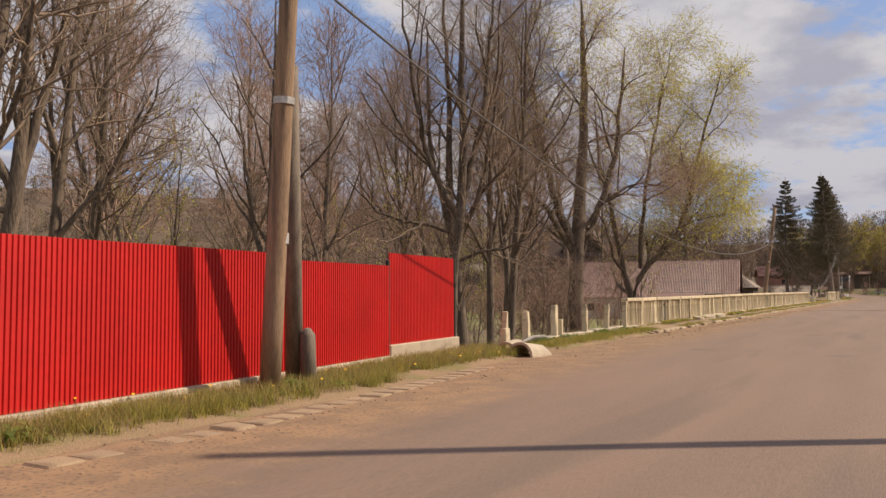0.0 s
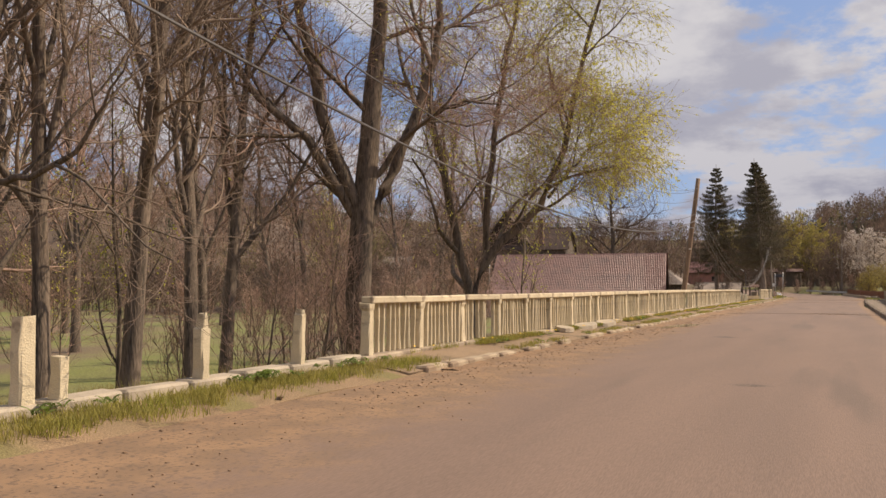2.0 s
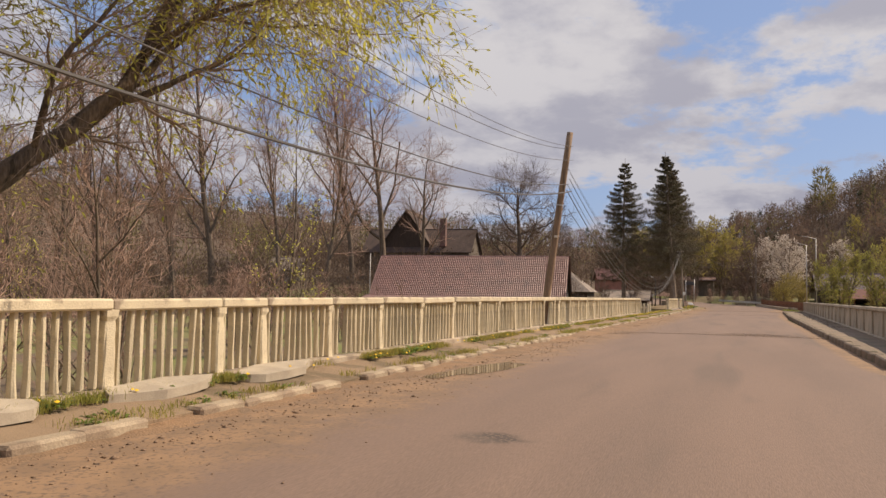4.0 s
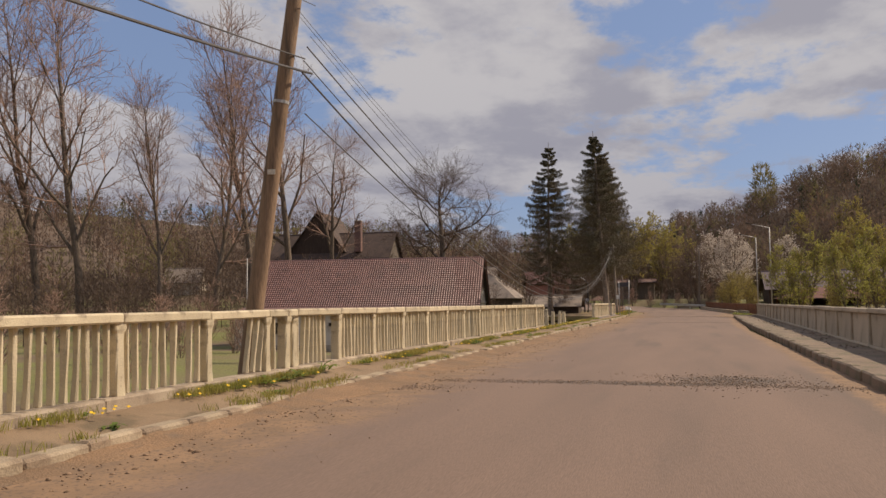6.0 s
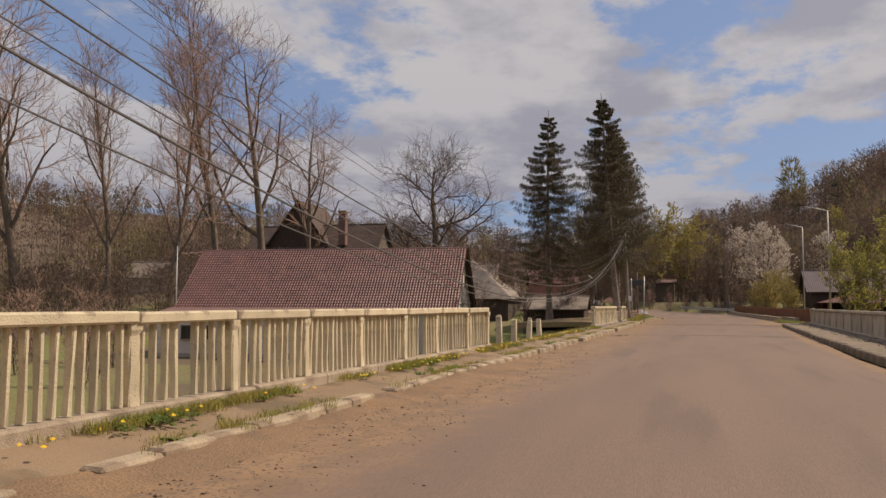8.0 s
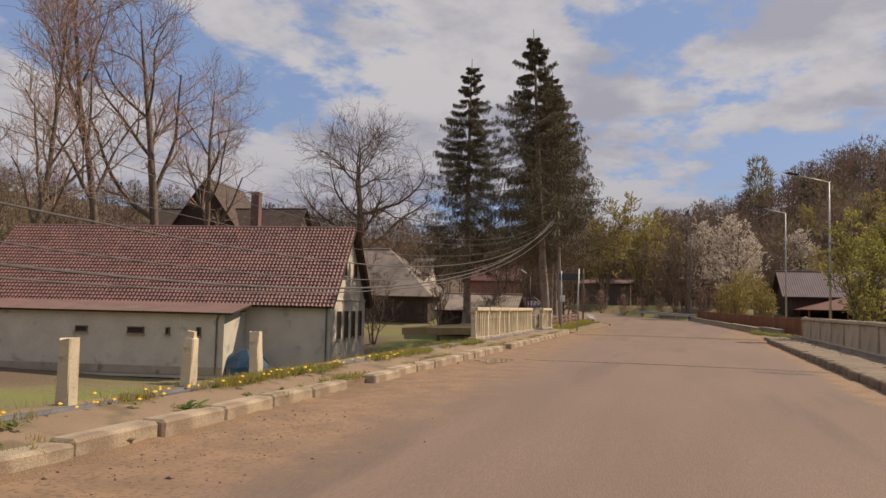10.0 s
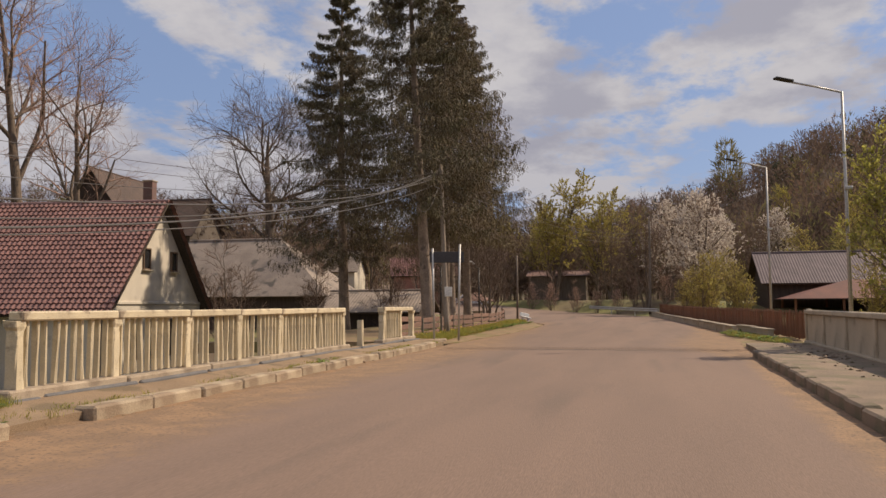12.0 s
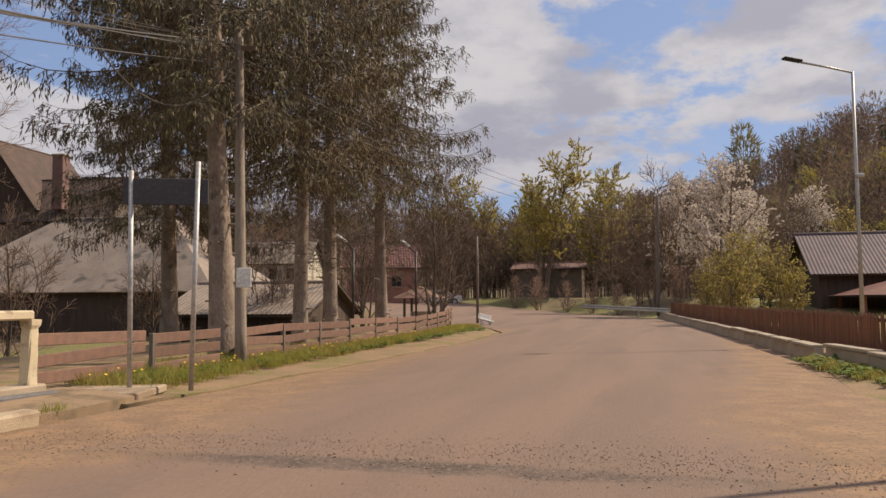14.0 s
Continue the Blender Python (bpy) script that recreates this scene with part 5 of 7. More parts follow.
loft("verge", [(-13, 118.9, -3.05, 119.2, 0.03), (-13, 124, -2.85, 124, 0.02), (-13, 128, -2.7, 128, 0.02), (-13, 138, -2.4, 138, 0.03), (-13, 146, -2.75, 146, 0.06), (-15, 152, -4.75, 152, 0.12), (-20, 158, -9.0, 158.4, 0.28)], M_VERGE, 30, "grassy verge beside the plank fence and spruces", 0.02, 0.10, "verge")
# Dirt colour, lowered further to hold the shade on walk and kerb.
M_WALK = mat("dirty_shaded_broken_walk", (0.240, 0.180, 0.128), (0.176, 0.134, 0.098), 0.95, 1.3, 70, 0.5, stain=(0.16, 0.135, 0.085), stain_scale=1.2, stain_at=0.52, grain=0.3, vary=0.1)
loft("verge", [(6.9, 117, 12, 117, 0.03), (7.1, 123, 13, 123, 0.06), (7.7, 129, 13, 129, 0.08), (7.5, 138, 13, 138, 0.1), (7.0, 147, 12, 148, 0.12), (6.1, 160, 11, 162, 0.2), (4.7, 174, 9, 176, 0.4)], M_VERGE, 12, "grassy verge by the low wall", 0.03, 0.10, "verge", -0.03)


def soil_bank():
    """Washed-up soil between the pavement and the road, half burying the kerb."""
    rng = np.random.default_rng(44)
    ys = np.arange(17.5, 118.0, 0.22)
    n = 16
    u = np.linspace(0, 1, n)
    reach = 0.75 + 0.22 * np.sin(ys * 0.37) + 0.14 * np.sin(ys * 1.1 + 1) + 0.05 * rng.normal(0, 1, len(ys))
    reach = reach * np.interp(ys, [17, 30, 60, 80, 100, 118], [0.7, 0.7, 1.25, 1.1, 0.7, 0.7])
    X = -3.42 + (0.42 + reach)[:, None] * u
    Y = np.repeat(ys[:, None], n, 1)
    high = np.interp(ys, [17, 45, 52, 75, 80, 118], [0.4, 0.42, 0.75, 0.7, 0.12, 0.1])[:, None] * (0.105 + 0.035 * np.sin(ys * 0.61 + 2) + 0.022 * np.sin(ys * 1.9))[:, None] + 0.03 * ss(17, 50, Y)
    Z = high * (1 - ss(0.15, 1.0, u)) + (road_surface(X, Y) - 0.012) * ss(0.1, 0.8, u) + 0.020 * np.sin(X * 9 + Y * 3.3) * np.cos(Y * 5.1 - X * 4) * (1 - u) + rng.normal(0, 0.011, X.shape) * (1 - u) ** 0.5 * (u < 0.97)
    i = np.arange(len(ys) * n).reshape(len(ys), n)
    f = np.stack([i[:-1, :-1], i[:-1, 1:], i[1:, 1:], i[1:, :-1]], -1).reshape(-1, 4)
    ob = part("soil_bank", raw_mesh("soil_bank", np.stack([X, Y, Z], -1).reshape(-1, 3), f, M_DIRT))
    ob.data.shade_smooth()
    return tagged(ob, "sandy soil washed up against the old kerb", "soil", kind="structure")


soil_bank()

# rows of kerb stones, each a piece of its own
def kerb_row(name, label, pts, step, size, parts_mat, rnd, drop=0.0, tilt=2.0, gap=0.02):
    root = thing(name, label, "kerb", kind="structure")
    variants = []
    for k in range(5):
        w, L, h = size
        variants.append(MB().box((0, 0, 0), (w * rnd.uniform(0.9, 1.08), L - gap - rnd.uniform(0, 0.05), h), None, 0.03 if h > 0.1 else 0.012).mesh("kerb_stone", parts_mat))
    pts = [Vector(p) for p in pts]
    for a, b in zip(pts, pts[1:]):
        L = (b - a).length
        n = max(1, round(L / step))
        rz = math.degrees(math.atan2(-(b - a).x, (b - a).y))
        for k in range(n):
            if rnd.random() < drop:
                continue
            p = a.lerp(b, (k + 0.5) / n)
            ob = part("kerb_stone", rnd.choice(variants), None, root)
            ob.matrix_local = pose(p.x + rnd.gauss(0, 0.012), p.y, p.z + rnd.gauss(0, 0.008), rnd.gauss(0, tilt * 0.4), rnd.gauss(0, tilt), rz + rnd.gauss(0, tilt * 0.6))
    return root


M_DULLGREY = mat("dark_grey_beam", (0.16, 0.155, 0.155), (0.12, 0.115, 0.115), 0.85, 2, 40, 0.3)
M_SLAB = mat("sandy_kerb_slab", (0.42, 0.335, 0.23), (0.35, 0.275, 0.19), 0.95, 1.4, 60, 0.4, stain=(0.27, 0.20, 0.135), stain_scale=1.8, stain_at=0.52, vary=0.1)
M_FLUSH = mat("sand_worn_slab", (0.34, 0.245, 0.155), (0.28, 0.20, 0.125), 0.95, 1.4, 60, 0.4, stain=(0.22, 0.15, 0.095), stain_scale=1.8, stain_at=0.5, vary=0.08)
kr = random.Random(5)
kerb_row("kerb", "worn pale concrete kerb along the railing pavement", [(-3.08, 17, 0.0), (-3.14, 50, 0.025), (-3.10, 68, 0.045), (-3.08, 79, 0.055)], 0.8, (0.24, 0.84, 0.22), M_SLAB, kr, 0.08, 2.0, 0.0)
kerb_row("kerb", "broad pale kerb stones along the open pavement", [(-3.07, 79, 0.06), (-3.05, 90, 0.075), (-3.04, 104, 0.075), (-3.10, 117.5, 0.065)], 1.25, (0.30, 1.25, 0.24), M_SLAB, kr, 0.03, 1.3, 0.004)
kerb_row("kerb", "flush pale kerb slabs with dark open joints", [(-1.78, -12, -0.04), (-1.74, -4, -0.04), (-2.02, -1, -0.04), (-2.55, 3.0, -0.04)], 0.42, (0.40, 0.42, 0.14), M_FLUSH, kr, 0.0, 0.5, 0.02)
kerb_row("kerb", "dark worn kerb stones along the parapet walk", [(5.35, 40, 0.07), (5.5, 60, 0.07), (5.9, 88, 0.07), (6.65, 113.9, 0.07)], 1.0, (0.22, 1.0, 0.26), M_WALK, kr, 0.0, 1.5, 0.02)
loft("pavement", [(5.45, 39.5, 6.6, 39.5, 0.15), (5.55, 60, 7.2, 60, 0.15), (5.95, 88, 7.9, 88, 0.15), (6.7, 113, 8.9, 113, 0.15), (7.0, 119, 9.1, 119, 0.14)], M_WALK, 8, "cracked concrete walk along the solid parapet", 0.012, 0.0, "pavement")


def parapet():
    root = thing("parapet", "solid weathered concrete bridge parapet with a coping", "parapet", at=(6.6, 40, 0))
    rnd = random.Random(9)
    n = 27
    for k in range(n):
        a, b = k / n, (k + 1) / n
        ya, yb = 79.8 * a, 79.8 * b
        xa, xb = 2.45 * a, 2.45 * b
        L = math.hypot(yb - ya, xb - xa)
        rz = math.degrees(math.atan2(-(xb - xa), yb - ya))
        c = ((xa + xb) / 2, (ya + yb) / 2)
        ob = part("slab", MB().box((0, 0, 0), (0.12, L - 0.17, 0.86), None, 0.015), M_CONCRETE, root)
        ob.matrix_local = pose(c[0] + 0.02, c[1], 0.62, 0, rnd.gauss(0, 0.5), rz)
        ob = part("pier", MB().box((0, 0, 0), (0.20, 0.17, 0.92), None, 0.015), M_CONCRETE, root)
        ob.matrix_local = pose(xb, yb, 0.61, 0, rnd.gauss(0, 0.4), rz)
        ob = part("coping", MB().box((0, 0, 0), (0.26, L - 0.005, 0.13), None, 0.02), M_CONCRETE, root)
        ob.matrix_local = pose(c[0], c[1], 1.125 + rnd.gauss(0, 0.006), 0, 0, rz)
        ob = part("plinth", MB().box((0, 0, 0), (0.30, L - 0.004, 0.35), None, 0.02), M_CONCRETE, root)
        ob.matrix_local = pose(c[0], c[1], 0.03, 0, 0, rz)
    return root


parapet()

# broken posts where the railing is gone
def stub_post(y, h, x=-4.25, w=0.16, tilt=0.0, broken=0.0):
    steps = [(0, 0.09, w * 0.52), (h * 0.3, 0.085, w * 0.5), (h * 0.65, 0.083, w * 0.49), (h, 0.08, w * 0.46)]
    if broken:
        steps += [(h + 0.02, 0.07, w * 0.24), (h + broken, 0.06, w * 0.2)]
    ob = new("railing_post", worn_block(steps, 0.007, int(y * 10), "railing_post", M_RAILPAINT, 0.016))
    ob.matrix_world = pose(x, y, 0.17, tilt * 0.6, tilt, 0)
    return tagged(ob, "broken cream concrete post remaining from the old railing", "post", "broken railing posts")


for y, h, t, br, w in ((7.3, 0.40, 2, 0.44, 0.26), (8.65, 0.78, -2, 0.05, 0.16), (10.6, 0.95, 0, 0.0, 0.18), (11.02, 0.52, 1, 0.0, 0.12), (13.1, 0.72, 1.5, 0.2, 0.15), (15.15, 0.85, 5, 0.08, 0.13), (79.76, 0.92, -1, 0.05, 0.16), (81.68, 0.80, 2, 0.0, 0.16), (83.97, 0.72, 4, 0.1, 0.15), (85.84, 0.76, -2, 0.0, 0.15), (113.7, 0.82, 0, 0.0, 0.15)):
    stub_post(y, h, -4.25 if y < 70 else -4.3, w, t, br)
kerb_row("edge_beam", "cracked concrete edge beam under the lost railing", [(-4.3, 8.7, 0.15), (-4.3, 16.9, 0.2)], 1.0, (0.36, 1.0, 0.17), M_CONCRETE, kr, 0.0, 1.2, 0.02)
kerb_row("edge_beam", "dark grey edge beam along the railing", [(-4.06, 78.2, 0.19), (-4.02, 119, 0.19)], 2.0, (0.16, 2.0, 0.16), M_DULLGREY, kr, 0.0, 1.2, 0.02)

# bent pipe and the concrete culvert ring
M_DULLSTEEL = mat("dull_grey_pipe", (0.27, 0.25, 0.23), (0.20, 0.18, 0.16), 0.7, 3, 30, 0.2)
pipe = new("bent_pipe", MB().tube([(-3.55, 6.85, 0.0), (-3.95, 7.48, 0.06), (-4.0, 7.87, 0.21), (-4.0, 8.48, 0.30), (-4.02, 9.28, 0.28), (-4.05, 9.96, 0.14), (-4.08, 10.5, 0.02)], 0.05, 10).mesh("bent_pipe", M_DULLSTEEL, True))
tagged(pipe, "bent grey steel pipe lying over the verge", "pipe")
def culvert(seg, ro, ri, length, sweep, ragged, seed):
    """A concrete pipe along x with one broken end; sweep is the share of the ring that is left."""
    g = random.Random(seed)
    ring, n = MB(), int(seg * sweep)
    vs, fs = [], []
    for k in range(n + 1):
        a = math.pi * (1.0 - sweep) + math.pi * 2 * k / seg - math.pi * 0.5
        end = length / 2 - ragged * (0.5 + 0.5 * math.sin(k * 0.9)) - g.uniform(0, ragged * 0.6)
        for x, r in ((-length / 2, ro), (end, ro), (end - 0.03, ri), (-length / 2, ri)):
            vs.append((x, r * math.cos(a), r * math.sin(a)))
    for k in range(n):
        i, j = 4 * k, 4 * k + 4
        fs += [(i, j, j + 1, i + 1), (i + 1, j + 1, j + 2, i + 2), (i + 2, j + 2, j + 3, i + 3), (i + 3, j + 3, j, i)]
    fs += [(0, 1, 2, 3), (4 * n + 3, 4 * n + 2, 4 * n + 1, 4 * n)]
    return ring.add(vs, fs)


cul = new("culvert_pipe", culvert(26, 0.35, 0.29, 1.0, 1.0, 0.10, 2).mesh("culvert_pipe", M_STONE))
cul.matrix_world = pose(-2.98, 6.05, -0.05, 0, 7, 84)
shell = new("culvert_shell", culvert(26, 0.36, 0.30, 0.6, 0.42, 0.16, 5).mesh("culvert_shell", M_STONE))
shell.matrix_world = pose(-3.62, 6.42, -0.02, 10, -4, 84)
tagged(shell, "broken half shell of a pale concrete culvert pipe", "culvert")
tagged(cul, "pale broken concrete culvert pipe half buried in the verge", "culvert")

# ---- loose stones, rough joints, puddle ----
def scatter_stones(name, label, seed, n, area, size, material, category="rubble", zoff=0.0):
    rng = np.random.default_rng(seed)
    base = np.array([(1, 0, 0), (-1, 0, 0), (0, 1, 0), (0, -1, 0), (0, 0, 0.7), (0, 0, -0.7)], dtype=float)
    fc = np.array([(0, 2, 4), (2, 1, 4), (1, 3, 4), (3, 0, 4), (2, 0, 5), (1, 2, 5), (3, 1, 5), (0, 3, 5)])
    V, F = [], []
    for k in range(n):
        x, y = area(rng)
        s = size * rng.lognormal(0, 0.45)
        a = rng.uniform(0, 6.28)
        v = base * rng.uniform(0.6, 1.3, (6, 1)) * s * np.array([1, rng.uniform(0.6, 1.0), 0.7])
        v = np.stack([v[:, 0] * math.cos(a) - v[:, 1] * math.sin(a), v[:, 0] * math.sin(a) + v[:, 1] * math.cos(a), v[:, 2]], 1)
        V.append(v + np.array([x, y, float(road_surface(np.array(x), y)) + 0.004 + zoff]))
        F.append(fc + 6 * k)
    ob = part(name, raw_mesh(name, np.concatenate(V), np.concatenate(F), material))
    return tagged(ob, label, category, kind="stuff")


M_CLOD = mat("earth_clods", (0.30, 0.195, 0.12), (0.225, 0.15, 0.095), 0.95, 2.5, 40, 0.4, island=0.3)
scatter_stones("pebbles", "small stones and clods scattered over the dirt", 1, 3600, lambda g: (g.uniform(-3.0, -1.4) + 0.45 * g.normal(), g.uniform(-8, 84)), 0.011, M_CLOD)
scatter_stones("rubble", "broken stone rubble on the pavement edge", 2, 200, lambda g: (-3.3 + 0.35 * g.normal(), g.uniform(5, 112)), 0.03, M_CLOD, zoff=0.05)
scatter_stones("rubble", "earth clods and stones along the kerb", 14, 1500, lambda g: (-2.55 + 0.3 * g.normal(), g.uniform(14, 78)), 0.018, M_CLOD)
scatter_stones("broken_asphalt", "rough broken asphalt across the bridge joint", 3, 2600, lambda g: (g.uniform(-2, 5.2), 53.4 + 0.12 * g.normal() + 0.12 * g.uniform(0, 4)), 0.010, M_GRAVEL)
scatter_stones("broken_asphalt", "rough broken asphalt around a pothole", 6, 1500, lambda g: (3.1 + 0.75 * g.normal(), 54.3 + 0.7 * g.normal()), 0.013, M_GRAVEL)
scatter_stones("broken_asphalt", "gravelly worn strip across the road end of the bridge", 7, 7500, lambda g: (g.uniform(-2.6, 7.0), 116.7 + 0.5 * g.normal()), 0.0055, M_GRAVEL)
scatter_stones("broken_asphalt", "thin broken joint across the road", 8, 1400, lambda g: (g.uniform(-1.6, 6.0), 95.15 + 0.05 * g.normal()), 0.009, M_GRAVEL)
scatter_stones("broken_asphalt", "rough patch of broken asphalt beside the manhole", 9, 700, lambda g: (-2.2 + 0.5 * g.normal(), 52.4 + 0.25 * g.normal()), 0.011, M_GRAVEL)


def ragged_patch(name, label, cx, cy, rx, ry, rz, z, material, seed, category, kind="structure"):
    rng = np.random.default_rng(seed)
    n = 40
    ph = rng.uniform(0, 6, 5)
    vs, fs = [], []
    levels = (0.12, 0.5, 0.75, 1.0)
    for q in levels:
        for k in range(n):
            a = 2 * math.pi * k / n
            r = q * (1 + 0.16 * math.sin(2 * a + ph[0]) + 0.12 * math.sin(3 * a + ph[1]) + 0.08 * math.sin(5 * a + ph[2]) + 0.05 * math.sin(9 * a + ph[3]))
            vs.append((rx * r * math.cos(a), ry * r * math.sin(a), 0))
    for q in range(3):
        fs += [(q * n + k, q * n + n + k, q * n + n + (k + 1) % n, q * n + (k + 1) % n) for k in range(n)]
    mb = MB().add(vs, fs + [tuple(range(n))])
    ob = part(name, mb, material)
    ob.data.attributes.new("spread", "FLOAT", "POINT").data.foreach_set("value", np.repeat([0.0, 0.3, 0.62, 1.0], n).astype(np.float32))
    ob.matrix_world = pose(cx, cy, z, 0, 0, rz)
    return tagged(ob, label, category, kind=kind)


M_WATER = mat("muddy_puddle_water", (0.15, 0.105, 0.07), (0.12, 0.085, 0.06), 0.04, 1, 5, 0.0, grain=0.05)
feather(M_WATER)
ragged_patch("puddle", "shallow puddle at the road edge mirroring the railing", -2.0, 36.0, 0.55, 2.6, -4, float(road_surface(-2.0, 36.0)) + 0.006, M_WATER, 3, "puddle")
ragged_patch("puddle", "small puddle in the dirt by the kerb", -2.2, 94.4, 0.7, 1.1, 0, float(road_surface(-2.2, 94.4)) + 0.006, M_WATER, 5, "puddle")

# ---- grass and dandelions ----
def grass(label, seed, n, area, h, material, name="grass"):
    rng = np.random.default_rng(seed)
    n *= 2
    P = np.array([area(rng) for _ in range(n // 24)])
    P = np.repeat(P, 24, 0) + np.concatenate([rng.normal(0, 0.075, (len(P) * 24, 2)), np.zeros((len(P) * 24, 1))], 1)
    m = len(P)
    d = np.concatenate([rng.normal(0, 0.38, (m, 2)), np.ones((m, 1))], 1)
    L = h * rng.uniform(0.4, 1.3, (m, 1))
    a = rng.uniform(0, 6.28, m)
    s = np.stack([np.cos(a), np.sin(a), np.zeros(m)], 1) * 0.0045
    tip = P + d * L
    mid = P + d * L * 0.55 + np.array([0, 0, 0.02])
    V = np.stack([P - s, P + s, mid + s * 0.7, tip, mid - s * 0.7], 1).reshape(-1, 3)
    o = np.arange(m)[:, None] * 5
    F = np.concatenate([o + np.array([0, 1, 2, 4])], 0)
    F2 = o + np.array([4, 2, 3, 3])
    me = bpy.data.meshes.new(name)
    faces = [tuple(q) for q in F.tolist()] + [tuple(q[:3]) for q in F2.tolist()]
    me.from_pydata(V.tolist(), [], faces)
    me.materials.append(material)
    return tagged(new(name, me), label, "grass", kind="stuff")


def flowers(label, seed, n, area, h=0.16):
    rng = np.random.default_rng(seed)
    V, F, o = [], [], 0
    for k in range(n):
        x, y, z = area(rng)
        r, t = 0.03 * rng.uniform(0.7, 1.2), rng.normal(0, 0.3, 2)
        hh = h * rng.uniform(0.6, 1.3)
        for j in range(8):
            a = j * math.pi / 4
            V.append((x + t[0] * hh + r * math.cos(a), y + t[1] * hh + r * math.sin(a), z + hh + 0.008 * math.sin(3 * a)))
        V.append((x + t[0] * hh, y + t[1] * hh, z + hh + 0.02))
        F += [(o + j, o + (j + 1) % 8, o + 8) for j in range(8)]
        o += 9
    ob = part("dandelions", raw_mesh("dandelions", V, F, M_YELLOW))
    return tagged(ob, label, "flowers", kind="stuff")


def weeds(label, seed, n, area, size):
    """Rosettes of broad arching leaves."""
    rng = np.random.default_rng(seed)
    V, F = [], []
    for k in range(n):
        x, y, z = area(rng)
        q = size * rng.lognormal(0, 0.3)
        for j in range(int(rng.integers(11, 20))):
            a, L = rng.uniform(0, 6.28), q * rng.uniform(0.5, 1.2)
            lift = rng.uniform(0.25, 1.3)
            d, w = np.array([math.cos(a), math.sin(a)]), np.array([-math.sin(a), math.cos(a)]) * L * rng.uniform(0.10, 0.19)
            c = np.array([x, y]) + rng.normal(0, q * 0.35, 2)
            o = len(V)
            for t, h, ww in ((0.0, 0.0, 0.25), (0.35, 0.30, 0.9), (0.75, 0.42, 1.0), (1.1, 0.30, 0.1)):
                p = c + d * L * t
                V.append((*(p - w * ww), z + L * h * lift))
                V.append((*(p + w * ww), z + L * h * lift + 0.1 * L * rng.uniform(-0.3, 0.3)))
            F += [(o + 2 * i, o + 2 * i + 1, o + 2 * i + 3, o + 2 * i + 2) for i in range(3)]
    ob = part("weeds", raw_mesh("weeds", np.array(V), np.array(F), M_WEED))
    return tagged(ob, label, "weeds", kind="stuff")


def patchy(g, a, b, x, s):
    while True:
        y = g.uniform(a, b)
        if math.sin(y * 0.9) + 0.7 * math.sin(y * 2.3 + 1) + g.normal() * 0.5 > 0.1:
            return (x + s * g.normal(), y, 0.10 + (0.10 if x < -3.6 else 0.0) + 0.03 * float(ss(17, 50, y)))

grass("tufts of spring grass along the red fence", 21, 6500, lambda g: (lambda y: (g.uniform(fence_x(y) + 0.65, -2.4 if y < 0 else -3.1), y, 0.05))(g.uniform(-9, 6.3)), 0.22, M_GRASS)
grass("dry grass stalks along the red fence", 22, 6000, lambda g: (lambda y: (g.uniform(fence_x(y) + 0.6, -2.5 if y < 0 else -3.2), y, 0.06))(g.uniform(-9, 6.3)), 0.22, M_DRYGRASS, "dry_grass")
grass("tufts of grass along the broken railing", 23, 6000, lambda g: (-3.7 + 0.25 * g.normal(), g.uniform(7.5, 18), 0.08), 0.14, M_GRASS)
grass("patchy grass at the foot of the railing", 24, 24000, lambda g: patchy(g, 18, 100, -3.97, 0.09), 0.10, M_GRASS)
grass("patchy grass on the pavement edge", 25, 5000, lambda g: patchy(g, 20, 118, -3.25, 0.12), 0.09, M_GRASS)
grass("dry grass behind the edge beam", 26, 6000, lambda g: (-4.75 + 0.2 * g.normal(), g.uniform(8, 120), -0.05), 0.3, M_DRYGRASS, "dry_grass")
grass("lush grass on the verge by the plank fence", 27, 22000, lambda g: (lambda y: (lambda x: (x, y, 0.05 + 0.12 * min(1.0, max(0.0, (-3.3 - x) / 1.4))))(g.uniform(-5.6, -3.55 - 0.03 * (y - 120))))(g.uniform(120.3, 150)), 0.2, M_GRASS)
grass("grass on the verge below the low wall", 28, 3200, lambda g: (lambda y: (8.2 - 0.08 * (y - 123.6) - abs(g.normal()) * 0.22, y, 0.08))(g.uniform(119.8, 129)), 0.15, M_GRASS)
grass("long meadow grass below the causeway", 29, 13000, lambda g: (lambda x, y: (x, y, tz(x, y) - 0.02))(g.uniform(-22, -5.5), g.uniform(6, 40)), 0.32, M_DRYGRASS, "dry_grass")
weeds("broad-leaved green weeds at the railing foot", 81, 300, lambda g: patchy(g, 8, 100, -3.9, 0.12), 0.11)
weeds("broad-leaved green weeds by the kerb stones", 82, 90, lambda g: patchy(g, 18, 112, -3.35, 0.16), 0.11)
weeds("broad-leaved green weeds by the red fence and pole", 83, 300, lambda g: (lambda y: (g.uniform(fence_x(y) + 0.7, -2.75 if y < 0 else -3.3), y, 0.06))(g.uniform(-8, 6)), 0.14)
weeds("broad-leaved green weeds on the verge by the plank fence", 84, 320, lambda g: (g.uniform(-5.0, -3.9), g.uniform(120.5, 148), 0.14), 0.16)
weeds("broad-leaved green weeds below the low wall", 85, 150, lambda g: (lambda y: (8.15 - 0.08 * (y - 123.6) - abs(g.normal()) * 0.25, y, 0.09))(g.uniform(119.8, 129)), 0.15)
grass("tall olive grass on the bank behind the broken posts", 36, 8000, lambda g: (lambda x, y: (x, y, tz(x, y) - 0.03))(g.uniform(-8.5, -4.9), g.uniform(5.5, 34)), 0.42, M_GRASS)
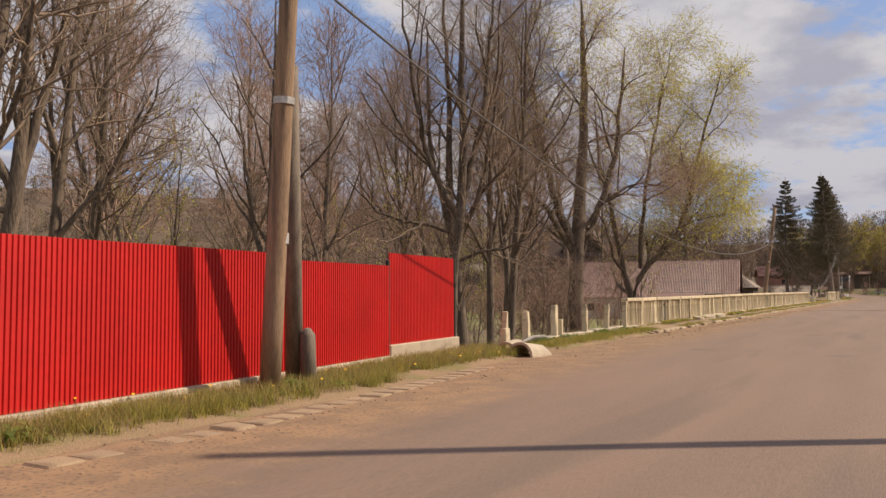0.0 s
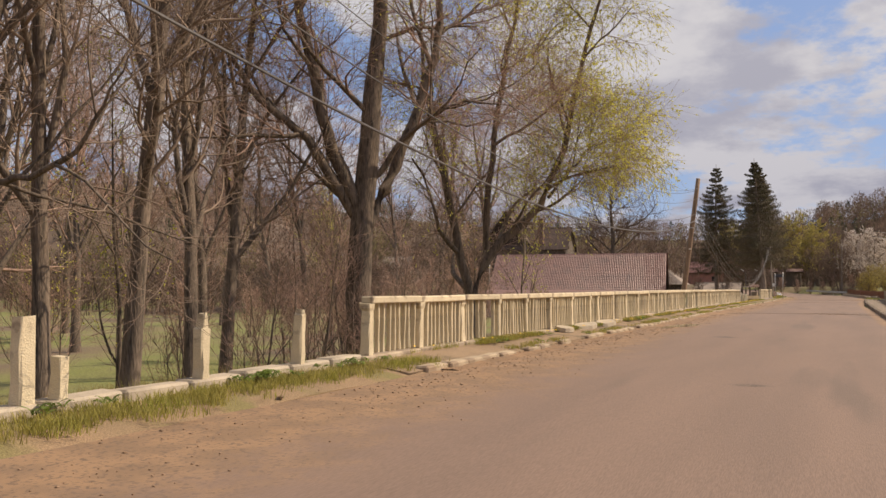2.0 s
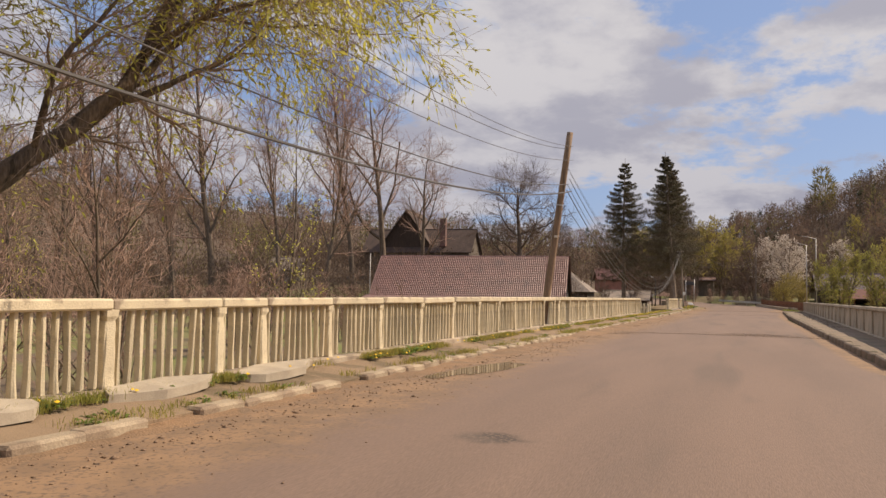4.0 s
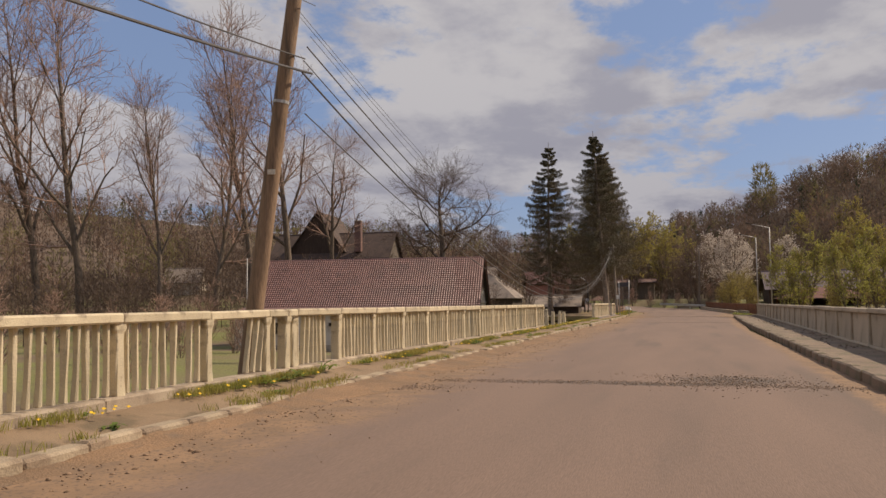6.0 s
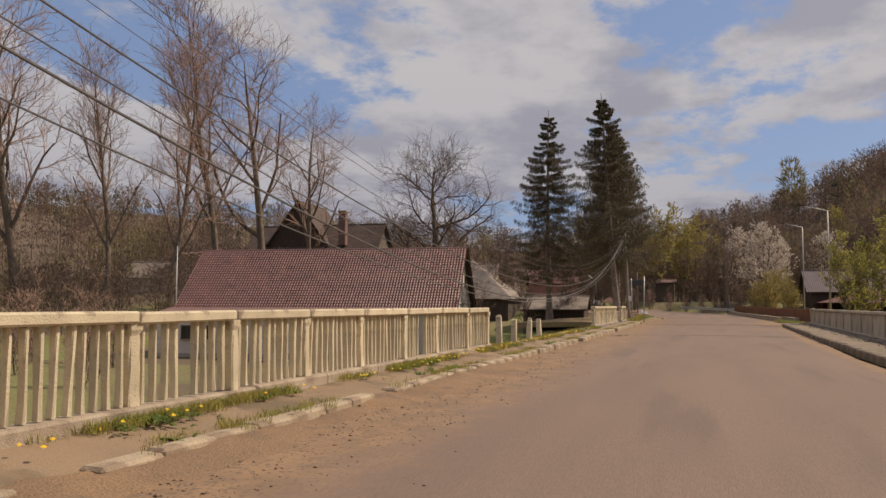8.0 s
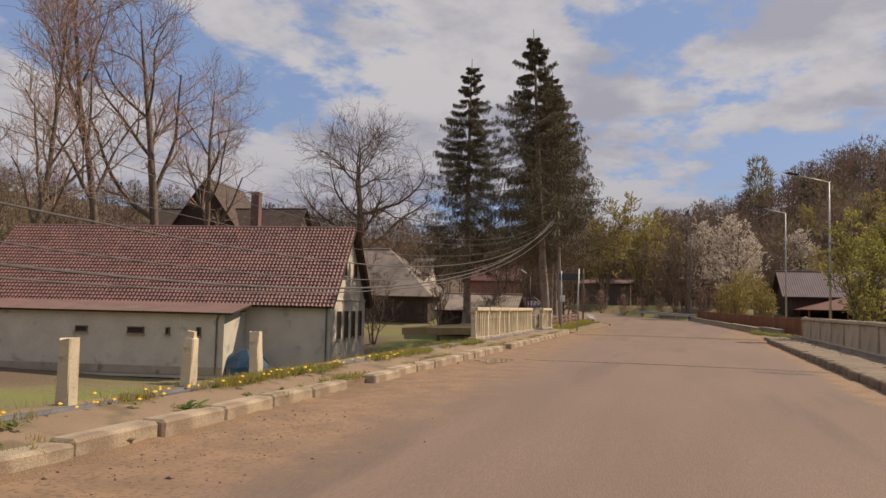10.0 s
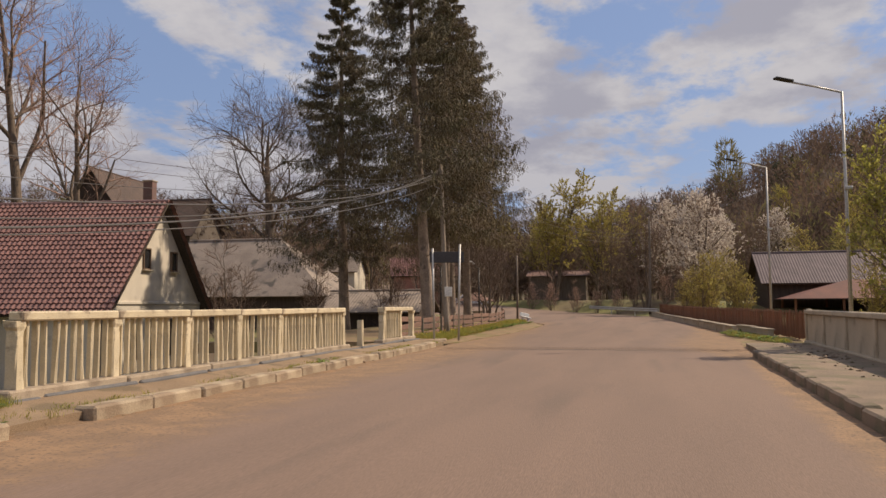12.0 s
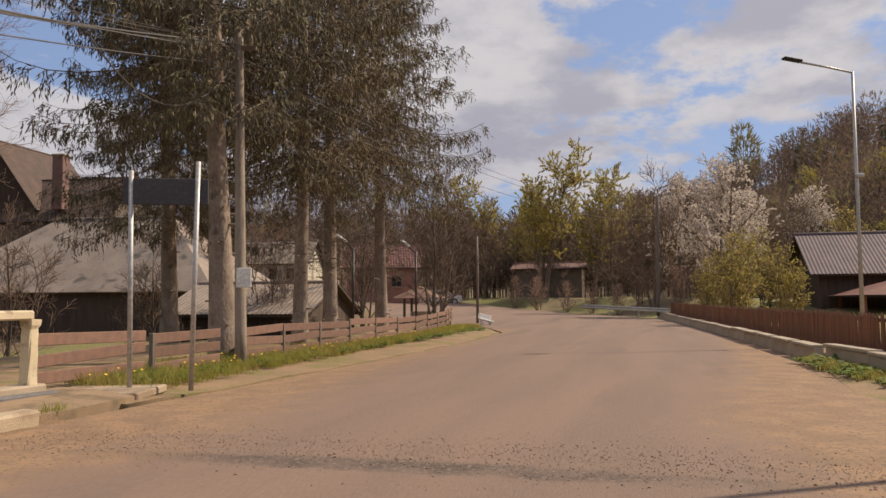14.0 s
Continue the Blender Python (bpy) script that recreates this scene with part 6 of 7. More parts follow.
grass("tall dry grass on the bank behind the broken posts", 37, 7000, lambda g: (lambda x, y: (x, y, tz(x, y) - 0.03))(g.uniform(-8.5, -4.9), g.uniform(5.5, 34)), 0.5, M_DRYGRASS, "dry_grass")
flowers("yellow dandelions in the verge grass", 31, 110, lambda g: (-3.85 + 0.12 * g.normal(), g.uniform(72, 92), 0.22), 0.10)
flowers("yellow dandelions by the red fence", 32, 22, lambda g: (g.uniform(-4.0, -2.9), g.uniform(-7, 5), 0.08), 0.14)
flowers("yellow dandelions at the railing foot", 33, 120, lambda g: (-3.85 + 0.12 * g.normal(), g.uniform(18, 72), 0.2), 0.09)
flowers("yellow dandelions by the plank fence", 34, 90, lambda g: (g.uniform(-5.0, -4.2), g.uniform(120, 148), 0.18))

# ---- beyond the bridge ----
M_PLANK = mat("faded_red_brown_planks", (0.24, 0.135, 0.095), (0.18, 0.11, 0.085), 0.85, 2.0, 25, 0.4, stretch=(3, 0.4, 3), vary=0.2)
M_PICKET = mat("rust_brown_fence_paint", (0.23, 0.095, 0.045), (0.17, 0.08, 0.042), 0.8, 2.0, 25, 0.2, vary=0.2)
M_SIGN = mat("dark_grey_sign_back", (0.055, 0.052, 0.055), (0.045, 0.043, 0.046), 0.6, 2, 20, 0.05)
M_WHITE = mat("white_paint", (0.75, 0.74, 0.70), (0.66, 0.65, 0.61), 0.5, 3, 20, 0.05)
M_BLACK = mat("black_painted_metal", (0.025, 0.025, 0.026), (0.035, 0.034, 0.034), 0.5, 3, 20, 0.05)
M_LAMPGLASS = mat("milky_lamp_glass", (0.7, 0.7, 0.68), (0.62, 0.62, 0.6), 0.3, 3, 20, 0.0)


def plank_fence(pts, heights, label, post_every=2.4):
    root = thing("plank_fence", label, "fence", "plank fences", at=(pts[0][0], pts[0][1], 0))
    o = Vector((pts[0][0], pts[0][1], 0))
    rnd = random.Random(len(pts) * 7 + int(pts[0][1]))
    for a, b in zip(pts, pts[1:]):
        a, b = Vector(a), Vector(b)
        L = (b - a).length
        n = max(1, round(L / post_every))
        rz = math.degrees(math.atan2((b - a).y, (b - a).x))
        for k in range(n):
            p, q = a.lerp(b, k / n), a.lerp(b, (k + 1) / n)
            m = (p + q) / 2 - o
            for h in heights:
                ob = part("plank", MB().box((0, 0, 0), ((q - p).length - 0.01, 0.035, 0.19), None, 0.008), M_PLANK, root)
                ob.matrix_local = pose(m.x, m.y, m.z + h + rnd.gauss(0, 0.015), 0, -math.degrees(math.asin((q - p).z / L * n)) + rnd.gauss(0, 1.2), rz)
            ob = part("post", MB().box((0, 0, heights[-1] / 2), (0.09, 0.09, heights[-1] + 0.3), None, 0.01), M_GREYWOOD, root)
            ob.matrix_local = pose(p.x - o.x, p.y - o.y, p.z - 0.05, 0, 0, rz)
    return root


plank_fence([(-5.0, 119.6, 0.12), (-4.75, 122.0, 0.14)], (0.22, 0.50, 0.78), "faded red-brown plank fence by the railing end")
plank_fence([(-4.75, 122.2, 0.10), (-4.6, 124.3, 0.14)], (0.2, 0.48, 0.72), "sagging red-brown plank fence beside the pole")
plank_fence([(-4.75, 125.3, 0.12), (-4.75, 132, 0.14), (-4.85, 139.3, 0.12), (-5.6, 147, 0.22), (-7.0, 154, 0.4)], (0.2, 0.46, 0.72), "long faded red-brown plank fence round the spruces")


def sign_board():
    root = thing("road_sign", "large road sign on two slim steel posts", "road sign", at=(-3.75, 120.2, 0.1))
    part("post", MB().tube([(0, 0, 0), (-0.05, 0, 3.45)], 0.04, 10), M_STEEL, root, "galvanised post", True)
    part("post", MB().tube([(0.85, 0.35, 0), (0.92, 0.35, 3.6)], 0.04, 10), M_STEEL, root, "galvanised post", True)
    ob = part("panel", MB().box((0, 0, 0), (1.3, 0.04, 0.42), None, 0.01), M_SIGN, root, "dark grey sign panel")
    ob.matrix_local = pose(0.45, 0.20, 3.12, 0, 0, 22)
    return root


sign_board()
tagpost = new("notice_plate", MB().box((0, 0, 0), (0.32, 0.03, 0.42), None, 0.01).mesh("notice_plate", M_WHITE))
tagpost.matrix_world = pose(-4.28, 124.68, 2.0, 0, 0, 15)
tagged(tagpost, "small pale notice plate fixed on the pole", "sign")


def garden_lamp(x, y, z, h, rz):
    root = thing("garden_lamp", "black garden lamp post with a tilted milky head", "lamp", "garden lamps", at=(x, y, z), rz=rz)
    part("pole", MB().tube([(0, 0, -0.2), (0, 0, h)], 0.055, 10), M_BLACK, root, "", True)
    part("arm", MB().tube([(0, 0, h - 0.1), (-0.35, 0, h + 0.25)], 0.04, 8), M_BLACK, root, "", True)
    part("lamp_head", MB().box((-0.6, 0, h + 0.48), (0.62, 0.24, 0.10), pose(0, 0, 0, 0, 35, 0), 0.03), M_LAMPGLASS, root, "milky white lamp head")
    return root


garden_lamp(-8.0, 150.0, 0.3, 3.9, 0)
garden_lamp(-9.8, 145.4, 0.05, 4.1, 0)


def slim_post(x, y, z, h, r, material, label):
    ob = new("post", MB().tube([(0, 0, -0.2), (0.02, 0, h * 0.5), (0.0, 0.02, h)], [r, r * 0.9, r * 0.8], 9).mesh("post", material, True))
    ob.location = (x, y, z)
    return tagged(ob, label, "post", "slim posts by the bend")


slim_post(-6.2, 157.2, 0.35, 5.2, 0.09, M_GREYWOOD, "slim grey post beside the bend")

blk = MB()
blk.box((0, 0, 0.22), (0.9, 0.35, 0.12), pose(0, 0, 0, 0, 14, 0), 0.03)
blk.box((-0.25, 0, 0.08), (0.14, 0.3, 0.3), None, 0.02)
blk.box((0.25, 0, 0.05), (0.14, 0.3, 0.22), None, 0.02)
blk.box((-0.05, 0.14, 0.42), (0.8, 0.06, 0.3), pose(0, 0, 0, -12, 14, 0), 0.02)
bench = new("bench", blk.mesh("bench", M_WHITE))
bench.matrix_world = pose(-5.2, 154.9, 0.2, 0, 0, 25)
tagged(bench, "small white bench on the verge at the bend", "bench")


def well():
    root = thing("well", "small roofed wooden well on the grass", "well", at=(-9.3, 155.2, 0.25))
    for sx in (-1, 1):
        for sy in (-1, 1):
            part("post", MB().box((sx * 0.75, sy * 0.75, 0.75), (0.13, 0.13, 1.6), None, 0.01), M_GREYWOOD, root)
    e = 1.35
    part("roof", MB().add([(-e, -e, 1.5), (e, -e, 1.5), (e, e, 1.5), (-e, e, 1.5), (0, 0, 2.25)], [(0, 1, 4), (1, 2, 4), (2, 3, 4), (3, 0, 4), (3, 2, 1, 0)]), M_PLANK, root, "pyramid shingle roof")
    part("ring", MB().tube([(0, 0, -0.1), (0, 0, 0.7)], 0.55, 14), M_CONCRETE, root, "concrete well ring")
    return root


well()


def car(x, y, z, rz, label, paint):
    root = thing("car", label, "car", "parked cars", at=(x, y, z), rz=rz)
    side = [(-2.1, 0.35), (-2.15, 0.75), (-1.95, 1.0), (-1.2, 1.02), (-0.65, 1.45), (0.9, 1.47), (1.6, 1.05), (2.1, 0.95), (2.15, 0.4)]
    n = len(side)
    vs = []
    for w, k in ((-0.85, 1), (0.85, 1)):
        for px, pz in side:
            inset = 0.16 if pz > 1.2 else 0.0
            vs.append((px, w + (inset if w < 0 else -inset), pz))
    fs = [tuple(range(n)), tuple(range(2 * n - 1, n - 1, -1))] + [(i, i + n, (i + 1) % n + n, (i + 1) % n) for i in range(n)]
    part("body", MB().add(vs, fs), paint, root)
    for s in (-1, 1):
        part("window", MB().add([(-0.95, s * 0.862, 1.06), (1.35, s * 0.862, 1.06), (0.8, s * 0.725, 1.40), (-0.6, s * 0.725, 1.40)], [(0, 1, 2, 3) if s < 0 else (3, 2, 1, 0)]), M_GLASS, root)
        for px in (-1.35, 1.35):
            wh = part("wheel", MB().tube([(px, s * 0.72, 0.33), (px, s * 0.9, 0.33)], 0.33, 16), M_BLACK, root)
            part("rim", MB().tube([(px, s * 0.88, 0.33), (px, s * 0.915, 0.33)], 0.2, 12), M_STEEL, wh)
    part("windscreen", MB().add([(-1.17, -0.74, 1.06), (-1.17, 0.74, 1.06), (-0.68, 0.64, 1.43), (-0.68, -0.64, 1.43)], [(0, 1, 2, 3)]), M_GLASS, root)
    for s in (-1, 1):
        part("headlight", MB().box((-2.1, s * 0.6, 0.82), (0.12, 0.3, 0.12), None, 0.02), M_LAMPGLASS, root)
    return root


car(-16.8, 188.5, tz(-16.8, 188.5), 200, "white parked car on the rising road", M_WHITE)

# picket fence, low wall and guard rail on the outer side
def picket_fence(pts, label):
    root = thing("picket_fence", label, "fence", at=(pts[0][0], pts[0][1], 0))
    o = Vector((pts[0][0], pts[0][1], 0))
    me = None
    w, h = 0.12, 1.0
    mb = MB()
    v = [(-w / 2, -0.012, 0), (w / 2, -0.012, 0), (w / 2, -0.012, h - 0.1), (0, -0.012, h), (-w / 2, -0.012, h - 0.1)]
    mb.add(v + [(a, 0.012, c) for a, b, c in v], [(0, 1, 2, 3, 4), (9, 8, 7, 6, 5)] + [(i, i + 5, (i + 1) % 5 + 5, (i + 1) % 5) for i in range(5)])
    me = mb.mesh("picket", M_PICKET)
    rnd = random.Random(2)
    for a, b in zip(pts, pts[1:]):
        a, b = Vector(a), Vector(b)
        L = (b - a).length
        rz = math.degrees(math.atan2((b - a).y, (b - a).x))
        n = int(L / 0.15)
        for k in range(n):
            p = a.lerp(b, (k + 0.5) / n) - o
            ob = part("picket", me, None, root)
            ob.matrix_local = pose(p.x, p.y, p.z + rnd.gauss(0, 0.02), rnd.gauss(0, 0.8), rnd.gauss(0, 1.0), rz)
        for hh in (0.3, 0.85):
            m = (a + b) / 2 - o
            ob = part("stringer", MB().box((0, 0, 0), (L, 0.05, 0.08), None, 0.006), M_PICKET, root)
            ob.matrix_local = pose(m.x + 0.04, m.y + 0.03, m.z + hh, 0, -math.degrees(math.asin((b - a).z / L)), rz)
    return root


picket_fence([(9.3, 121.6, 0.16), (8.75, 128, 0.18), (8.25, 137, 0.2), (7.65, 147, 0.22), (6.75, 160, 0.3), (5.6, 172, 0.45)], "rust-brown wooden picket fence behind a low wall")
rwall = [(7.85, 129.4, 0.05), (7.47, 137, 0.06), (6.95, 146.5, 0.09), (6.0, 160.5, 0.15), (4.75, 173, 0.35)]
kerb_row("low_wall", "short raised end of the low concrete wall", [(8.45, 123.6, 0.1), (8.0, 129.2, 0.12)], 2.8, (0.24, 2.8, 0.62), M_CONCRETE, kr, 0.0, 0.4, 0.01)
kerb_row("wall_cap", "white cap on the raised wall end", [(8.45, 123.6, 0.44), (8.0, 129.2, 0.46)], 2.8, (0.34, 2.8, 0.07), M_STONE, kr, 0.0, 0.4, 0.01)
kerb_row("low_wall", "low concrete retaining wall with a pale cap", rwall, 2.2, (0.24, 2.2, 0.62), M_CONCRETE, kr, 0.0, 0.5, 0.01)
kerb_row("wall_cap", "pale concrete cap on the low wall", [(x, y, z + 0.34) for x, y, z in rwall], 2.2, (0.32, 2.2, 0.07), M_STONE, kr, 0.0, 0.5, 0.01)
posty = new("gate_post", MB().box((0, 0, 0.55), (0.2, 0.2, 1.15), None, 0.05).mesh("gate_post", M_STONE))
posty.location = (9.35, 121.2, 0.1)
tagged(posty, "pale stone gate post at the end of the parapet", "post")


def guard_rail(pts):
    root = thing("guard_rail", "grey steel crash barrier on the outside of the bend", "guard rail", at=pts[0])
    o = Vector(pts[0])
    prof = [(0.0, 0.16), (0.05, 0.10), (0.0, 0.03), (0.0, -0.03), (0.05, -0.10), (0.0, -0.16)]
    for a, b in zip(pts, pts[1:]):
        a, b = Vector(a) - o, Vector(b) - o
        d = (b - a).normalized()
        s = Vector((-d.y, d.x, 0))
        vs, fs = [], []
        for p in (a, b):
            for off, z in prof:
                vs.append(p + s * off + Vector((0, 0, 0.62 + z)))
        for k in range(5):
            fs.append((k, k + 1, k + 7, k + 6))
        part("beam", MB().add(vs, fs), M_STEEL, root)
        part("post", MB().box(tuple(a + Vector((0, 0, 0.33)) - s * 0.06), (0.1, 0.1, 0.85), None, 0.01), M_STEEL, root)
    return root


guard_rail([(5.4, 168.8, 0.2), (3.2, 172.5, 0.28), (0.8, 176.3, 0.38), (-1.65, 180.2, 0.5)])

hut = gable_house("hut", "small grey block hut with a flat red roof edge", (-3.2, 199, 0), 0, 7.5, 4, 1.5, 5.3, 5.9, M_GREYWOOD, M_RUST, 0.5, 0.5, False)
M_PAVROOF = mat("dark_red_sheet_roof", (0.17, 0.062, 0.04), (0.13, 0.05, 0.035), 0.7, 0.9, 20, 0.15)
carport = thing("pavilion", "low pavilion with a rust-red hipped roof and posts", "pavilion", at=(20.3, 158, 0))
e, g = 5.9, 3.2
part("roof", MB().add([(-e, -g, 1.75), (e, -g, 1.75), (e, g, 1.75), (-e, g, 1.75), (-1.0, 0, 3.2), (2.5, 0, 3.2)], [(0, 1, 5, 4), (1, 2, 5), (2, 3, 4, 5), (3, 0, 4), (3, 2, 1, 0)]), M_PAVROOF, carport, "rust-red hipped roof")
for sx in (-5.3, -2, 2, 5.3):
    for sy in (-2.8, 2.8):
        part("post", MB().box((sx, sy, 0.9), (0.16, 0.16, 1.95), None, 0.01), M_PICKET, carport)

# ---- scrub, bushes and woods ----
M_TWIGY = mat("yellowish_twigs", (0.30, 0.22, 0.10), (0.24, 0.17, 0.09), 0.95, 0.6, 8, 0.0, vary=0.2)
M_GLEAF = mat("fresh_green_leaves", (0.44, 0.42, 0.10), (0.36, 0.34, 0.10), 0.7, 0.5, 8, 0.0, island=0.3, thin=True)
M_BLOSSOM = mat("white_blossom", (0.80, 0.73, 0.64), (0.68, 0.60, 0.52), 0.8, 1, 8, 0.0, island=0.15, thin=True)
M_YLEAF = mat("yellow_spring_leaves", (0.50, 0.44, 0.115), (0.42, 0.35, 0.11), 0.75, 0.5, 8, 0.0, island=0.3, thin=True)
M_FOREST = [mat("bare_brown_woods", (0.165, 0.118, 0.088), (0.125, 0.09, 0.07), 0.95, 0.05, 2, 0.0, island=0.22, thin=True), mat("dark_pine_woods", (0.06, 0.07, 0.035), (0.08, 0.085, 0.045), 0.95, 0.05, 2, 0.0, island=0.4), mat("greening_woods", (0.24, 0.205, 0.08), (0.19, 0.17, 0.08), 0.95, 0.05, 2, 0.0, island=0.22, thin=True), mat("reddish_woods", (0.23, 0.145, 0.10), (0.18, 0.12, 0.09), 0.95, 0.05, 2, 0.0, island=0.22, thin=True)]

SHRUB = bare_tree("shrub", "bare brown thicket shrub on the meadow edge", 51, 5.2, 0.05, 0.12, 5, 34, 0.5, (5, 5, 4, 0), 0.42, twig=M_TWIGR, min_r=0.012, group="thicket shrubs", category="shrub")
SHRUBY = bare_tree("shrub", "bushy shrub with yellowish spring leaves", 52, 5.0, 0.05, 0.12, 5, 36, 0.45, (6, 5, 5, 0), 0.42, twig=M_TWIGY, min_r=0.012, leaves=3000, leaf_mat=M_YLEAF, leaf=(0.12, 0.035), group="leafing shrubs", category="shrub")
YOUNG = bare_tree("young_tree", "young tree with fresh green leaves", 53, 8.0, 0.09, 0.15, 2, 32, 0.6, (12, 7, 5, 0), 0.33, leaves=6000, leaf_mat=M_GLEAF, leaf=(0.15, 0.05), min_r=0.012, group="leafing trees")
BLOS = bare_tree("blossom_tree", "fruit tree in pale white blossom", 54, 11.5, 0.2, 0.18, 3, 44, 0.4, (8, 6, 5, 0), 0.42, leaves=9000, leaf_mat=M_BLOSSOM, leaf=(0.16, 0.06), min_r=0.014, group="leafing trees")
YTREE = bare_tree("tall_tree", "tall tree with yellow spring leaves above the hut", 55, 16, 0.25, 0.22, 2, 36, 0.5, (10, 7, 5, 0), 0.36, leaves=15000, leaf_mat=M_YLEAF, leaf=(0.24, 0.07), min_r=0.02, group="leafing trees")
BAREB = bare_tree("bare_tree", "bare reddish tree beside the bend", 56, 12, 0.16, 0.2, 3, 36, 0.55, (8, 6, 6, 0), 0.36, twig=M_TWIGD, min_r=0.016, group="bare trees by the bend")
put(SHRUB, -27, 36, None, 0, 1, True)
put(SHRUBY, 8.9, 157.5, None, 0, 1.05, True)
put(YOUNG, 12.9, 119.0, None, 0, 0.95, True)
put(BLOS, 9.6, 173, None, 0, 1, True)
put(YTREE, -6.75, 194.6, None, 0, 1.0, True)
put(BAREB, 4.5, 180, None, 0, 1, True)
sr = random.Random(17)
for k in range(38):
    x, y = sr.uniform(-52, -17), sr.uniform(12, 100)
    if (x > -24 and y > 62) or (x > -40 and y < 40):
        continue
    put(SHRUB, x, y, None, sr.uniform(0, 360), sr.uniform(0.6, 1.25))
for x, y, s in ((10.8, 153, 0.8), (9.5, 161, 1.0), (8.0, 164.5, 0.8), (11.5, 165.5, 1.0), (24, 148, 0.9), (28, 150, 1.1), (22, 134, 0.9), (14.6, 133, 0.7), (17.5, 130, 0.8), (19, 140, 0.8), (32, 178, 1.5), (26, 182, 1.6), (38, 170, 1.5), (21, 186, 1.5)):
    put(SHRUBY, x, y, None, sr.uniform(0, 360), s)
for x, y, s in ((16.5, 116.5, 1.0), (19.5, 119.5, 1.05), (11.3, 116.3, 0.84), (38, 165, 0.9), (46, 180, 1.0), (30, 205, 1.1)):
    put(YOUNG, x, y, None, sr.uniform(0, 360), s)
for x, y, s in ((6.8, 184, 1.0), (11, 183, 0.85), (22, 205, 1.0), (46, 215, 1.1)):
    put(BLOS, x, y, None, sr.uniform(0, 360), s)
for x, y, s in ((-2.2, 198.9, 0.95), (-10.5, 204, 0.9), (5, 212, 0.8), (31.5, 250, 0.7), (38, 242, 0.8), (-18, 212, 1.05), (30, 192, 0.9), (36, 188, 0.8)):
    put(YTREE, x, y, None, sr.uniform(0, 360), s)
for x, y, s in ((0.5, 189, 0.9), (7.5, 192, 1.0), (-7, 197, 0.9), (-14, 199, 0.95), (-20, 205, 1.1), (-26, 200, 1.1), (12, 195, 1.1), (17, 192, 1.0), (-32, 160, 0.8), (-24, 156, 0.75), (-10.5, 149, 0.6), (-15, 160, 0.8), (-12.6, 142.5, 0.5), (-21.5, 136.5, 0.62), (-16.5, 139, 0.5), (-7.5, 152, 0.75), (-9.0, 158.5, 0.8), (-36, 205, 1.2), (-45, 212, 1.2)):
    put(BAREB, x, y, None, sr.uniform(0, 360), s)

for x, y, q in ((-3.5, 184, 0.7), (-1.0, 182.5, 0.6), (1.5, 179.5, 0.65), (3.2, 182, 0.8), (6.3, 178, 0.75), (-6.5, 187, 0.8), (8.0, 180.5, 0.9), (-9.5, 191, 0.8)):
    put(SHRUB, x, y, None, sr.uniform(0, 360), q)

# pole across the road
round_pole("wooden_pole", "tall wooden utility pole across the road", (8.9, 0.85, -0.3), (9.0, 0.9, 11.7), 0.17, 0.12, M_WOODPOLE)


def woods(label, seed, n, where, h, w, material, pine=False, leaves=125):
    rng = np.random.default_rng(seed)
    V, F, o = [], [], 0
    P = []
    while len(P) < n:
        q = where(rng)
        if q is not None:
            P.append(q)
    for x, y in P:
        z = tz(x, y)
        hh = h * rng.uniform(0.7, 1.3)
        k = leaves
        t = rng.uniform(0, 1, k)
        if pine:
            r = w * (1 - t) * rng.uniform(0.3, 1, k)
            zz = z + hh * (0.15 + 0.85 * t)
        else:
            r = w * np.sqrt(np.maximum(0.05, 1 - (2 * t - 1) ** 2)) * rng.uniform(0.2, 1, k) ** 0.6
            zz = z + hh * (0.22 + 0.78 * t)
        a = rng.uniform(0, 6.28, k)
        c = np.stack([x + r * np.cos(a), y + r * np.sin(a), zz], 1)
        d = np.stack([np.cos(a) * 0.5, np.sin(a) * 0.5, rng.uniform(0.2, 1.2, k) * (-0.6 if pine else 1)], 1)
        v, f = sprays(rng, c, d, hh * (0.10 if pine else 0.12), hh * (0.016 if pine else 0.0095), 0.30)
        V.append(v)
        F.append(f + o)
        o += len(v)
        b = np.array([(0.12, 0, 0), (-0.06, 0.1, 0), (-0.06, -0.1, 0)]) * (hh / 10)
        tr = np.concatenate([b + (x, y, z - 0.3), b * 0.3 + (x, y, z + hh * 0.9)])
        V.append(tr)
        F.append(np.array([(0, 1, 4, 3), (1, 2, 5, 4), (2, 0, 3, 5)]) + o)
        o += 6
    ob = part("woods", raw_mesh("woods", np.concatenate(V), np.concatenate(F), material))
    return tagged(ob, label, "woods", kind="stuff")


def ring_place(a0, a1, r0, r1):
    def f(g):
        a, r = math.radians(g.uniform(a0, a1)), math.sqrt(g.uniform(r0 * r0, r1 * r1))
        x, y = r * math.sin(a), 100 + r * math.cos(a)
        return (x, y) if not (-34 < x < 24 and y < 200) else None
    return f


woods("bare brown woods on the hillsides", 61, 1250, ring_place(-100, 60, 125, 330), 10, 3.0, M_FOREST[0])
woods("greening woods on the hillsides", 62, 520, ring_place(-100, 60, 110, 320), 9.5, 3.0, M_FOREST[2])
woods("reddish bare woods on the hillsides", 63, 600, ring_place(-100, 60, 115, 300), 9, 2.8, M_FOREST[3])
woods("dark conifers on the hill crest", 64, 150, ring_place(3, 60, 210, 330), 9, 1.7, M_FOREST[1], True, 120)
woods("scattered dark conifers on the far hills", 65, 120, ring_place(-95, 3, 200, 320), 9, 1.7, M_FOREST[1], True, 120)
woods("brown scrub at the foot of the hills", 66, 700, ring_place(-100, -22, 70, 150), 6, 2.4, M_FOREST[0])
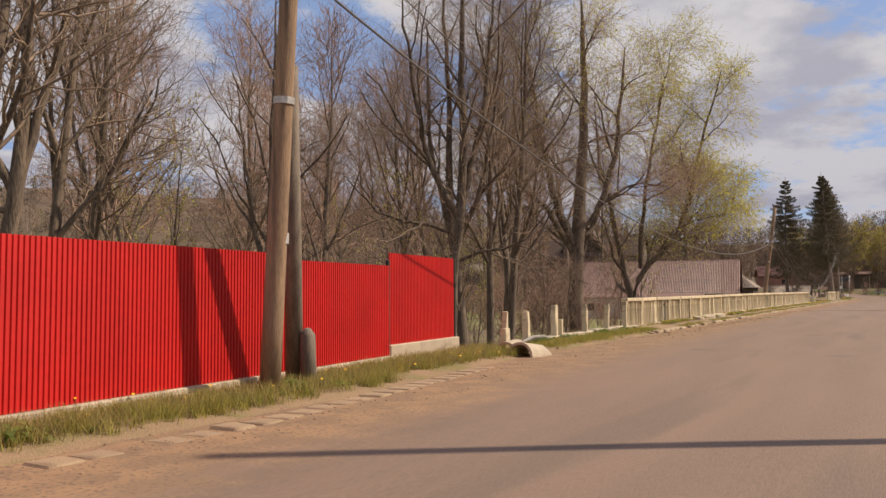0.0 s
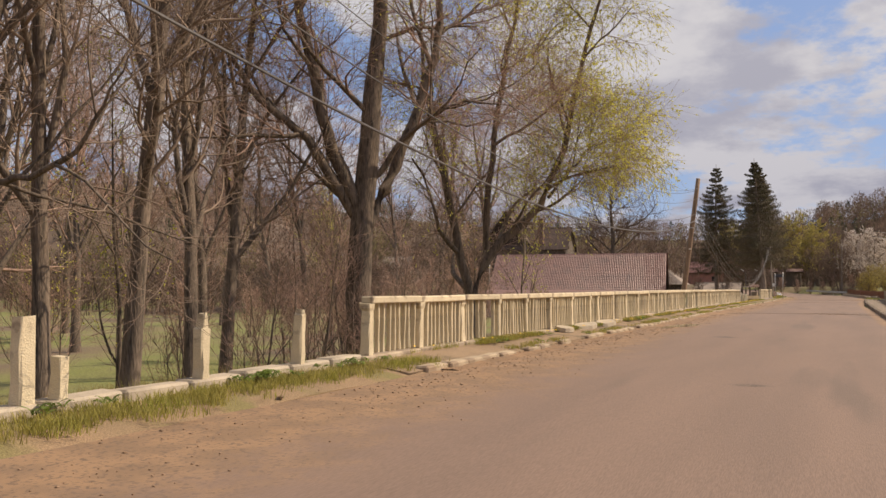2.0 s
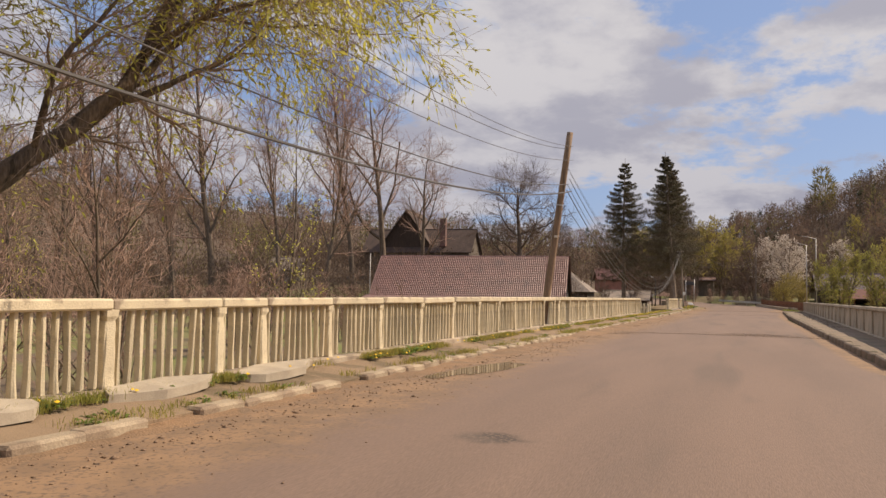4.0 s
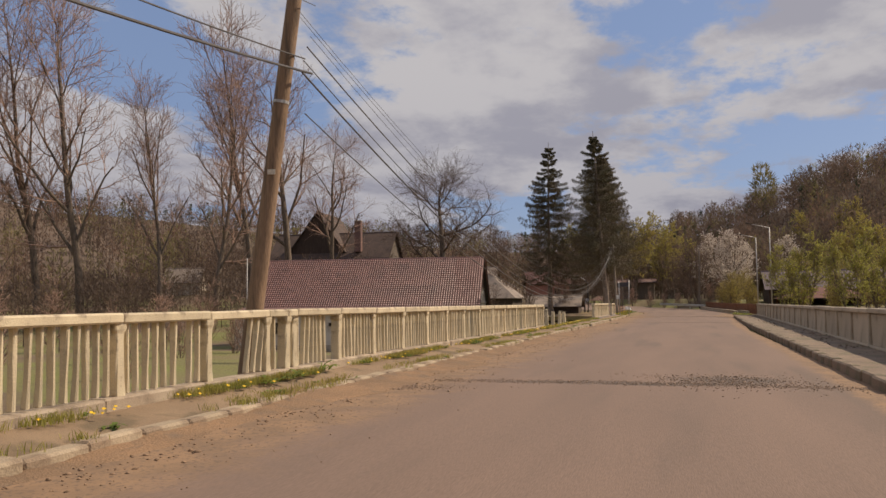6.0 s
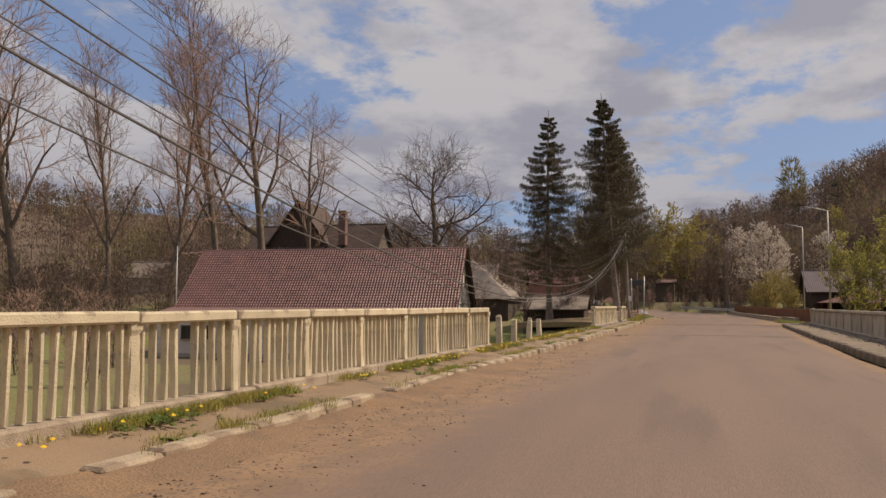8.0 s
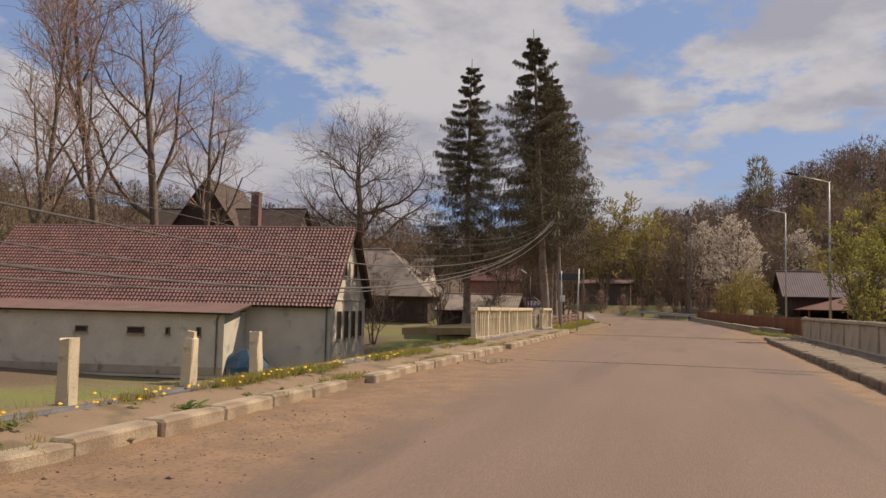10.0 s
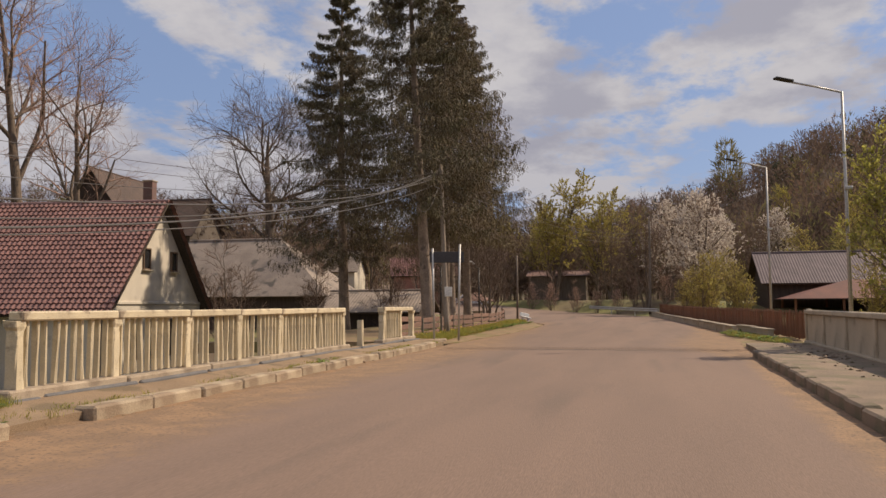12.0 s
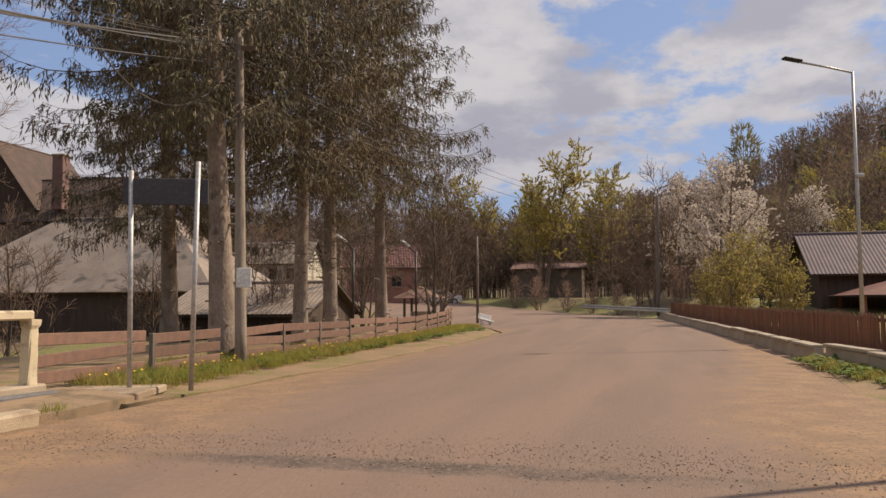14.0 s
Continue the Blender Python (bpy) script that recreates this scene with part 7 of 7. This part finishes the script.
woods("tangled scrub at the foot of the hill", 67, 420, ring_place(8, 60, 75, 150), 6, 2.6, M_FOREST[2])
woods("tall pale poplar on the hill crest", 68, 3, lambda g: (29 + g.normal(), 335 + g.normal()), 22, 4.0, M_FOREST[2], False, 220)

woods("dense brown woods behind the bend", 71, 230, lambda g: (g.uniform(-32, 34), g.uniform(203, 240)), 9.0, 2.6, M_FOREST[0])
woods("greening trees behind the bend", 72, 60, lambda g: (g.uniform(-30, 34), g.uniform(205, 240)), 8.5, 2.6, M_FOREST[2])
woods("dark undergrowth behind the hut", 73, 150, lambda g: (g.uniform(-26, 22), g.uniform(200, 212)), 4.5, 2.2, M_FOREST[0])
woods("thick brown woods on the hill above the shed", 74, 520, ring_place(-6, 36, 130, 290), 9.5, 2.8, M_FOREST[0])
woods("dark conifers among the brown woods", 75, 90, ring_place(-4, 30, 180, 290), 9.0, 1.7, M_FOREST[1], True, 110)
grass("short lawn grass below the causeway", 35, 11000, lambda g: (lambda x, y: (x, y, tz(x, y) - 0.01))(g.uniform(-19, -5.6), g.uniform(82, 118)), 0.13, M_GRASS)
slab = new("concrete_slab", MB().box((0, 0, 0), (1.5, 1.1, 0.12), None, 0.02).mesh("concrete_slab", M_SLAB))
slab.matrix_world = pose(-4.0, 119.95, 0.10, 1, -1, 12)
tagged(slab, "pale concrete slab laid over the ditch by the railing end", "slab")

for y, L, rz, seed in ((29.4, 1.7, -4, 1), (31.9, 1.9, 3, 2), (27.3, 0.8, 8, 3)):
    r2 = random.Random(seed)
    n = 11
    rim = [(0.26 * math.sin(2 * math.pi * k / n) * r2.uniform(0.8, 1.15), L / 2 * math.cos(2 * math.pi * k / n) * r2.uniform(0.85, 1.1)) for k in range(n)]
    mb = MB().add([(x, y2, 0.05 + r2.uniform(0, 0.02)) for x, y2 in rim] + [(x * 1.04, y2 * 1.02, -0.05) for x, y2 in rim], [tuple(range(n))[::-1], tuple(range(n, 2 * n))] + [(k, (k + 1) % n, (k + 1) % n + n, k + n) for k in range(n)])
    ob = new("broken_slab", mb.mesh("broken_slab", M_STONE))
    ob.matrix_world = pose(-3.86, y, 0.25, 2, 7, rz)
    tagged(ob, "pale broken concrete slab lying at the railing foot", "slab", "broken slabs")

M_TARP = mat("faded_blue_tarpaulin", (0.035, 0.09, 0.15), (0.03, 0.07, 0.12), 0.6, 2, 15, 0.2)
mb = MB()
r2 = random.Random(4)
n = 12
rings = [(1.1, 0.0), (1.0, 0.4), (0.75, 0.75), (0.35, 1.0)]
vs = [(r * 1.3 * math.cos(2 * math.pi * k / n) * r2.uniform(0.9, 1.1), r * 0.8 * math.sin(2 * math.pi * k / n) * r2.uniform(0.9, 1.1), z + r2.uniform(-0.06, 0.06)) for r, z in rings for k in range(n)] + [(0, 0, 1.06)]
fs = [(i * n + k, i * n + (k + 1) % n, (i + 1) * n + (k + 1) % n, (i + 1) * n + k) for i in range(3) for k in range(n)] + [(3 * n + k, 3 * n + (k + 1) % n, 4 * n) for k in range(n)]
ob = new("tarpaulin", mb.add(vs, fs).mesh("tarpaulin", M_TARP))
ob.matrix_world = pose(-23.3, 118.7, -3.25, 0, 0, 8) @ Matrix.Diagonal((1.25, 1.3, 1.55, 1))
tagged(ob, "heap covered with a faded blue tarpaulin by the house wall", "heap")
gate = thing("garden_gate", "small white slatted gate beside the annex", "gate", at=(-26.2, 119.3, -3.2), rz=8)
for k in range(7):
    part("slat", MB().box((0.16 * k, 0, 0.65), (0.07, 0.03, 1.3), None, 0.006), M_WHITE, gate)
for z in (0.3, 1.05):
    part("rail", MB().box((0.48, 0.035, z), (1.1, 0.035, 0.08), None, 0.006), M_WHITE, gate)
gable_house("garden_hut", "small pale hut on the far meadow edge", (-90, 176, 0), 20, 7, 5, 3.0, 6.6, 9.2, M_WALL, M_GREYROOF, 0.4, 0.4, False)

scatter_stones("rubble", "broken concrete bits strewn over the parapet walk", 12, 420, lambda g: (lambda y: (5.75 + (y - 40) * 0.023 + 0.5 * g.uniform(0, 2), y))(g.uniform(60, 118)), 0.035, M_WALK, zoff=0.14)
